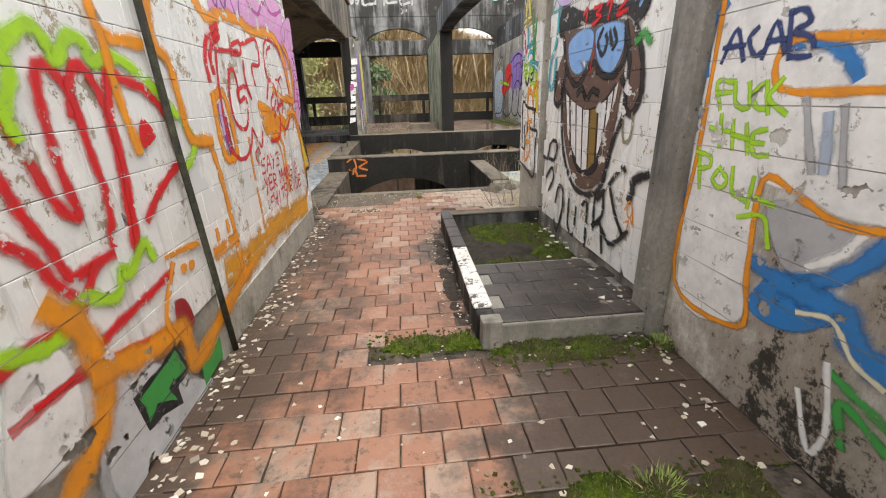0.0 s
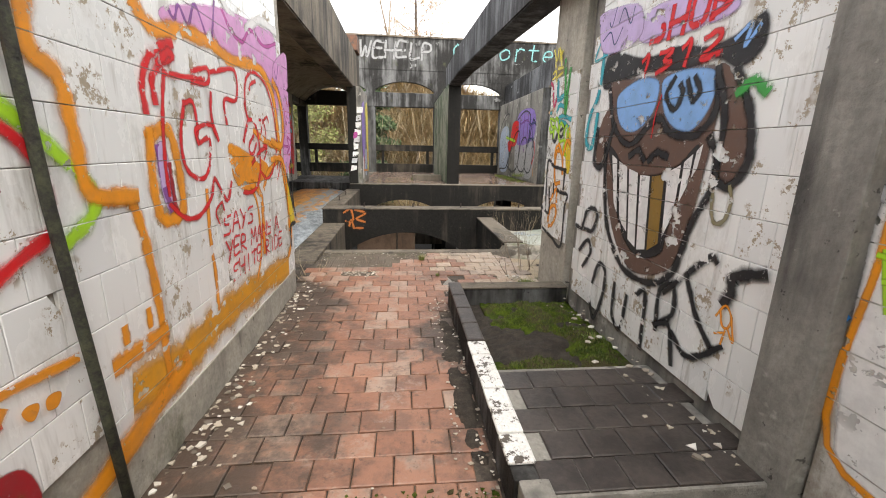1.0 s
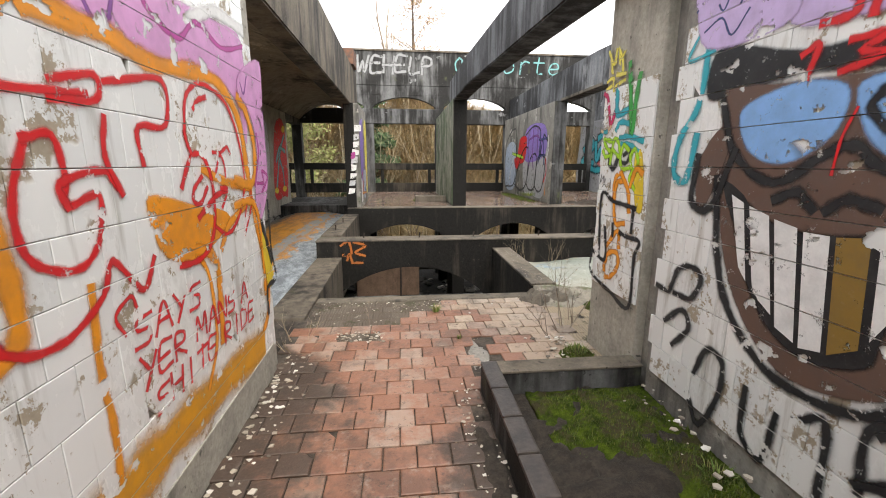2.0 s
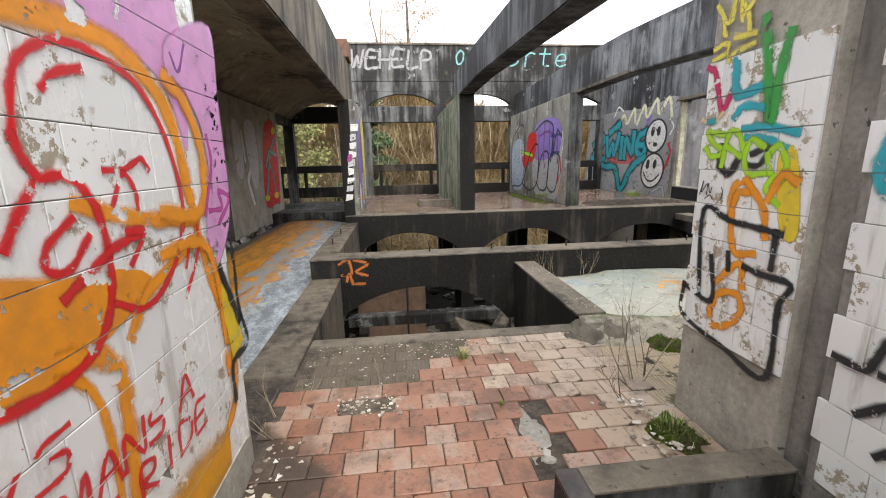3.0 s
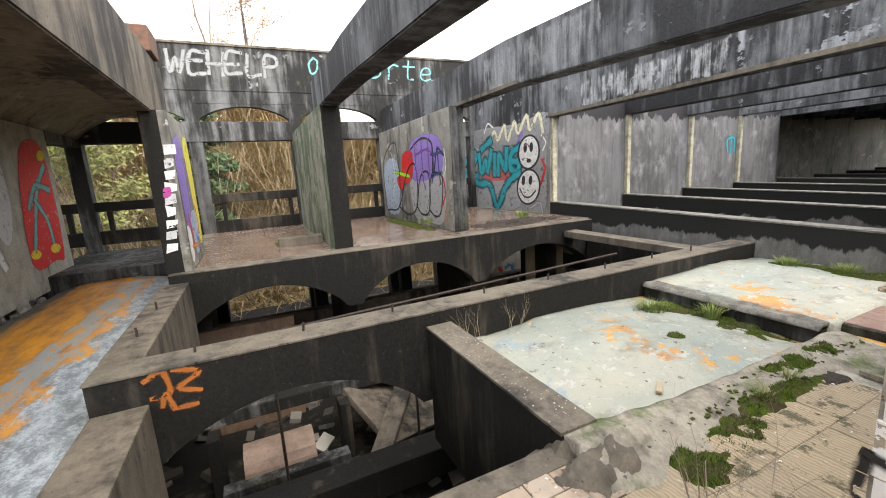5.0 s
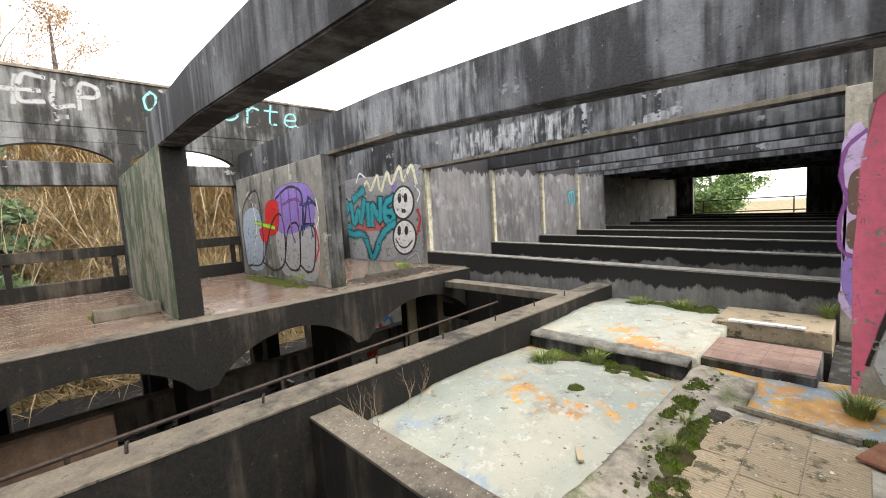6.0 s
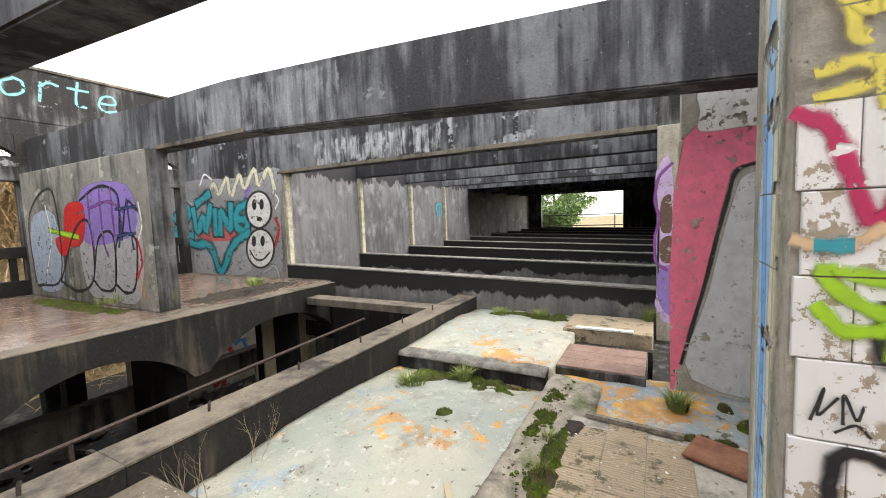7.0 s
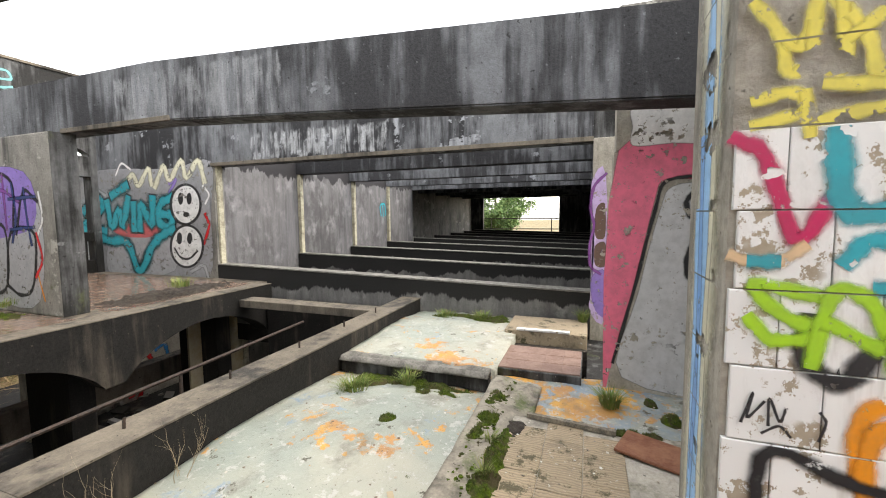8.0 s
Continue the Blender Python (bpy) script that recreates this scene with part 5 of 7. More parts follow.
mound("moss", 1.9, 5.30, 2.5, 5.62, -0.01, 0.02, M_MOSS, "moss cushions on the mortar beside the vault", 32)
mound("moss", 2.9, 5.60, 4.2, 5.84, 0.012, 0.035, M_MOSS, "moss and grass along the vault edge", 33, full=-0.3)
mound("moss", 3.75, 6.1, 4.27, 6.7, -0.13, 0.05, M_MOSS, "moss and dead leaves below the upstand", 34)
mound("moss", 6.0, 5.9, 6.62, 6.6, 0.05, 0.05, M_MOSS, "moss and grass on the raised vault", 35)
mound("moss", 3.15, 6.45, 3.32, 6.62, -0.04, 0.03, M_MOSS, "round moss cushion on the vault", 37)
mound("moss", 2.55, 6.0, 2.68, 6.12, -0.06, 0.03, M_MOSS, "round moss cushion on the vault", 38)
mound("grit", 0.28, 4.18, 0.48, 4.80, -0.008, 0.012, M_GREY, "dark cement patch in the tiled floor", 19, "patch")
mound("grit", -0.74, 4.75, -0.30, 5.0, -0.012, 0.012, M_LOWER, "rubble in a hole of missing tiles", 20, "rubble")
mound("moss", 0.15, 12.2, 1.0, 13.2, PLAT, 0.06, M_MOSS, "moss round a low kerb on the platform", 21)
mound("moss", 3.0, 11.6, 3.47, 15.5, PLAT + 0.0, 0.04, M_MOSS, "moss and litter along the painted wall", 22)
mound("moss", 3.9, 11.2, 6.4, 12.2, PLAT, 0.06, M_SOIL, "soil and weeds on the platform", 23)
o = setting("platform_kerb", settle(blk(0.2, 12.2, PLAT, 1.0, 12.5, PLAT + 0.16, 0.02)), M_COPE, "low mossy kerb on the platform", "kerb")


def tuft(x, y, z, r, h, n, seed, label="tuft of green grass in a joint"):
    g = random.Random(seed)
    verts, faces = [], []
    for i in range(n):
        a, d = g.uniform(0, 6.28), r * math.sqrt(g.random())
        bx, by = d * math.cos(a) * 0.6, d * math.sin(a) * 0.6
        lean, hh, w = g.uniform(0.2, 1.0), h * g.uniform(0.5, 1.0), g.uniform(0.0015, 0.003) + h * 0.008
        dx, dy = math.cos(a + g.uniform(-0.7, 0.7)), math.sin(a + g.uniform(-0.7, 0.7))
        px, py = -dy * w, dx * w
        k = len(verts)
        for t, s in ((0, 1), (0.5, 0.8), (1, 0.0)):
            ox, oy, oz = bx + dx * lean * hh * t * t, by + dy * lean * hh * t * t, hh * (t - 0.25 * lean * t * t)
            verts.append((ox + px * s, oy + py * s, oz))
            if s:
                verts.append((ox - px * s, oy - py * s, oz))
        faces += [(k, k + 1, k + 3, k + 2), (k + 2, k + 3, k + 4)]
    me = bpy.data.meshes.new("grass_tuft")
    me.from_pydata(verts, [], faces)
    me.materials.append(M_GRASS)
    ob = new("grass_tuft", me)
    ob.location = (x, y, z)
    return tagged(ob, label, "grass", "grass tufts")


for i, (x, y, z, r, h, n) in enumerate(((0.14, 5.40, 0, 0.05, 0.09, 70), (4.15, 4.72, -0.06, 0.13, 0.20, 260), (3.75, 7.2, -0.08, 0.25, 0.16, 260), (4.1, 6.75, -0.1, 0.12, 0.2, 160), (6.3, 7.1, 0.07, 0.2, 0.16, 220), (6.4, 6.5, 0.07, 0.25, 0.15, 240),
        (6.45, 5.0, 0.13, 0.1, 0.25, 160), (2.7, 5.55, 0, 0.06, 0.12, 60), (3.1, 5.6, 0, 0.06, 0.12, 60), (1.25, 1.75, 0.01, 0.1, 0.07, 120), (0.75, 0.95, 0.0, 0.15, 0.06, 160), (1.15, 3.1, 0.09, 0.1, 0.05, 90), (0.28, 4.78, 0.0, 0.03, 0.05, 30), (2.55, 5.0, 0.0, 0.05, 0.05, 50), (3.2, 12.3, 0.55, 0.3, 0.15, 120), (5.0, 11.3, 0.58, 0.3, 0.2, 160), (1.1, 4.4, 0.02, 0.12, 0.08, 90))):
    tuft(x, y, z, r, h, n, i)


def twiggy(name, loc, h, n, spread, mat, label, cat, seed, thick=0.006, depth=3, group="", n_side=4):
    """A leafless plant: stems that fork into thinner, crooked twigs."""
    g = random.Random(seed)
    bm = bmesh.new()

    def grow(p, d, length, r, level):
        pts, rad = [p], [r]
        for i in range(4):
            d = (d + Vector((g.uniform(-1, 1), g.uniform(-1, 1), g.uniform(-0.5, 0.8))) * 0.22).normalized()
            p = p + d * length / 4
            pts.append(p)
            rad.append(r * (1 - 0.17 * (i + 1)))
            if level < depth and i > 0:
                for _ in range(g.choice((1, 1, 2))):
                    e = (d + Vector((g.uniform(-1, 1), g.uniform(-1, 1), g.uniform(-0.4, 0.9))) * 0.8).normalized()
                    grow(p, e, length * g.uniform(0.4, 0.65), rad[-1] * 0.6, level + 1)
        rod(bm, pts, rad, n_side if level == 0 else 3)
    for i in range(n):
        a = g.uniform(0, 6.28)
        grow(Vector((math.cos(a) * spread * 0.15, math.sin(a) * spread * 0.15, 0)), Vector((math.cos(a) * spread, math.sin(a) * spread, 1)).normalized(), h * g.uniform(0.6, 1), thick, 0)
    ob = finish(name, bm, mat)
    ob.location = loc
    return tagged(ob, label, cat, group, "stuff" if cat == "weed" else "")


twiggy("sapling", (1.20, 4.86, 0.0), 0.62, 4, 0.45, M_TWIG, "leafless thin sapling rooted in the floor edge", "sapling", 3, 0.005, 2)
twiggy("sapling", (1.33, 5.02, 0.0), 0.50, 3, 0.35, M_TWIG, "leafless thin sapling rooted in the floor edge", "sapling", 13, 0.004, 2)
twiggy("sapling", (1.08, 4.72, 0.0), 0.40, 3, 0.55, M_TWIG, "low leafless sapling in moss at the pier", "sapling", 17, 0.0035, 2)
twiggy("dry_weed", (-0.98, 4.75, 0.0), 0.22, 8, 0.8, M_PALETWIG, "dry pale weed at the corner of the tiled wall", "weed", 21, 0.0025, 1)
twiggy("dry_weed", (2.1, 7.55, -0.08), 0.34, 6, 0.3, M_PALETWIG, "dry pale weed growing along the black beam", "weed", 23, 0.0025, 1)
twiggy("dry_weed", (1.62, 7.45, -0.1), 0.42, 7, 0.35, M_PALETWIG, "dry pale weed beside the cross wall", "weed", 5, 0.003, 1)
twiggy("dead_branch", (-0.50, 4.90, 0.0), 0.22, 1, 1.4, M_TWIG, "small dead branch lying in a hole of the floor", "branch", 8, 0.005, 1)


def litter(name, n, pick, zf, size, mat, label, seed):
    g = random.Random(seed)
    verts, faces = [], []
    for i in range(n):
        x, y = pick(g)
        s = size * g.uniform(0.35, 1.0) ** 1.6
        z, k, a0 = zf(x, y), len(verts), g.uniform(0, 6.28)
        m = g.choice((3, 4, 4, 5))
        tilt = g.uniform(-0.3, 0.3)
        ring = [(x + s * g.uniform(0.6, 1.1) * math.cos(a0 + 6.28 * j / m), y + s * g.uniform(0.5, 1.0) * math.sin(a0 + 6.28 * j / m)) for j in range(m)]
        verts += [(px, py, z) for px, py in ring] + [(px, py, z + s * 0.25 + tilt * (px - x)) for px, py in ring]
        faces += [tuple(range(k + m, k + 2 * m))] + [(k + j, k + (j + 1) % m, k + m + (j + 1) % m, k + m + j) for j in range(m)]
    me = bpy.data.meshes.new(name)
    me.from_pydata(verts, [], faces)
    me.materials.append(mat)
    return tagged(new(name, me), label, "litter", kind="stuff")


flat = lambda x, y: 0.0
litter("tile_chips", 420, lambda g: (XL + 0.02 + abs(g.gauss(0, 0.10)), g.uniform(0.3, 4.6)), flat, 0.024, M_CHIPS, "white tile chips along the foot of the wall", 1)
litter("tile_chips", 130, lambda g: (g.uniform(-0.9, 1.25), g.uniform(0.6, 1.85)), flat, 0.020, M_CHIPS, "white tile chips on the floor", 2)
litter("tile_chips", 160, lambda g: (g.uniform(0.14, 0.31), g.uniform(2.0, 4.1)), lambda x, y: 0.008, 0.016, M_CHIPS, "grit and chips along the kerb", 3)
litter("tile_chips", 90, lambda g: (XR - 0.03 - abs(g.gauss(0, 0.12)), g.uniform(1.1, 3.8)), lambda x, y: 0.125 if y > 1.95 else 0.0, 0.026, M_CHIPS, "white tile chips under the tiled wall", 4)
litter("tile_chips", 260, lambda g: (g.uniform(-1.0, 1.2), RIM - 0.05 - abs(g.gauss(0, 0.16))), lambda x, y: 0.004, 0.014, M_CHIPS, "pale grit along the broken floor edge", 5)
litter("tile_chips", 90, lambda g: (g.uniform(-0.72, -0.32), g.uniform(4.77, 4.98)), flat, 0.02, M_CHIPS, "rubble in a hole of the floor", 6)
litter("tile_chips", 120, lambda g: (g.uniform(1.5, 6.3), g.uniform(4.7, 7.6)), lambda x, y: 0.0 if y < 5.7 else (RISE_1 if x < 4.3 else RISE_2)(x, y), 0.018, M_CHIPS, "grit strewn over floor and vaults", 7)
litter("moss_crumbs", 260, lambda g: (g.uniform(-0.3, 0.4), g.uniform(1.84, 2.08)), lambda x, y: 0.002, 0.018, M_MOSS, "crumbs of moss and soil in a strip of lost tiles", 25)
litter("moss_crumbs", 380, lambda g: (g.uniform(0.33, 1.28), 1.8 + g.gauss(0, 0.09)), lambda x, y: 0.002, 0.02, M_JOINT, "moss, soil and grit before the kerbed bay", 26)
litter("tile_chips", 120, lambda g: (g.uniform(-0.3, 1.28), g.uniform(1.66, 2.1)), lambda x, y: 0.012, 0.010, M_CHIPS, "small pale chips among the moss", 27)
litter("moss_crumbs", 180, lambda g: (g.uniform(0.15, 1.28), 1.03 + g.gauss(0, 0.03)), lambda x, y: 0.002, 0.014, M_MOSS, "ragged edge of the moss", 28)
litter("moss_crumbs", 320, lambda g: (g.uniform(1.6, 4.3), g.uniform(5.6, 5.79)), lambda x, y: 0.012, 0.026, M_MOSS, "crumbs of moss and soil along the vault edge", 21)
litter("leaf_litter", 110, lambda g: (g.uniform(1.6, 6.4), g.uniform(5.9, 7.9)), lambda x, y: (RISE_1 if x < 4.3 else RISE_2)(x, min(max(y, 5.9), 7.9)), 0.016, M_TWIG, "dead leaves and flakes strewn over the vaults", 22)
litter("tile_chips", 200, lambda g: (g.uniform(2.0, 4.9), g.uniform(4.0, 5.6)), lambda x, y: 0.0, 0.013, M_CHIPS, "grit on the combed mortar", 23)
litter("leaf_litter", 160, lambda g: (g.uniform(-1.0, 1.25), g.uniform(0.5, 5.2)), flat, 0.014, M_TWIG, "dark crumbs and dead leaves on the tiles", 24)
litter("tile_chips", 110, lambda g: (1.12 - abs(g.gauss(0, 0.1)), g.uniform(4.05, 4.7)), lambda x, y: 0.02, 0.03, M_CHIPS, "white tile chips at the foot of the pier", 8)
litter("grit", 240, lambda g: (g.uniform(1.22, 1.47), g.uniform(5.9, 7.6)), lambda x, y: 0.125, 0.008, M_CHIPS, "fine grit on the low wall", 9)
bm = blk(-0.09, -0.02, 0, 0.09, 0.02, 0.02, 0.003)
tagged(finish("timber_offcut", bm, M_PALETWIG), "short pale timber offcut lying on the vault", "timber").matrix_world = pose(2.35, 6.05, -0.06, 0, 4, 35)
bm = blk(-0.24, -0.17, 0, 0.24, 0.17, 0.02, 0.004)
tagged(finish("rusty_sheet", bm, plain("rusted_sheet", (0.17, 0.06, 0.03), (0.28, 0.13, 0.07), 9, 0.75)), "rust brown sheet lying on the floor edge", "sheet").matrix_world = pose(3.35, 4.45, 0.0, 1, -2, 70)
bm = blk(-0.35, -0.02, 0, 0.35, 0.02, 0.04, 0.004)
tagged(finish("timber_batten", bm, M_TIMBER), "weathered timber batten along the orange strip", "timber").matrix_world = pose(3.56, 5.05, -0.005, 0, 0, 84)

# ---- outside ----
def land(x, y):
    """Ground level: a terrace by the house, then a steep bank that is lower towards the fields."""
    k = min(1.0, max(0.0, (y - 19) / 15))
    k = k * k * (3 - 2 * k)
    top = 9.6 - 1.5 * min(1.0, max(0.0, (x - 1) / 5))
    far = min(1.0, max(0.0, abs(x - 3) - 30) / 40)
    return -3.6 + top * k * (1 - far) + 0.9 * noise.noise(Vector((x * 0.07, y * 0.07, 1))) * k


setting("ground", sheet(-400, -400, 400, 700, 110, 110, land, -12), M_GROUND, "brown winter ground with a rough slope", "ground", True)


def bush_stuff(name, n, pick, h, mat, label, seed, blades=40):
    """Dead stems and fronds in dense clumps."""
    g = random.Random(seed)
    verts, faces = [], []
    for i in range(n):
        x, y = pick(g)
        z, hh = land(x, y) - 0.1, h * g.uniform(0.5, 1.2)
        for j in range(blades):
            a, lean, w = g.uniform(0, 6.28), g.uniform(0.5, 2.3), g.uniform(0.007, 0.018) * (1 + h * 0.25)
            dx, dy, l = math.cos(a), math.sin(a), hh * g.uniform(0.5, 1.0)
            bx, by = x + g.gauss(0, hh * 0.35), y + g.gauss(0, hh * 0.35)
            k = len(verts)
            for t, s in ((0, 1), (0.45, 0.8), (0.8, 0.6), (1, 0)):
                ox, oy, oz = bx + dx * lean * l * t * t, by + dy * lean * l * t * t, z + l * (t - 0.35 * lean * t * t)
                verts.append((ox - dy * w * s, oy + dx * w * s, oz))
                if s:
                    verts.append((ox + dy * w * s, oy - dx * w * s, oz))
            faces += [(k, k + 1, k + 3, k + 2), (k + 2, k + 3, k + 5, k + 4), (k + 4, k + 5, k + 6)]
    me = bpy.data.meshes.new(name)
    me.from_pydata(verts, [], faces)
    me.materials.append(mat)
    return tagged(new(name, me), label, "undergrowth", kind="stuff")


bush_stuff("bracken", 3200, lambda g: (g.uniform(-16, 24), 18.5 + 17 * g.random()), 1.9, M_BRACKEN, "dead brown bracken and brambles on the slope", 2)
bush_stuff("reeds", 900, lambda g: (g.uniform(0, 36), g.uniform(29, 38)), 1.3, M_REED, "tall pale brown reeds behind the slope", 5, 20)
bush_stuff("undergrowth", 420, lambda g: (g.uniform(-16, 8), g.uniform(17.2, 21)), 1.2, M_GRASS, "green undergrowth below the garden front", 3, 30)

for i, (x, y, h) in enumerate(((-4.5, 19.5, 5.5), (-3.0, 20.5, 6.5), (-2.2, 19.2, 5.0), (-6.0, 20, 6.0), (-8.5, 21, 7.0), (0.8, 20.5, 4.6), (0.3, 22, 5.5), (3.0, 24, 5.0), (-11.5, 21, 7), (5.2, 27, 5), (8.0, 30, 5.5), (1.6, 25, 5.2), (-0.2, 20.2, 3.8), (2.2, 20.6, 4.2), (4.6, 21.5, 4.0), (-3.8, 21.5, 6), (-7.2, 20.5, 6.5), (6.2, 23, 4.2), (-5.2, 22.5, 7), (-1.9, 21.8, 6.0))):
    twiggy("bare_shrub", (x, y, land(x, y)), h, 5, 0.42, M_PALETWIG if i % 2 else M_TWIG, "bare pale stemmed shrub on the winter slope", "shrub", 40 + i, 0.026, 3, "shrubs on the slope", 5)


def leaf_cloud(g, centres, n, r, size, flat_=1.0):
    verts, faces = [], []
    for i in range(n):
        c = g.choice(centres)
        v = Vector((g.gauss(0, 1), g.gauss(0, 1), g.gauss(0, 1) * flat_)) * r * 0.5
        p = Vector(c) + v
        a = Vector((g.uniform(-1, 1), g.uniform(-1, 1), g.uniform(-1, 1))).normalized()
        b = a.orthogonal().normalized() * size * g.uniform(0.3, 0.5)
        a = a * size * g.uniform(0.6, 1.2)
        k = len(verts)
        verts += [tuple(p - a), tuple(p + b), tuple(p + a), tuple(p - b)]
        faces.append((k, k + 1, k + 2, k + 3))
    return verts, faces


def tree(name, x, y, h, seed, leaf, label, n=6000, size=0.14, kind="broad"):
    g = random.Random(seed)
    z = land(x, y)
    root = empty(name, x, y, z, label, "tree")
    bm = bmesh.new()
    centres = []
    rod(bm, [(0, 0, -0.3), (0.05 * h * g.uniform(-1, 1) * 0.3, 0, h * 0.4), (0, 0.02 * h, h * 0.75), (0, 0, h * 0.97)], [h * 0.028, h * 0.02, h * 0.012, h * 0.003], 8)
    for i in range(46 if kind == "conifer" else 30):
        t = g.uniform(0.12 if kind == "conifer" else 0.28, 0.97)
        a = g.uniform(0, 6.28)
        reach = h * (0.24 * (1.05 - t) if kind == "conifer" else 0.34 * math.sin(3.14 * min(1, t * 0.95)) + 0.03)
        rise = -0.12 if kind == "conifer" else 0.5
        end = Vector((math.cos(a) * reach, math.sin(a) * reach, h * t + reach * rise))
        rod(bm, [(0, 0, h * t), tuple(end * 0.5 + Vector((0, 0, h * t * 0.5 + 0.06 * reach))), tuple(end)], [h * 0.008 * (1.1 - t), h * 0.005 * (1.1 - t), h * 0.0015], 4)
        for s in (0.4, 0.6, 0.8, 1.0):
            centres.append(tuple(Vector((0, 0, h * t)).lerp(end, s)))
    part("trunk", bm, M_BARK, root)
    if n:
        verts, faces = leaf_cloud(g, centres, n, h * (0.05 if kind == "conifer" else 0.075), size, 0.5 if kind == "conifer" else 0.8)
        me = bpy.data.meshes.new("crown")
        me.from_pydata(verts, [], faces)
        me.materials.append(leaf)
        crown = new("crown", me)
        crown.parent = root
    return root


tree("conifer", -1.6, 23.0, 7.5, 1, M_NEEDLE, "dark green conifer behind the garden front", 9000, 0.16, "conifer")
tree("conifer", -9.0, 26, 11.0, 2, M_NEEDLE, "dark green conifer on the slope", 9000, 0.18, "conifer")
tree("conifer", -14.0, 27, 12.0, 3, M_NEEDLE, "dark green conifer on the slope", 9000, 0.18, "conifer")
tree("leafy_tree", 40.0, 13.6, 9.5, 4, M_LEAF, "broad green tree outside the far opening", 16000, 0.17)
tree("leafy_tree", -18.0, 20, 9.0, 6, M_LEAF, "green ivy covered tree by the aisle", 9000, 0.16)
tree("leafy_tree", -6.2, 22.0, 7.0, 8, M_PALELEAF, "yellow green tree beyond the aisle", 9000, 0.11)
tree("leafy_tree", -9.8, 21.0, 6.0, 9, M_PALELEAF, "yellow green tree beyond the aisle", 8000, 0.11)
tree("rust_tree", 0.9, 33.0, 6.6, 5, M_RUSTLEAF, "small tree with rust brown winter leaves", 3600, 0.09)
twiggy("bare_tree", (-0.8, 31, land(-0.8, 31)), 8.5, 3, 0.22, M_TWIG, "tall bare tree behind the parapet", "tree", 77, 0.10, 4, "", 6)
bush_stuff("far_hedge", 260, lambda g: (g.uniform(44, 70), g.uniform(-2, 22)), 3.0, M_BRACKEN, "pale hedge beyond the far opening", 9, 26)

# ---- graffiti ----
g = Spray(wall_left, "x", -1.05, 1, "orange and pink spray paint with a red outlined tag on white tiles")
g.fill("pink", [(2.72, 1.81), (2.96, 1.9), (3.35, 2), (3.96, 2.07), (4.31, 2.05), (4.25, 1.5), (4.16, 1.69), (3.88, 1.78), (3.39, 1.75), (3.2, 1.78), (2.93, 1.78), (2.73, 1.75)])
g.line("white", 0.06, [(3.35, 2.04), (3.5, 1.98), (3.66, 1.97), (3.97, 2.1), (4.32, 2.12)])
g.line("purple", 0.018, [(2.77, 1.83), (2.82, 1.79), (2.87, 1.86), (2.94, 1.8), (3.03, 1.91), (3.15, 1.77), (3.25, 1.99)])
g.line("magenta", 0.025, [(3.34, 1.98), (3.43, 1.91), (3.6, 1.88), (3.77, 1.99), (4.02, 1.95), (4.31, 2.03)])
g.line("orange", 0.07, [(2.55, 1.76), (2.65, 1.71), (2.89, 1.76), (3.19, 1.77), (3.39, 1.74), (3.88, 1.78), (4.14, 1.63), (4.21, 1.35)])
g.line("orange", 0.05, [(4.21, 1.35), (4.26, 1.07), (4.37, 0.72), (4.36, 0.46), (4.14, 0.29)])
g.line("amber", 0.19, [(2.29, 0.37), (2.47, 0.34), (2.69, 0.35), (2.95, 0.37), (3.37, 0.36), (4.14, 0.29)])
g.line("orange", 0.035, [(2.93, 1.04), (2.91, 0.81), (2.92, 0.62), (2.91, 0.44)])
g.line("orange", 0.03, [(3.52, 1.02), (3.62, 0.88), (3.62, 0.58), (3.5, 0.4)])
g.line("orange", 0.055, [(2.22, 1.09), (2.26, 1.09), (2.34, 1.08), (2.37, 1.03), (2.4, 0.89), (2.42, 0.64), (2.42, 0.34)])
g.line("orange", 0.07, [(2.16, 0.53), (2.2, 0.53), (2.29, 0.53), (2.42, 0.53)])
g.line("orange", 0.04, [(2.35, 0.64), (2.35, 0.6)])
g.line("orange", 0.04, [(2.21, 0.63), (2.21, 0.6)])
g.line("orange", 0.06, [(2.52, 1.3), (2.61, 1.33), (2.67, 1.31), (2.7, 1.16), (2.69, 0.99), (2.59, 0.96), (2.52, 0.99), (2.5, 1.11), (2.52, 1.3)])
g.fill("lilac", [(2.55, 1.26), (2.61, 1.28), (2.64, 1.17), (2.65, 1.04), (2.61, 0.99), (2.56, 1.02), (2.54, 1.13)])
g.line("purple", 0.035, [(2.56, 1.25), (2.57, 1.11), (2.6, 1.01)])
g.line("darkred", 0.03, [(2.63, 1.18), (2.63, 1.06), (2.64, 1)])
g.fill("orange", [(3.25, 1.29), (3.55, 1.23), (3.91, 1.12), (3.56, 0.98), (3.33, 1.02), (3.24, 1.14)])
g.line("red", 0.042, [(2.52, 1.4), (2.52, 1.49), (2.58, 1.59), (2.67, 1.65), (2.76, 1.68)])
g.line("red", 0.042, [(2.59, 1.44), (2.59, 1.52), (2.67, 1.59), (2.76, 1.63), (2.73, 1.64), (2.65, 1.59)])
g.line("red", 0.027, [(2.68, 1.56), (2.63, 1.39), (2.6, 1.19), (2.6, 1.07)])
g.line("red", 0.027, [(2.68, 1.55), (2.91, 1.57), (3.03, 1.58)])
g.line("red", 0.027, [(2.92, 1.6), (3.08, 1.64), (3.07, 1.57), (2.91, 1.55)])
g.line("red", 0.027, [(3.12, 1.63), (3.43, 1.69), (3.42, 1.53), (3.25, 1.51), (3.25, 1.39)])
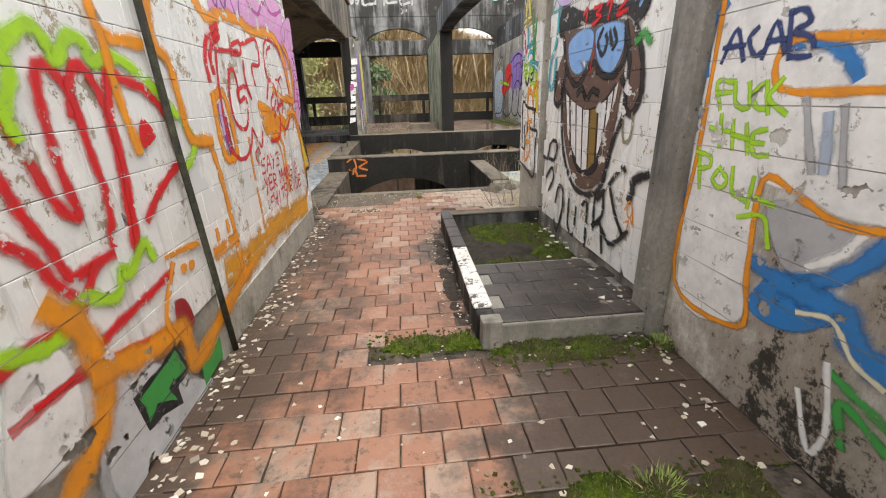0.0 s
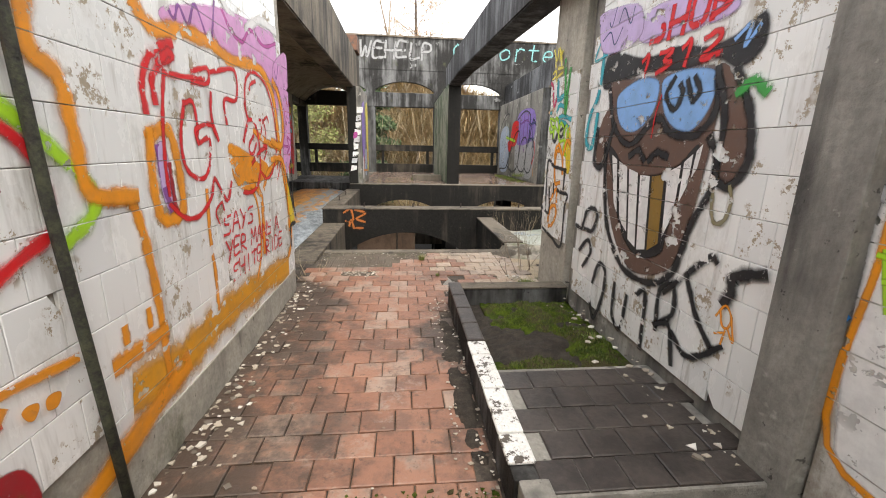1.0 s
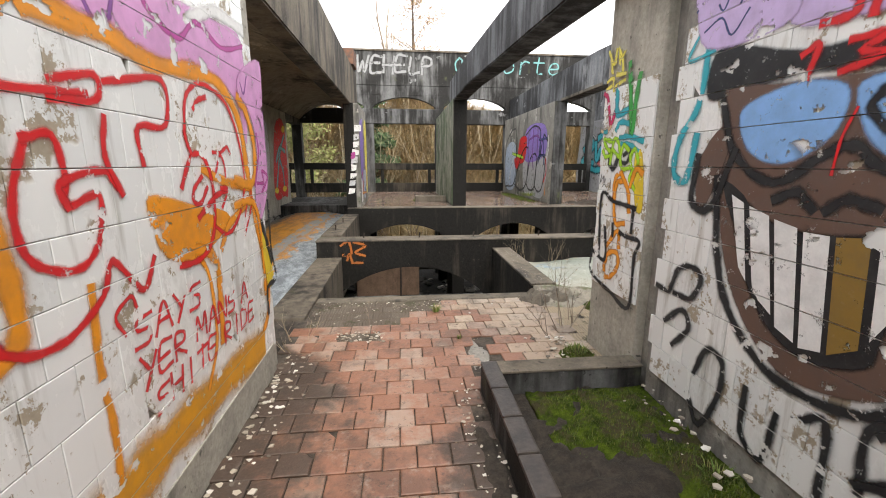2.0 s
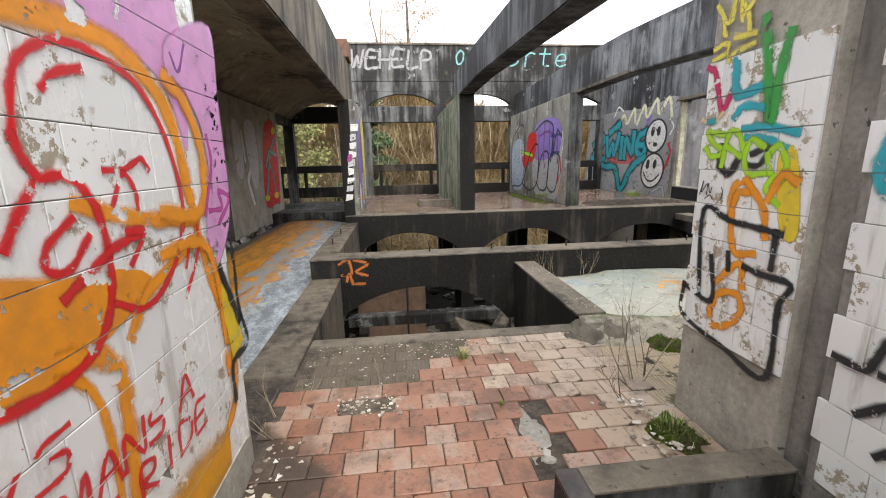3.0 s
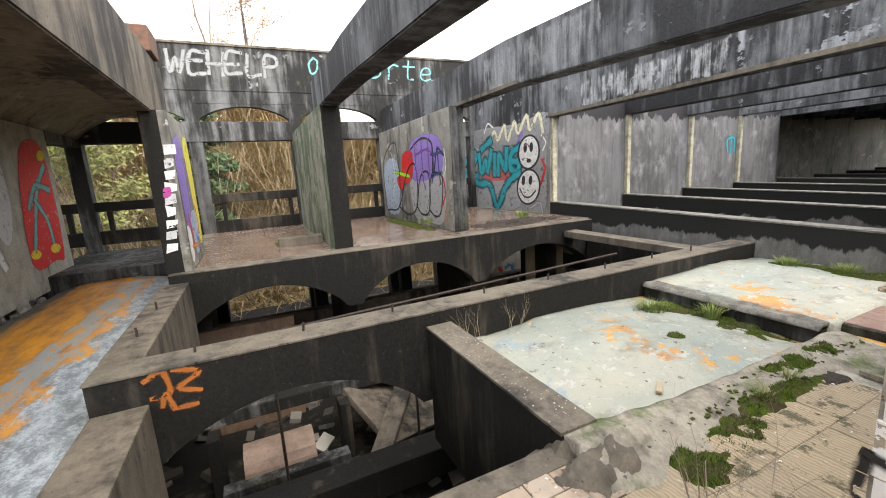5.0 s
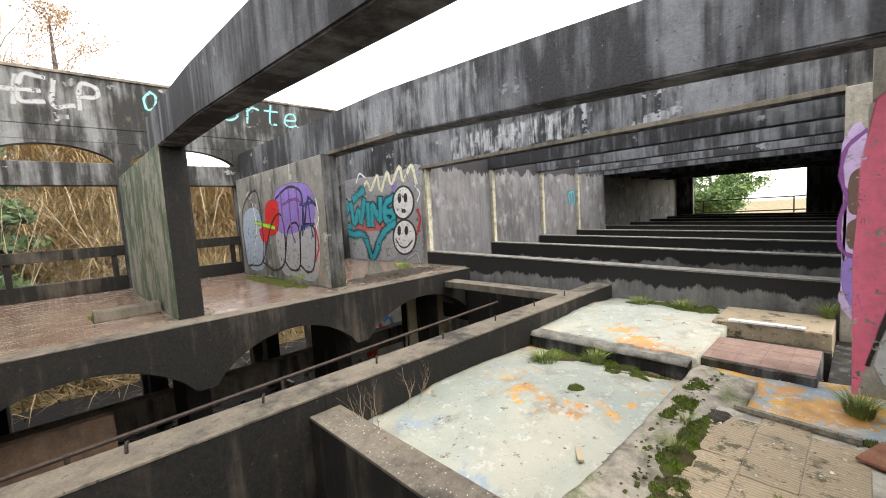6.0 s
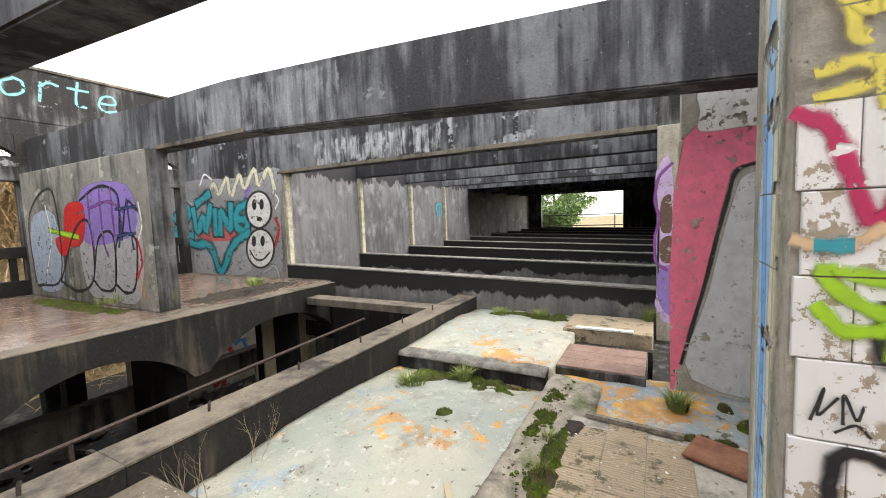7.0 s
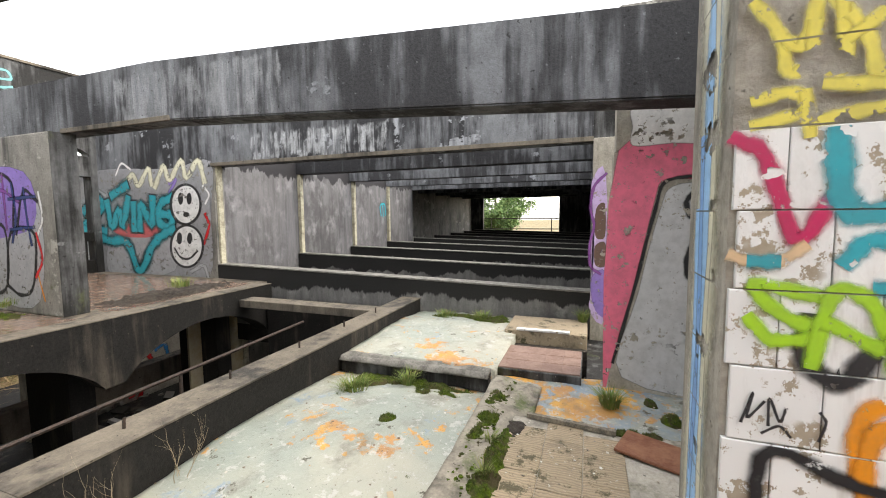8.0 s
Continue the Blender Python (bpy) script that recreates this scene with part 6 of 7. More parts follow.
g.line("red", 0.027, [(2.81, 1.45), (2.75, 1.31), (2.75, 1.19), (2.81, 1.13), (2.91, 1.11), (2.99, 1.17), (3.02, 1.3), (2.9, 1.28), (2.91, 1.36), (2.89, 1.46), (2.81, 1.45)])
g.line("red", 0.027, [(2.9, 1.28), (2.89, 1.34), (3.05, 1.37), (3.1, 1.32)])
g.line("red", 0.027, [(2.6, 1.02), (2.7, 0.95), (2.83, 0.94), (2.97, 1.01), (3.03, 1.1), (3.15, 0.97), (3.23, 1.06)])
g.line("red", 0.027, [(3.09, 1.52), (3.07, 1.41), (3.12, 1.3)])
g.line("red", 0.016, [(3.03, 0.86), (3, 0.93), (3.08, 0.97), (3.1, 0.93)])
g.line("orange", 0.05, [(3.68, 1.36), (3.85, 1.31), (4.01, 1.28), (4.22, 1.25)])
g.line("orange", 0.045, [(3.78, 0.99), (3.88, 1.08), (4.13, 1.16)])
g.line("orange", 0.06, [(3.55, 1.02), (3.66, 0.98), (3.71, 0.89), (3.7, 0.77), (3.68, 0.56)])
g.line("red", 0.024, [(3.55, 1.51), (3.58, 1.63), (3.63, 1.69), (3.72, 1.73), (3.84, 1.73), (4, 1.68), (4.11, 1.53), (4.15, 1.32), (4.09, 1.18), (3.98, 1.08), (3.85, 1.04), (3.73, 1.1)])
g.line("red", 0.03, [(3.48, 1.3), (3.56, 1.4), (3.62, 1.43), (3.68, 1.42), (3.73, 1.36), (3.75, 1.25), (3.73, 1.12), (3.66, 1.02), (3.54, 0.98), (3.4, 0.99)])
g.line("red", 0.026, [(3.55, 1.51), (3.56, 1.47), (3.58, 1.44)])
g.line("red", 0.026, [(3.65, 1.62), (3.7, 1.66), (3.77, 1.68)])
g.line("red", 0.02, [(3.79, 1.44), (3.87, 1.44), (3.95, 1.47), (3.98, 1.44)])
g.line("red", 0.018, [(3.8, 1.35), (3.86, 1.43), (3.9, 1.38), (3.9, 1.33)])
g.line("red", 0.024, [(3.65, 1.33), (3.57, 1.28), (3.56, 1.23), (3.62, 1.22), (3.69, 1.28)])
g.line("red", 0.03, [(3.59, 1.16), (3.68, 1.2), (3.78, 1.24), (3.91, 1.26), (3.84, 1.27)])
g.line("red", 0.02, [(3.91, 1.25), (3.83, 1.18)])
g.line("red", 0.018, [(4.23, 1.27), (4.21, 1.14), (4.08, 1)])
g.line("red", 0.018, [(4.17, 1.2), (4.11, 1.1)])
g.text("red", 0.016, "SAYS", 3.06, 0.79, 0.120, 0.105)
g.text("red", 0.016, "YER MANS A", 3.06, 0.65, 0.104, 0.095)
g.text("red", 0.016, "SHITE RIDE", 3.12, 0.515, 0.098, 0.095)
g.done()
g = Spray(wall_left, "x", -1.05, 1, "yellow and black painted corner over bare concrete")
g.fill("pink", [(4.2, 1.88), (4.57, 2.02), (4.57, 1.7), (4.55, 1.26), (4.4, 1.06), (4.32, 1.05), (4.27, 1.16), (4.38, 1.5), (4.27, 1.7), (4.16, 1.73)])
g.line("orange", 0.06, [(4.16, 1.73), (4.26, 1.67), (4.34, 1.51), (4.31, 1.32), (4.21, 1.27), (4.03, 1.3)])
g.line("orange", 0.05, [(3.99, 1.17), (4.16, 1.18), (4.27, 1.14), (4.32, 1.02), (4.33, 0.85), (4.32, 0.59)])
g.line("purple", 0.012, [(4.21, 1.82), (4.25, 1.77), (4.32, 1.88)])
g.line("magenta", 0.02, [(4.4, 1.56), (4.41, 1.45), (4.3, 1.26)])
g.fill("yellow", [(4.35, 0.97), (4.51, 0.64), (4.36, 0.61)])
g.line("black", 0.035, [(4.5, 1.14), (4.5, 0.98), (4.49, 0.82), (4.54, 0.62), (4.36, 0.6), (4.34, 0.44)])
g.line("black", 0.05, [(4.36, 1.02), (4.42, 0.89), (4.48, 0.76)])
g.line("magenta", 0.02, [(4.34, 1.27), (4.46, 1.27), (4.44, 1.34), (4.54, 1.3), (4.41, 1.21)])
g.done()
g = Spray(wall_left, "x", -1.05, 1, "large red strokes with lime green and orange spray paint")
g.fill("pinkred", [(0.94, 0.52), (0.94, 0.56), (1.02, 0.56), (1.2, 0.54), (1.21, 0.49), (1, 0.51)])
g.fill("grey", [(1.06, 0.09), (1.17, 0.34), (1.34, 0.29), (1.35, 0.15), (1.57, -0.08), (1.24, -0.12)])
g.fill("white", [(1, 0.72), (1.1, 0.68), (1.15, 0.61), (1.15, 0.46), (1.1, 0.34), (1.03, 0.31), (0.92, 0.33), (0.85, 0.4)])
g.fill("palegrey", [(1.22, 0.41), (1.46, 0.36), (1.72, 0.07), (1.81, -0.05), (1.25, -0.07), (1.1, 0.1)])
g.line("pinkred", 0.035, [(0.94, 0.52), (1.03, 0.52), (1.16, 0.52)])
g.fill("black", [(1.31, 0.29), (1.33, 0.3), (1.58, 0.32), (1.61, 0.31), (1.66, 0.19), (1.66, 0.17), (1.55, 0.15), (1.54, 0.15), (1.55, 0.08), (1.55, 0.07), (1.48, 0.1), (1.46, 0.11), (1.34, 0.13), (1.33, 0.15)])
g.fill("green", [(1.34, 0.27), (1.35, 0.28), (1.57, 0.3), (1.6, 0.3), (1.63, 0.2), (1.62, 0.19), (1.51, 0.19), (1.5, 0.19), (1.52, 0.12), (1.51, 0.12), (1.45, 0.18), (1.43, 0.19), (1.35, 0.16), (1.35, 0.17)])
g.fill("green", [(1.75, 0.13), (1.76, 0.14), (1.94, 0.14), (1.96, 0.13), (1.95, 0.04), (1.93, 0.03), (1.75, 0.01), (1.74, 0.02)])
g.line("red", 0.042, [(1.21, 1.3), (1.23, 1.24), (1.26, 1.13), (1.3, 1), (1.36, 0.96), (1.35, 1.1), (1.36, 1.26), (1.38, 1.36), (1.41, 1.39), (1.45, 1.37), (1.49, 1.29), (1.49, 1.15), (1.5, 0.98), (1.46, 0.84)])
g.line("red", 0.042, [(1.47, 1.26), (1.5, 1.35), (1.55, 1.4), (1.59, 1.37), (1.62, 1.29), (1.62, 1.14), (1.59, 0.96), (1.56, 0.8)])
g.line("red", 0.042, [(1.66, 1.34), (1.69, 1.39), (1.77, 1.36), (1.88, 1.33), (1.99, 1.23), (2.01, 1.12)])
g.line("red", 0.042, [(1.69, 1.37), (1.64, 1.25), (1.63, 1.08), (1.59, 0.85), (1.57, 0.77)])
g.line("red", 0.042, [(1.98, 1.02), (1.8, 0.94), (1.68, 0.86)])
g.line("red", 0.042, [(1.15, 1.12), (1.16, 1.09), (1.18, 1), (1.22, 0.9), (1.25, 0.8), (1.34, 0.8), (1.43, 0.8)])
g.line("red", 0.042, [(1.09, 0.97), (1.16, 0.89), (1.19, 0.81), (1.23, 0.75)])
g.line("red", 0.042, [(0.94, 0.67), (1.08, 0.68), (1.22, 0.68), (1.34, 0.78)])
g.fill("red", [(1.81, 1.23), (1.88, 1.15), (1.76, 1.12)])
g.fill("darkred", [(1.68, 0.48), (1.77, 0.46), (1.79, 0.33), (1.66, 0.32)])
g.line("red", 0.04, [(1.24, 0.55), (1.34, 0.57), (1.55, 0.59), (1.72, 0.61)])
g.line("red", 0.025, [(1.01, 0.53), (1.21, 0.51), (1.36, 0.47), (1.62, 0.4)])
g.line("lime", 0.05, [(1.25, 1.21), (1.24, 1.26), (1.3, 1.36), (1.3, 1.42), (1.41, 1.49), (1.46, 1.44), (1.47, 1.4), (1.55, 1.48), (1.62, 1.46), (1.62, 1.41), (1.73, 1.44), (1.87, 1.39), (2.02, 1.28), (2.17, 1.13), (2.15, 1.05), (2.04, 0.99)])
g.line("lime", 0.05, [(0.96, 0.71), (1.07, 0.66), (1.16, 0.66), (1.26, 0.72), (1.39, 0.66), (1.47, 0.74), (1.48, 0.7), (1.61, 0.78), (1.64, 0.72)])
g.line("orange", 0.05, [(1.69, 1.63), (1.72, 1.51), (1.93, 1.5)])
g.line("orange", 0.05, [(1.71, 1.49), (1.71, 1.32), (1.74, 1.12)])
g.line("orange", 0.06, [(2.06, 1.69), (2.04, 1.51), (2.12, 1.45), (2.14, 1.28), (2.16, 1.12), (2.36, 1.09)])
g.line("orange", 0.1, [(1.16, 0.73), (1.22, 0.63), (1.21, 0.4), (1.11, 0.29), (0.96, 0.22)])
g.line("orange", 0.1, [(1.24, 0.47), (1.46, 0.4), (1.69, 0.35), (1.72, 0.16), (1.99, 0.21), (2.52, 0.31)])
g.line("orange", 0.03, [(1.72, 0.68), (1.98, 0.65)])
g.line("orange", 0.035, [(1.74, 0.63), (1.61, 0.46), (1.63, 0.34)])
g.fill("orange", [(1.84, 0.58), (1.82, 0.56), (1.8, 0.57), (1.79, 0.6), (1.81, 0.61), (1.84, 0.6)])
g.fill("orange", [(1.91, 0.57), (1.89, 0.55), (1.86, 0.56), (1.86, 0.59), (1.88, 0.6), (1.91, 0.59)])
g.done()
g = Spray(wall_right, "x", 1.3, -1, "white painted panel with orange borders and blue and green lettering")
g.fill("white", [(1.82, 1.68), (1.79, 0.36), (1.39, 0.34), (1.39, 0.61), (1.44, 0.94), (1.52, 1.61)])
g.fill("white", [(1.64, 1.64), (1.51, 1.08), (1.44, 0.93), (1.27, 0.91), (1.14, 0.87), (1, 0.88), (0.92, 0.92), (1.11, 1.51)])
g.fill("grey", [(1.4, 0.85), (1.27, 0.91), (1.12, 0.86), (1, 0.87), (0.95, 0.86), (1.05, 0.71), (1.17, 0.65), (1.28, 0.66)])
g.fill("blue", [(1.37, 0.5), (1.27, 0.64), (1.07, 0.65), (1.04, 0.56), (1.16, 0.44), (1.33, 0.42)])
g.line("blue", 0.06, [(1.37, 0.63), (1.29, 0.61), (1.13, 0.66), (1.02, 0.77), (0.97, 0.88)])
g.line("blue", 0.1, [(1.21, 0.6), (1.13, 0.6), (1.03, 0.59), (0.96, 0.51), (0.84, 0.48)])
g.line("blue", 0.05, [(1.46, 1.4), (1.35, 1.4), (1.25, 1.35), (1.21, 1.3)])
g.line("blue", 0.04, [(1.84, 1.33), (1.87, 1.49), (1.8, 1.58)])
g.line("white", 0.035, [(1.17, 0.7), (1.09, 0.77), (1.05, 0.85)])
g.line("orange", 0.028, [(1.81, 1.66), (1.8, 1.05), (1.8, 0.36), (1.38, 0.34), (1.4, 0.58), (1.43, 0.94), (1.27, 0.91), (1.12, 0.86), (0.96, 0.88)])
g.line("orange", 0.03, [(1.1, 1.39), (1.16, 1.39), (1.46, 1.41), (1.45, 1.26), (1.12, 1.25), (1.05, 1.25)])
g.line("navy", 0.022, [(1.76, 1.37), (1.71, 1.48), (1.65, 1.37)])
g.line("navy", 0.022, [(1.76, 1.42), (1.66, 1.42)])
g.line("navy", 0.022, [(1.61, 1.47), (1.64, 1.44), (1.6, 1.38), (1.56, 1.39)])
g.line("navy", 0.022, [(1.56, 1.37), (1.53, 1.48), (1.47, 1.38)])
g.line("navy", 0.022, [(1.55, 1.42), (1.48, 1.42)])
g.line("navy", 0.022, [(1.45, 1.36), (1.48, 1.5)])
g.line("navy", 0.022, [(1.48, 1.5), (1.43, 1.5), (1.4, 1.46), (1.45, 1.44), (1.38, 1.41), (1.37, 1.36), (1.44, 1.36)])
g.line("lime", 0.022, [(1.72, 1.19), (1.76, 1.29), (1.67, 1.29)])
g.line("lime", 0.022, [(1.75, 1.25), (1.68, 1.25)])
g.line("lime", 0.022, [(1.66, 1.28), (1.64, 1.21), (1.59, 1.19), (1.57, 1.21), (1.59, 1.28)])
g.line("lime", 0.022, [(1.52, 1.28), (1.56, 1.25), (1.54, 1.2), (1.49, 1.19)])
g.line("lime", 0.022, [(1.51, 1.28), (1.48, 1.18)])
g.line("lime", 0.022, [(1.45, 1.29), (1.49, 1.23), (1.41, 1.18)])
g.line("lime", 0.022, [(1.75, 1.11), (1.64, 1.1)])
g.line("lime", 0.022, [(1.7, 1.16), (1.68, 1.04)])
g.line("lime", 0.022, [(1.63, 1.14), (1.61, 1.04)])
g.line("lime", 0.022, [(1.56, 1.13), (1.53, 1.03)])
g.line("lime", 0.022, [(1.62, 1.09), (1.54, 1.08)])
g.line("lime", 0.022, [(1.47, 1.12), (1.52, 1.1), (1.5, 1.03), (1.44, 1.03)])
g.line("lime", 0.022, [(1.51, 1.07), (1.47, 1.07)])
g.line("lime", 0.022, [(1.79, 1.01), (1.75, 0.85)])
g.line("lime", 0.022, [(1.8, 1), (1.72, 0.99), (1.71, 0.95), (1.77, 0.93)])
g.line("lime", 0.022, [(1.65, 0.95), (1.68, 0.9), (1.63, 0.87), (1.6, 0.91), (1.65, 0.95)])
g.line("lime", 0.022, [(1.58, 0.96), (1.56, 0.87), (1.49, 0.85)])
g.line("lime", 0.022, [(1.47, 0.94), (1.47, 0.83)])
g.line("lime", 0.022, [(1.5, 0.78), (1.39, 0.81), (1.34, 0.71)])
g.line("lime", 0.022, [(1.44, 0.87), (1.36, 0.86)])
g.line("blue", 0.018, [(1.99, 0.55), (1.92, 0.67), (1.84, 0.79)])
g.line("blue", 0.018, [(1.99, 0.66), (1.85, 0.63), (1.92, 0.51)])
g.line("blue", 0.018, [(2.02, 0.56), (1.85, 0.57)])
g.line("grey", 0.03, [(1.34, 1.22), (1.26, 1.01)])
g.line("grey", 0.025, [(1.21, 1.2), (1.15, 0.98)])
g.line("paleblue", 0.04, [(1.25, 1.17), (1.22, 1.02)])
g.line("cream", 0.02, [(1.16, 0.53), (1.05, 0.56), (0.96, 0.47), (0.87, 0.44)])
g.line("green", 0.035, [(0.99, 0.39), (0.89, 0.36), (0.78, 0.32)])
g.line("green", 0.035, [(0.91, 0.19), (0.95, 0.32), (0.81, 0.27)])
g.line("white", 0.025, [(1.08, 0.26), (0.99, 0.08), (0.96, 0.2), (1.02, 0.41)])
g.line("grey", 0.05, [(2.07, 1.61), (1.91, 1.36), (1.97, 1.24), (1.83, 1.17)])
g.done()
g = Spray(wall_right, "x", 1.3, -1, "large painting of brown, blue and black shapes with white bars on tiles")
g.fill("black", [(3.64, 1.68), (3.65, 1.87), (3.53, 1.92), (3.17, 1.81), (2.88, 1.81), (2.66, 1.76), (2.51, 1.77), (2.37, 1.82), (2.34, 1.68), (2.46, 1.61), (2.6, 1.67), (2.8, 1.66), (3.14, 1.7), (3.39, 1.69)])
g.fill("brown", [(3.53, 1.66), (3.46, 1.72), (2.94, 1.69), (2.6, 1.67), (2.53, 1.53), (2.53, 1.34), (2.56, 1.08), (2.59, 0.91), (2.65, 0.72), (2.81, 0.61), (3.07, 0.58), (3.32, 0.79), (3.48, 1.16)])
g.fill("brown", [(2.58, 1.64), (2.48, 1.61), (2.37, 1.45), (2.33, 1.31), (2.35, 1.21), (2.41, 1.14), (2.49, 1.16), (2.5, 1.34)])
g.fill("brown", [(3.65, 1.42), (3.46, 1.6), (3.46, 1.44), (3.55, 1.2), (3.63, 1.19)])
g.fill("black", [(3.46, 1.32), (3.19, 1.18), (2.93, 1.17), (2.73, 1.24), (2.62, 1.32), (2.62, 1.21), (2.7, 1.05), (2.74, 0.87), (2.77, 0.74), (2.97, 0.67), (3.15, 0.74), (3.3, 0.92), (3.39, 1.13)])
g.fill("sky", [(3.43, 1.63), (3.40, 1.48), (3.30, 1.40), (3.18, 1.385), (3.06, 1.44), (2.99, 1.53), (3.0, 1.66), (3.2, 1.70)])
g.fill("sky", [(2.97, 1.66), (2.95, 1.52), (2.87, 1.42), (2.74, 1.365), (2.64, 1.40), (2.57, 1.50), (2.57, 1.63), (2.75, 1.68)])
g.fill("white", [(3.41, 1.26), (3.34, 1.23), (3.27, 0.90), (3.32, 0.95)], True)
g.fill("white", [(3.31, 1.22), (3.21, 1.19), (3.13, 0.80), (3.23, 0.86)], True)
g.fill("white", [(3.185, 1.18), (3.085, 1.16), (3.02, 0.73), (3.105, 0.76)], True)
g.fill("white", [(3.06, 1.15), (2.965, 1.15), (2.92, 0.74), (3.0, 0.72)], True)
g.fill("ochre", [(2.945, 1.15), (2.84, 1.165), (2.81, 0.80), (2.90, 0.74)], True)
g.fill("white", [(2.815, 1.18), (2.72, 1.22), (2.72, 0.98), (2.785, 0.84)], True)
g.fill("white", [(2.70, 1.235), (2.645, 1.275), (2.65, 1.13), (2.70, 1.03)], True)
g.fill("white", [(2.628, 1.285), (2.59, 1.32), (2.60, 1.22), (2.635, 1.16)], True)
g.line("black", 0.046, [(3.51, 1.32), (3.45, 0.99), (3.34, 0.75), (3.11, 0.57), (2.83, 0.57), (2.67, 0.67), (2.62, 0.81), (2.58, 0.96), (2.5, 1.11), (2.49, 1.25), (2.55, 1.34)])
g.line("black", 0.046, [(3.53, 1.66), (3.43, 1.44), (3.22, 1.32), (3.03, 1.43), (2.94, 1.45), (2.85, 1.38), (2.66, 1.36), (2.55, 1.46), (2.57, 1.63)])
g.line("black", 0.046, [(2.47, 1.16), (2.4, 1.14), (2.33, 1.23), (2.33, 1.33), (2.37, 1.46), (2.46, 1.61)])
g.line("black", 0.046, [(2.56, 1.6), (2.49, 1.43), (2.49, 1.17)])
g.line("black", 0.046, [(3.65, 1.42), (3.66, 1.21), (3.53, 1.19), (3.43, 1.44)])
g.line("black", 0.046, [(3.19, 1.26), (3.11, 1.29), (3.05, 1.24)])
g.line("black", 0.046, [(2.99, 1.24), (2.93, 1.28), (2.85, 1.26)])
g.line("black", 0.036, [(2.87, 1.64), (2.92, 1.57), (2.84, 1.49), (2.79, 1.56), (2.81, 1.6)])
g.line("black", 0.036, [(2.76, 1.61), (2.71, 1.52), (2.67, 1.56), (2.71, 1.62)])
g.line("olive", 0.022, [(2.48, 1.11), (2.47, 1.03), (2.44, 0.98), (2.39, 1), (2.37, 1.08), (2.39, 1.14)])
g.text("red", 0.030, "1312", 3.22, 1.70, -0.16, 0.10)
g.fill("lilac", [(3.26, 2.0), (3.1, 2.06), (2.62, 1.98), (2.5, 1.88), (2.62, 1.83), (3.2, 1.87)])
g.text("red", 0.034, "SHUB", 3.13, 1.86, -0.15, 0.13)
g.line("sky", 0.02, [(2.50, 1.74), (2.43, 1.78), (2.45, 1.70), (2.39, 1.76)])
g.line("red", 0.012, [(2.96, 1.57), (2.99, 1.48), (3, 1.36)])
g.line("teal", 0.045, [(3.67, 1.93), (3.69, 1.68), (3.8, 1.52), (3.82, 1.35), (3.72, 1.31), (3.68, 1.52)])
g.line("teal", 0.02, [(3.63, 1.91), (3.8, 1.9), (3.74, 2.01)])
g.line("purple", 0.012, [(3.76, 2.11), (3.69, 2.18), (3.61, 2.07), (3.56, 2.17)])
g.line("purple", 0.012, [(3.71, 2.01), (3.61, 2.04), (3.54, 1.95), (3.46, 2.03)])
g.line("purple", 0.012, [(3.51, 2.07), (3.46, 2.14), (3.37, 2.03), (3.34, 2.11)])
g.line("purple", 0.012, [(3.44, 1.96), (3.36, 2), (3.3, 1.93), (3.27, 2.03)])
g.fill("lilac", [(3.79, 2.12), (3.75, 2.2), (3.31, 2.13), (3.21, 1.96), (3.34, 1.89), (3.69, 1.92)])
g.line("navy", 0.01, [(3.78, 2.12), (3.69, 2.18), (3.61, 2.07), (3.56, 2.17)])
g.line("navy", 0.01, [(3.71, 2.01), (3.61, 2.04), (3.54, 1.95), (3.46, 2.03)])
g.line("navy", 0.01, [(3.51, 2.07), (3.46, 2.14), (3.37, 2.03), (3.34, 2.11)])
g.line("green", 0.05, [(2.43, 1.53), (2.37, 1.56), (2.31, 1.52)])
g.line("black", 0.036, [(3.84, 0.71), (3.74, 0.71), (3.69, 0.84), (3.59, 0.88), (3.52, 0.84), (3.57, 0.72), (3.69, 0.71)])
g.line("black", 0.036, [(3.74, 0.54), (3.62, 0.64), (3.56, 0.56), (3.66, 0.43)])
g.line("black", 0.036, [(3.48, 0.36), (3.42, 0.51), (3.32, 0.49), (3.32, 0.31), (3.41, 0.11), (3.5, 0.22)])
g.line("black", 0.036, [(3.18, 0.44), (3.17, 0.24), (3.06, 0.19), (3.03, 0.41)])
g.line("black", 0.036, [(2.95, 0.45), (2.85, 0.5), (2.83, 0.18)])
g.line("black", 0.036, [(2.72, 0.35), (2.73, 0.56), (2.63, 0.62), (2.61, 0.47), (2.74, 0.36), (2.62, 0.41), (2.56, 0.23)])
g.line("black", 0.036, [(2.69, 0.57), (2.53, 0.73), (2.42, 0.83), (2.39, 0.82)])
g.line("black", 0.036, [(2.55, 0.7), (2.45, 0.54), (2.33, 0.43)])
g.line("black", 0.036, [(2.58, 0.38), (2.49, 0.32), (2.4, 0.35), (2.28, 0.46)])
g.line("black", 0.06, [(2.3, 0.67), (2.28, 0.71), (2.28, 0.78), (2.16, 0.83)])
g.line("orange", 0.012, [(2.33, 0.59), (2.29, 0.65), (2.25, 0.61), (2.26, 0.56), (2.29, 0.56), (2.31, 0.61)])
g.line("orange", 0.012, [(2.27, 0.54), (2.28, 0.48)])
g.line("orange", 0.012, [(2.26, 0.56), (2.22, 0.51), (2.25, 0.61)])
g.line("orange", 0.012, [(2.32, 0.51), (2.28, 0.53)])
g.done()
g = Spray(wall_end, "x", 1.28, -1, "overlapping lime, teal, orange and black tags on chipped white tiles")
g.fill("yellow", [(4.19, 1.43), (4.1, 1.46), (4.04, 1.13), (4.13, 1.12)])
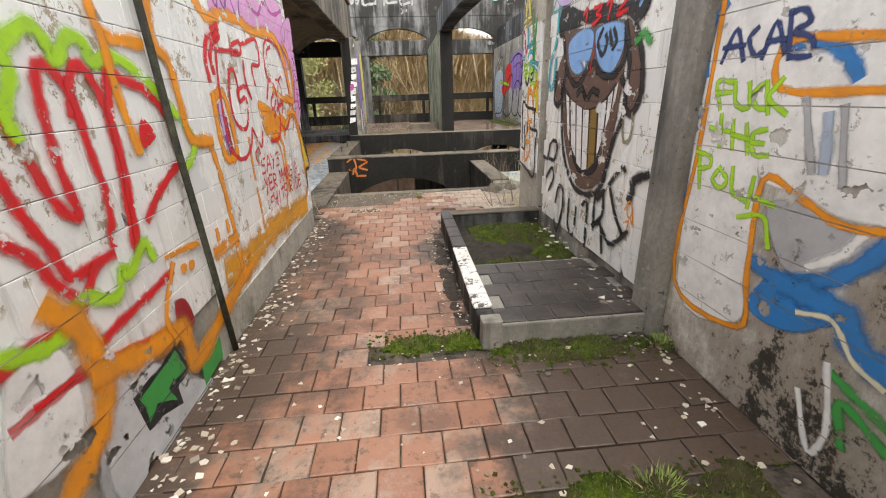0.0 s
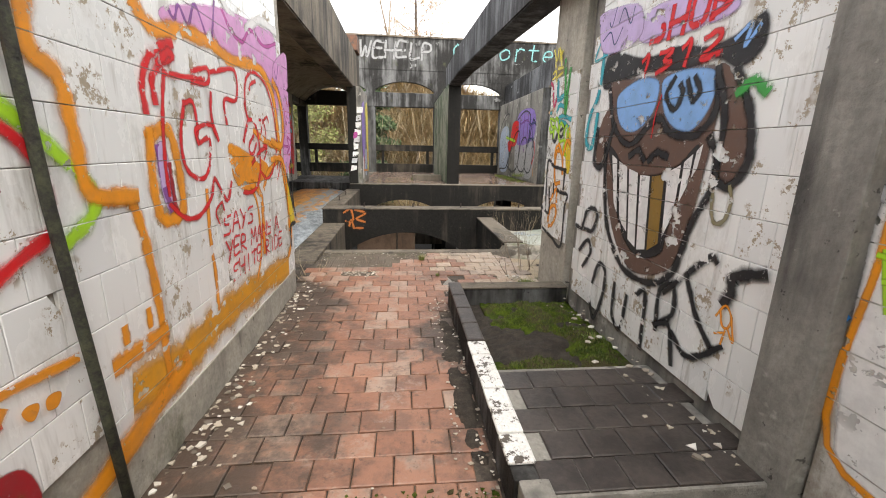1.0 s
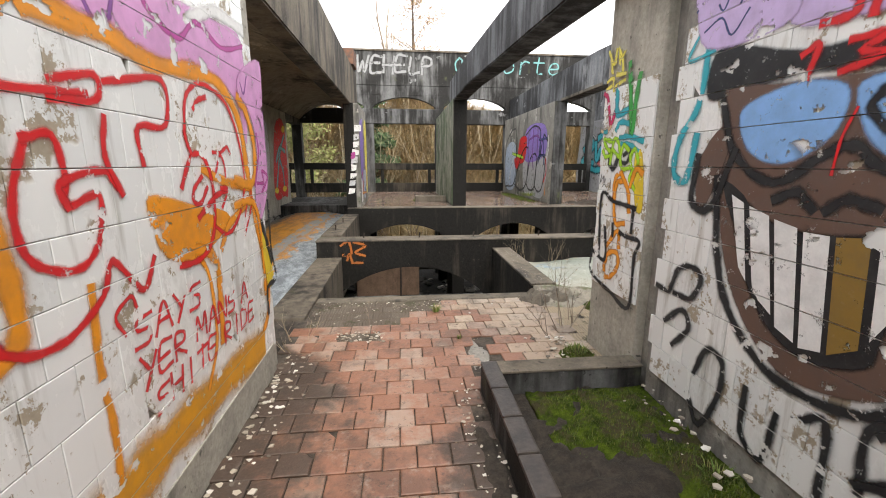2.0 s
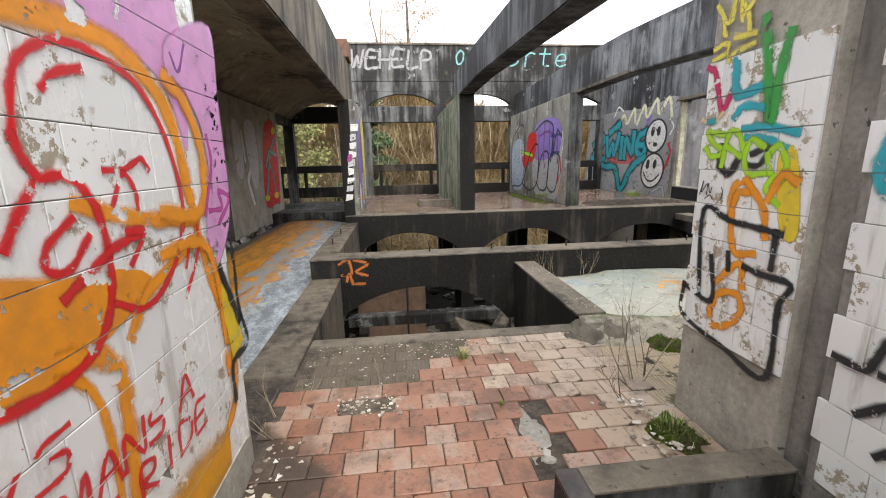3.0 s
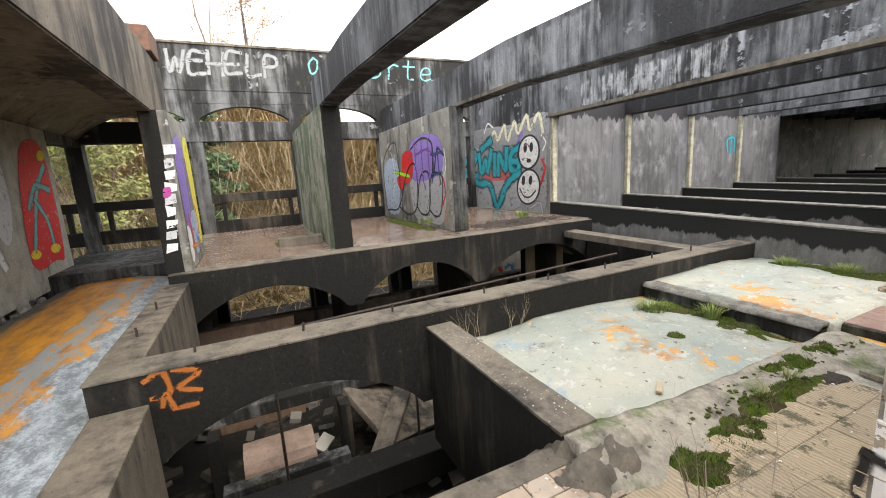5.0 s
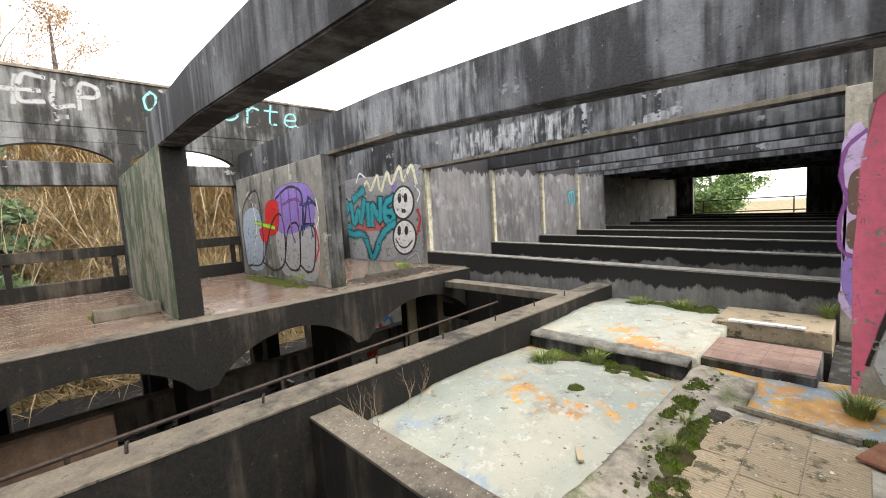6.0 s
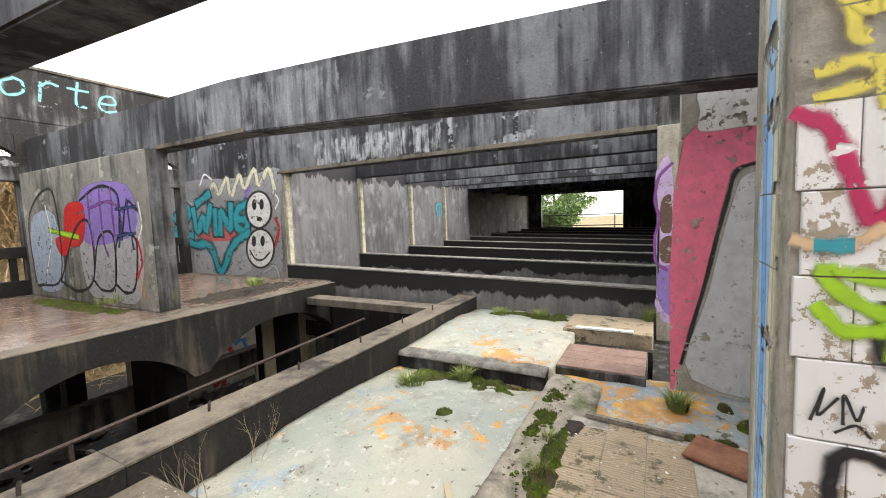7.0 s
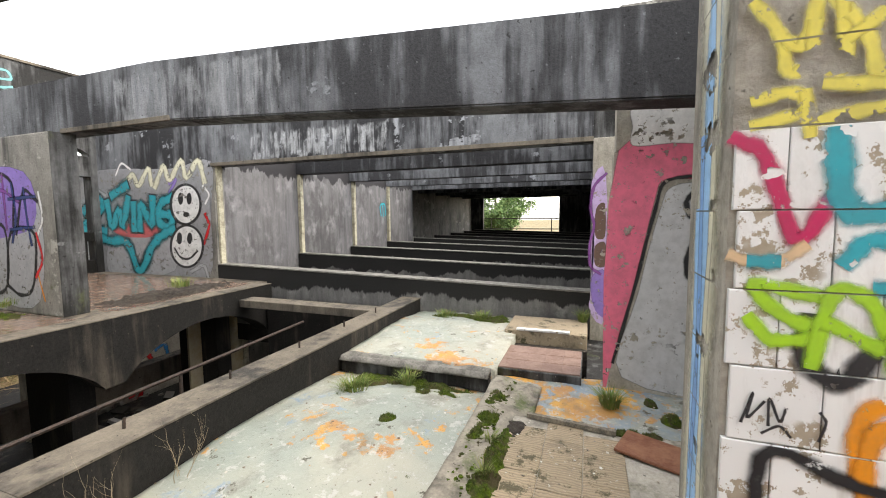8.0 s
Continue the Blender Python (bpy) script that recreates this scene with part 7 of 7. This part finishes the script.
g.line("crimson", 0.035, [(4.63, 1.87), (4.58, 1.83), (4.52, 1.66), (4.47, 1.73)])
g.line("teal", 0.05, [(4.46, 1.86), (4.45, 1.75), (4.42, 1.71), (4.31, 1.73)])
g.line("teal", 0.04, [(4.43, 1.62), (4.39, 1.66), (4.27, 1.64)])
g.line("teal", 0.04, [(4.37, 1.56), (4.26, 1.56), (4.12, 1.53)])
g.line("teal", 0.035, [(4.35, 1.52), (4.25, 1.51), (4.16, 1.47)])
g.line("green", 0.05, [(4.33, 2), (4.28, 1.75), (4.24, 1.58), (4.23, 1.76), (4.21, 1.91)])
g.line("black", 0.045, [(4.49, 1.48), (4.49, 1.4), (4.43, 1.36), (4.39, 1.41)])
g.line("black", 0.03, [(4.33, 1.4), (4.27, 1.4), (4.23, 1.47), (4.31, 1.45)])
g.line("lime", 0.032, [(4.48, 1.54), (4.59, 1.56), (4.54, 1.5), (4.47, 1.46), (4.55, 1.44), (4.59, 1.48)])
g.line("lime", 0.032, [(4.48, 1.4), (4.45, 1.55), (4.39, 1.53), (4.36, 1.44), (4.45, 1.48)])
g.line("lime", 0.032, [(4.26, 1.48), (4.32, 1.51), (4.35, 1.44), (4.32, 1.36), (4.23, 1.37)])
g.line("lime", 0.032, [(4.23, 1.44), (4.19, 1.48), (4.14, 1.41), (4.16, 1.33), (4.21, 1.37), (4.23, 1.44)])
g.line("lime", 0.032, [(4.19, 1.35), (4.22, 1.3), (4.16, 1.24)])
g.line("orange", 0.04, [(4.39, 1.16), (4.39, 1.29), (4.32, 1.33), (4.29, 1.28), (4.36, 1.27), (4.38, 1.15), (4.34, 1), (4.24, 1.01)])
g.line("orange", 0.04, [(4.31, 1.32), (4.22, 1.22), (4.19, 1.1)])
g.line("orange", 0.04, [(4.43, 0.82), (4.3, 0.95), (4.27, 0.85)])
g.line("orange", 0.04, [(4.44, 0.67), (4.4, 0.77), (4.29, 0.8), (4.26, 0.72), (4.33, 0.63), (4.42, 0.6), (4.44, 0.67)])
g.line("orange", 0.04, [(4.2, 1.26), (4.15, 1.36), (4.09, 1.34)])
g.line("black", 0.032, [(4.53, 0.74), (4.56, 1.17), (4.39, 1.14), (4.25, 1.13), (4.12, 1.12)])
g.line("black", 0.032, [(4.14, 1.12), (4.14, 0.97)])
g.line("black", 0.032, [(4.64, 0.75), (4.63, 0.58), (4.32, 0.51), (4.09, 0.48), (4.08, 0.81), (4.04, 0.92), (4.18, 0.93), (4.27, 0.94)])
g.line("black", 0.032, [(4.64, 0.75), (4.44, 0.72), (4.47, 0.94)])
g.line("black", 0.032, [(4.36, 0.91), (4.37, 0.98)])
g.line("black", 0.006, [(4.6, 1.25), (4.58, 1.32), (4.59, 1.26), (4.56, 1.3)])
g.line("black", 0.006, [(4.55, 1.25), (4.55, 1.31), (4.53, 1.26), (4.52, 1.29)])
g.line("black", 0.006, [(4.56, 1.23), (4.53, 1.25), (4.51, 1.23)])
g.line("black", 0.006, [(4.46, 1.29), (4.45, 1.27), (4.46, 1.23)])
g.done()
g = Spray(wall_end, "x", 1.28, -1, "faded yellow tag on bare rendered concrete")
g.line("paleyellow", 0.027, [(4.61, 2.14), (4.57, 2.08), (4.55, 2), (4.52, 2.01)])
g.line("paleyellow", 0.027, [(4.55, 2.06), (4.53, 2.05), (4.51, 2.13)])
g.line("paleyellow", 0.027, [(4.51, 2.11), (4.51, 2.02), (4.46, 2), (4.47, 2.12)])
g.line("paleyellow", 0.027, [(4.48, 2.13), (4.43, 2.06), (4.41, 1.98)])
g.line("paleyellow", 0.027, [(4.4, 2.1), (4.45, 2.06)])
g.line("paleyellow", 0.027, [(4.6, 1.95), (4.54, 1.96), (4.52, 1.92), (4.6, 1.9)])
g.line("paleyellow", 0.027, [(4.51, 1.88), (4.52, 1.95)])
g.line("paleyellow", 0.027, [(4.48, 1.97), (4.38, 1.96)])
g.line("paleyellow", 0.027, [(4.5, 1.9), (4.38, 1.92)])
g.line("sand", 0.025, [(4.63, 1.62), (4.6, 1.61), (4.55, 1.61), (4.51, 1.64)])
g.line("teal", 0.03, [(4.59, 1.61), (4.56, 1.61)])
g.done()
g = Spray(wall_north, "y", 12.5, -1, "faint teal scrawl on dark streaked panels")
g.line("teal", 0.10, [(14.15, 1.75), (14.10, 2.10), (14.45, 2.15), (14.50, 1.75)])
g.line("teal", 0.08, [(14.30, 2.10), (14.32, 1.72)])
g.done()
g = Spray(parapet, "y", 16.2, -1, "white block letters and pale teal letters on the black parapet")
g.text("chalk", 0.10, "WEHELP", -1.55, 4.34, 0.42, 0.48)
g.text("palteal", 0.06, "orte", 3.35, 4.40, 0.48, 0.5)
g.text("palteal", 0.06, "O", 1.7, 4.45, 0.3, 0.4)
g.done()
g = Spray(fin_right, "x", 3.49, -1, "purple, red and silver bubble letters outlined in black")
g.fill("grey", [(13.41, 1.79), (11.87, 2.06), (11.95, 0.59), (13.01, 0.51), (13.67, 0.59), (13.85, 1.4)])
g.fill("violet", [(13.56, 2.38), (12.08, 2.36), (11.94, 1.62), (13.15, 1.4), (13.81, 1.6)])
g.fill("paleblue", [(15.82, 1.88), (14.71, 1.98), (14.62, 0.68), (15.79, 0.61)])
g.fill("red", [(14.27, 2.1), (13.55, 2.12), (13.69, 1.47), (14.35, 1.43)])
g.fill("red", [(14.78, 1.55), (14.2, 1.54), (14.36, 1.23), (14.68, 1.26)])
g.line("lime", 0.1, [(15.01, 1.7), (13.89, 1.56)])
g.line("black", 0.05, [(15.87, 0.69), (15.92, 1.89), (15.17, 2.42), (14.64, 2.26), (14.71, 0.82), (15.79, 0.61)])
g.line("black", 0.05, [(14.73, 0.74), (13.98, 1.67), (13.41, 1.79), (13.43, 0.87), (14.04, 0.59), (14.73, 0.74)])
g.line("black", 0.05, [(13.43, 0.87), (13.13, 1.53), (12.65, 1.58), (12.71, 0.78), (13.14, 0.65), (13.45, 0.81)])
g.line("black", 0.05, [(12.71, 0.78), (12.51, 1.52), (11.96, 1.51), (12.08, 0.81), (12.38, 0.65), (12.71, 0.78)])
g.line("black", 0.05, [(13.67, 2.19), (12.95, 2.38), (12.38, 2.21), (12.43, 1.63)])
g.line("black", 0.05, [(12.37, 1.51), (12.13, 2.08), (11.84, 1.95)])
g.line("purple", 0.05, [(13.37, 2.3), (13.37, 1.66), (13.3, 1.33)])
g.line("purple", 0.05, [(12.96, 2.32), (12.97, 1.52), (12.86, 1.25)])
g.line("purple", 0.05, [(12.59, 2.33), (12.59, 1.58)])
g.line("purple", 0.05, [(13.35, 2.04), (12.69, 2.12), (12.26, 1.95)])
g.line("navy", 0.05, [(12.39, 2.19), (12.35, 1.75), (12.48, 1.4)])
g.line("navy", 0.05, [(12.12, 2.12), (12.09, 1.68), (12.04, 1.37)])
g.line("navy", 0.05, [(12.48, 1.99), (11.88, 2.01)])
g.line("navy", 0.05, [(12.5, 1.57), (11.95, 1.6)])
g.line("white", 0.05, [(11.79, 2.05), (11.75, 1.72), (11.88, 1.51)])
g.line("white", 0.05, [(15.07, 2.15), (14.96, 1.55), (15.33, 0.87)])
g.line("red", 0.05, [(11.91, 1.51), (11.83, 1.17), (12, 0.93)])
g.line("orange", 0.03, [(11.95, 0.94), (11.85, 0.6)])
g.done()
g = Spray(wall_smile, "x", 6.75, -1, "teal block lettering with two white smiling discs, outlined in black")
g.fill("concretegrey", [(17.17, 2.52), (16.04, 2.89), (13.74, 2.81), (12.52, 2.91), (12.57, 1.77), (12.71, 0.4), (13.97, 0.3), (15.94, 0.21), (17.35, 0.29)])
g.line("grey", 0.1, [(16.97, 2.31), (16.51, 2.5), (16.01, 2.28)])
g.line("grey", 0.1, [(17.11, 1.24), (16.59, 0.96), (16.98, 0.52), (16.45, 0.4)])
g.line("grey", 0.1, [(15.85, 0.98), (15.36, 0.78), (15.1, 0.45)])
g.line("grey", 0.1, [(14.61, 1), (14.22, 0.62), (14.43, 0.35)])
g.line("grey", 0.1, [(13.24, 0.52), (12.89, 0.66), (12.77, 0.44)])
g.line("grey", 0.1, [(17.04, 1.81), (16.96, 1.39)])
g.line("white", 0.06, [(15.54, 2.74), (15.32, 2.99), (15.04, 2.85)])
g.line("white", 0.06, [(12.76, 2.38), (12.61, 2.2), (12.72, 2.02)])
g.line("white", 0.06, [(15.6, 0.43), (14.69, 0.6), (14.14, 0.42)])
g.line("white", 0.06, [(17.24, 0.95), (17.09, 0.52)])
g.line("pinkred", 0.12, [(13.88, 1.27), (14.09, 1.01), (14.29, 0.81)])
g.line("red", 0.08, [(12.74, 1.77), (12.66, 1.53), (12.82, 1.16)])
g.line("violet", 0.08, [(13.77, 2.48), (13.56, 2.55), (13.79, 2.29)])
g.fill("grey", [(15.82, 1.25), (13.86, 1.53), (13.77, 0.5), (15.93, 0.28)])
g.fill("pinkred", [(15.78, 1.53), (14.13, 1.59), (14.43, 1.27), (15.41, 1.26)])
g.line("cream", 0.14, [(15.37, 2.46), (14.95, 2.71), (14.79, 2.45), (14.43, 2.82), (14.35, 2.5)])
g.line("cream", 0.14, [(14.23, 2.43), (13.92, 2.86), (13.77, 2.54), (13.38, 2.95), (13.24, 2.58), (12.88, 2.93), (12.72, 2.5)])
g.line("black", 0.3, [(16.8, 1.92), (16.38, 2.19), (16.1, 2.05), (16.44, 1.7), (16.85, 1.53), (16.11, 1.42)])
g.line("black", 0.3, [(15.93, 2.05), (15.79, 1.5), (15.54, 1.91), (15.42, 1.53), (15.19, 2.13)])
g.line("black", 0.3, [(15.01, 1.99), (15.02, 1.5)])
g.line("black", 0.3, [(14.83, 1.5), (14.74, 2.03), (14.44, 1.56), (14.35, 2.11)])
g.line("black", 0.3, [(13.8, 2.14), (14.1, 2.02), (14.18, 1.63), (13.86, 1.5), (13.77, 1.76), (13.98, 1.79)])
g.line("black", 0.3, [(16.91, 1.46), (16.03, 1.18), (15.32, 1.12), (14.94, 0.46), (14.45, 1.07), (14.06, 1.34), (13.78, 1.43)])
g.line("black", 0.3, [(15.7, 2.27), (15.24, 2.46)])
g.line("teal", 0.22, [(16.8, 1.92), (16.38, 2.19), (16.1, 2.05), (16.44, 1.7), (16.85, 1.53), (16.11, 1.42)])
g.line("teal", 0.22, [(15.93, 2.05), (15.79, 1.5), (15.54, 1.91), (15.42, 1.53), (15.19, 2.13)])
g.line("teal", 0.22, [(15.01, 1.99), (15.02, 1.5)])
g.line("teal", 0.22, [(14.83, 1.5), (14.74, 2.03), (14.44, 1.56), (14.35, 2.11)])
g.line("teal", 0.22, [(13.8, 2.14), (14.1, 2.02), (14.18, 1.63), (13.86, 1.5), (13.77, 1.76), (13.98, 1.79)])
g.line("teal", 0.22, [(16.91, 1.46), (16.03, 1.18), (15.32, 1.12), (14.94, 0.46), (14.45, 1.07), (14.06, 1.34), (13.78, 1.43)])
g.line("teal", 0.22, [(15.7, 2.27), (15.24, 2.46)])
g.fill("black", [(12.82, 1.99), (12.9, 1.76), (13.1, 1.59), (13.35, 1.53), (13.6, 1.59), (13.77, 1.77), (13.82, 2.01), (13.73, 2.25), (13.52, 2.42), (13.27, 2.47), (13.03, 2.4), (12.87, 2.23)])
g.fill("black", [(12.82, 1.09), (12.91, 0.84), (13.12, 0.65), (13.4, 0.57), (13.66, 0.63), (13.85, 0.81), (13.9, 1.07), (13.8, 1.33), (13.59, 1.51), (13.31, 1.58), (13.05, 1.51), (12.87, 1.33)])
g.fill("white", [(12.89, 2), (12.96, 1.79), (13.13, 1.64), (13.34, 1.58), (13.56, 1.64), (13.7, 1.8), (13.74, 2.01), (13.67, 2.22), (13.49, 2.37), (13.27, 2.42), (13.07, 2.36), (12.93, 2.2)])
g.fill("white", [(12.89, 1.09), (12.97, 0.86), (13.15, 0.69), (13.39, 0.62), (13.62, 0.67), (13.79, 0.84), (13.83, 1.07), (13.74, 1.3), (13.55, 1.47), (13.31, 1.53), (13.09, 1.47), (12.93, 1.31)])
g.fill("black", [(13.37, 2.13), (13.4, 2.03), (13.47, 1.99), (13.52, 2.03), (13.54, 2.13), (13.51, 2.23), (13.44, 2.27), (13.38, 2.22)])
g.fill("black", [(13.11, 2.12), (13.14, 2.03), (13.21, 1.99), (13.26, 2.03), (13.28, 2.13), (13.25, 2.22), (13.18, 2.26), (13.13, 2.22)])
g.fill("black", [(13.48, 1.25), (13.51, 1.15), (13.58, 1.11), (13.64, 1.15), (13.65, 1.25), (13.62, 1.35), (13.55, 1.39), (13.49, 1.35)])
g.fill("black", [(13.17, 1.26), (13.2, 1.16), (13.26, 1.12), (13.32, 1.16), (13.34, 1.25), (13.3, 1.35), (13.24, 1.39), (13.18, 1.35)])
g.fill("black", [(13.21, 1.78), (13.24, 1.74), (13.32, 1.72), (13.39, 1.74), (13.41, 1.78), (13.38, 1.82), (13.31, 1.84), (13.23, 1.82)])
g.line("black", 0.05, [(13.73, 1.02), (13.57, 0.83), (13.31, 0.8), (13.04, 0.97)])
g.done()
g = Spray(wall_pink, "x", 4.6, -1, "pink sprayed field with a black outlined grey wedge on concrete")
g.fill("rose", [(4.69, 2.33), (3.81, 2.32), (3.79, 2.01), (4.24, 2.03), (4.34, 1.81), (4.51, 0.92), (4.71, 0.09), (4.77, -0.16)])
g.fill("palegrey", [(4.20, 1.98), (3.85, 2.01), (3.40, 2.0), (3.35, 1.0), (3.40, 0.02), (4.60, 0.05), (4.48, 0.92), (4.31, 1.75)])
g.line("black", 0.035, [(3.75, 2.05), (4.23, 2.03), (4.34, 1.75), (4.5, 0.98), (4.68, 0.21)])
g.line("black", 0.05, [(4.04, 1.89), (4.08, 1.81), (4.04, 1.68), (3.96, 1.7)])
g.line("black", 0.05, [(4.01, 1.44), (4.06, 1.28), (4.04, 1.11), (3.94, 1.04)])
g.fill("white", [(4.57, 2.73), (4.23, 2.74), (3.93, 2.71), (3.92, 2.52), (3.92, 2.35), (4.21, 2.36), (4.56, 2.36), (4.57, 2.55)])
g.done()
g = Spray(wall_lilac, "x", 6.4, -1, "lilac, purple and brown painted shapes")
g.fill("lilac", [(4.93, 2.11), (4.73, 2.26), (4.69, 0.25), (4.93, 0.36), (4.86, 0.73), (4.94, 1.3), (4.88, 1.55)])
g.fill("brown", [(4.87, 1.79), (4.72, 1.86), (4.71, 1.39), (4.86, 1.38)])
g.fill("brown", [(4.86, 1.26), (4.71, 1.31), (4.7, 0.98), (4.85, 0.98)])
g.fill("violet", [(4.9, 0.81), (4.7, 0.9), (4.69, 0.25), (4.87, 0.4)])
g.line("purple", 0.04, [(4.73, 2.27), (4.88, 2.1), (4.92, 1.79), (4.87, 1.55), (4.92, 1.3), (4.91, 0.98), (4.78, 0.86)])
g.done()
g = Spray(fin_left, "x", -1.04, 1, "purple, blue and pale yellow vertical spray strokes")
g.fill("violet", [(11.02, 2.15), (11.35, 2.34), (11.75, 2.30), (11.70, 1.25), (11.45, 0.95), (11.06, 1.15)])
g.fill("paleyellow", [(12.05, 2.28), (12.68, 2.33), (12.70, 0.80), (12.30, 0.70), (12.15, 1.5)])
g.fill("paleblue", [(11.55, 1.16), (12.25, 1.20), (12.20, 0.62), (11.65, 0.58)])
g.fill("white", [(11.02, 1.05), (11.35, 0.95), (11.32, 0.55), (11.02, 0.55)])
g.line("red", 0.10, [(11.35, 1.15), (11.50, 0.90), (11.45, 0.72)])
g.line("red", 0.06, [(12.25, 1.30), (12.40, 1.05), (12.30, 0.85)])
g.line("orange", 0.05, [(11.25, 0.72), (12.31, 0.66)])
g.line("blue", 0.08, [(11.95, 0.80), (12.15, 0.70), (12.05, 0.60)])
g.line("violet", 0.10, [(11.8, 2.2), (11.95, 1.7), (11.85, 1.3)])
g.done()
g = Spray(fin_left, "y", 10.94, -1, "white blocks and a pink mark on black")
rng = random.Random(31)
for n in range(9):
    z, x = 0.72 + n * 0.165, -1.31 + n * 0.020
    d = [rng.uniform(-0.018, 0.018) for k in range(6)]
    g.fill("palegrey" if n % 3 == 1 else "white", [(x + d[0], z + d[1]), (x + 0.13 + d[2], z + 0.02), (x + 0.135 + d[3], z + 0.13 + d[4]), (x + 0.01, z + 0.135 + d[5])], True)
g.fill("magenta", [(-1.23, 1.6), (-1.14, 1.62), (-1.15, 1.5), (-1.24, 1.47)])
g.done()
g = Spray(pier_far, "x", -5.9, 1, "faded white and red scrawls on a pier")
g.line("white", 0.07, [(12.81, 2.21), (12.95, 2.32), (13.17, 2.36), (13.27, 2.24), (13.15, 2.04), (12.87, 1.99), (12.79, 2.09)])
g.line("white", 0.07, [(13.38, 2.19), (13.53, 2.34), (13.7, 2.29), (13.61, 1.93), (13.3, 1.71), (13.29, 1.92)])
g.line("white", 0.07, [(12.81, 1.81), (13.04, 1.86), (13.17, 1.6), (12.84, 1.5), (12.76, 1.66)])
g.line("white", 0.07, [(13.49, 1.82), (13.7, 1.7), (13.67, 1.53), (13.43, 1.51)])
g.line("pinkred", 0.07, [(12.77, 2.31), (13.08, 2.41), (13.34, 2.29), (13.47, 2.36), (13.77, 2.38)])
g.line("pinkred", 0.07, [(13.94, 1.88), (14.26, 1.85), (14.29, 1.7), (14, 1.64)])
g.line("pinkred", 0.07, [(14.03, 1.53), (14.29, 1.48)])
g.line("pinkred", 0.07, [(13.33, 1.38), (13.5, 1.14), (13.29, 0.93), (13.39, 0.6)])
g.line("pinkred", 0.07, [(13.44, 1.2), (13.51, 0.8)])
g.line("paleblue", 0.12, [(13.17, 1.22), (13.15, 1), (13.2, 0.78)])
g.line("teal", 0.2, [(12.5, 2), (12.57, 1.81), (12.52, 1.51), (12.34, 1.27)])
g.done()
g = Spray(pier_left, "x", -3.44, 1, "red painted panel with pale teal strokes and yellow spots")
g.fill("red", [(13.2, 2.32), (14.12, 2.41), (14.08, 0.58), (13.65, 0.46), (12.78, 0.55)])
g.line("palteal", 0.12, [(13.49, 2.09), (13.62, 1.83), (13.99, 2.11)])
g.line("palteal", 0.12, [(13.62, 1.83), (13.38, 1.44), (13.01, 0.75)])
g.line("palteal", 0.12, [(13.41, 1.51), (13.68, 1.17), (13.73, 0.75)])
g.line("palteal", 0.12, [(13.15, 1.44), (13.51, 1.77), (14, 1.71)])
g.fill("yellow", [(13.17, 0.64), (13.04, 0.58), (12.86, 0.6), (12.8, 0.68), (12.92, 0.75), (13.1, 0.73)])
g.fill("yellow", [(13.96, 0.65), (13.81, 0.58), (13.6, 0.6), (13.53, 0.69), (13.67, 0.76), (13.88, 0.74)])
g.fill("yellow", [(14.17, 2.32), (14.04, 2.22), (13.86, 2.21), (13.82, 2.3), (13.94, 2.4), (14.12, 2.41)])
g.fill("palegrey", [(11.2, 2.2), (11.5, 2.35), (11.7, 1.8), (11.55, 1.2), (11.25, 1.3)])
g.fill("palegrey", [(11.9, 2.3), (12.5, 2.35), (12.6, 1.5), (12.3, 0.9), (12.0, 1.2)])
g.line("white", 0.18, [(12.01, 2.01), (12.1, 1.46), (11.82, 1.13), (12, 0.67)])
g.line("white", 0.12, [(11.69, 2.1), (11.76, 1.57)])
g.done()
g = Spray(wall_end, "y", 4.64, 1, "pale blue and cream paint streaks on the end of the wall")
g.line("cream", 0.20, [(1.46, 0.2), (1.47, 1.0), (1.45, 1.8), (1.46, 2.9)])
g.line("paleblue2", 0.07, [(1.43, 0.3), (1.42, 0.9), (1.46, 1.3)])
g.line("paleblue2", 0.11, [(1.45, 0.9), (1.47, 1.5), (1.44, 2.1), (1.46, 2.9)])
g.line("paleblue2", 0.05, [(1.52, 0.4), (1.51, 1.2), (1.53, 1.7)])
g.line("cream", 0.04, [(1.40, 0.6), (1.42, 1.3), (1.40, 1.8), (1.43, 2.5)])
g.line("sky", 0.04, [(1.50, 1.0), (1.48, 1.4), (1.51, 1.9)])
g.done()
g = Spray(beam_front, "y", 7.72, -1, "faint orange tag on the black beam")
g.line("rust", 0.045, [(-1.06, 0.2), (-0.95, 0.25), (-0.92, 0.06), (-1.03, 0.05)])
g.line("rust", 0.045, [(-0.87, 0.24), (-0.71, 0.19), (-0.86, 0.09), (-0.73, 0.04)])
g.line("rust", 0.045, [(-0.98, -0.02), (-0.95, 0.07), (-0.91, -0.06)])
g.line("rust", 0.045, [(-0.88, -0.07), (-0.77, -0.07)])
g.done()
g = Spray(lower_painted, "y", 15.0, -1, "red, green and black tags on the lower wall")
g.line("red", 0.13, [(6.30, -2.25), (6.47, -2.11), (6.38, -2.48), (6.66, -2.27), (6.56, -2.66)])
g.line("red", 0.13, [(5.70, -1.61), (5.86, -1.54), (5.74, -2.02), (5.95, -1.78)])
g.line("green", 0.10, [(5.29, -1.58), (5.44, -1.53), (5.53, -1.81), (5.32, -1.83), (5.29, -1.61)])
g.line("black", 0.11, [(5.00, -1.44), (5.15, -1.41), (5.12, -1.75), (5.23, -1.68)])
g.line("black", 0.11, [(5.95, -1.97), (6.12, -1.93), (6.03, -2.27)])
g.line("blue", 0.10, [(7.04, -1.54), (7.25, -1.47), (7.32, -1.78)])
g.line("red", 0.13, [(6.82, -1.54), (6.89, -1.78), (6.75, -1.95), (6.84, -2.17)])
g.done()
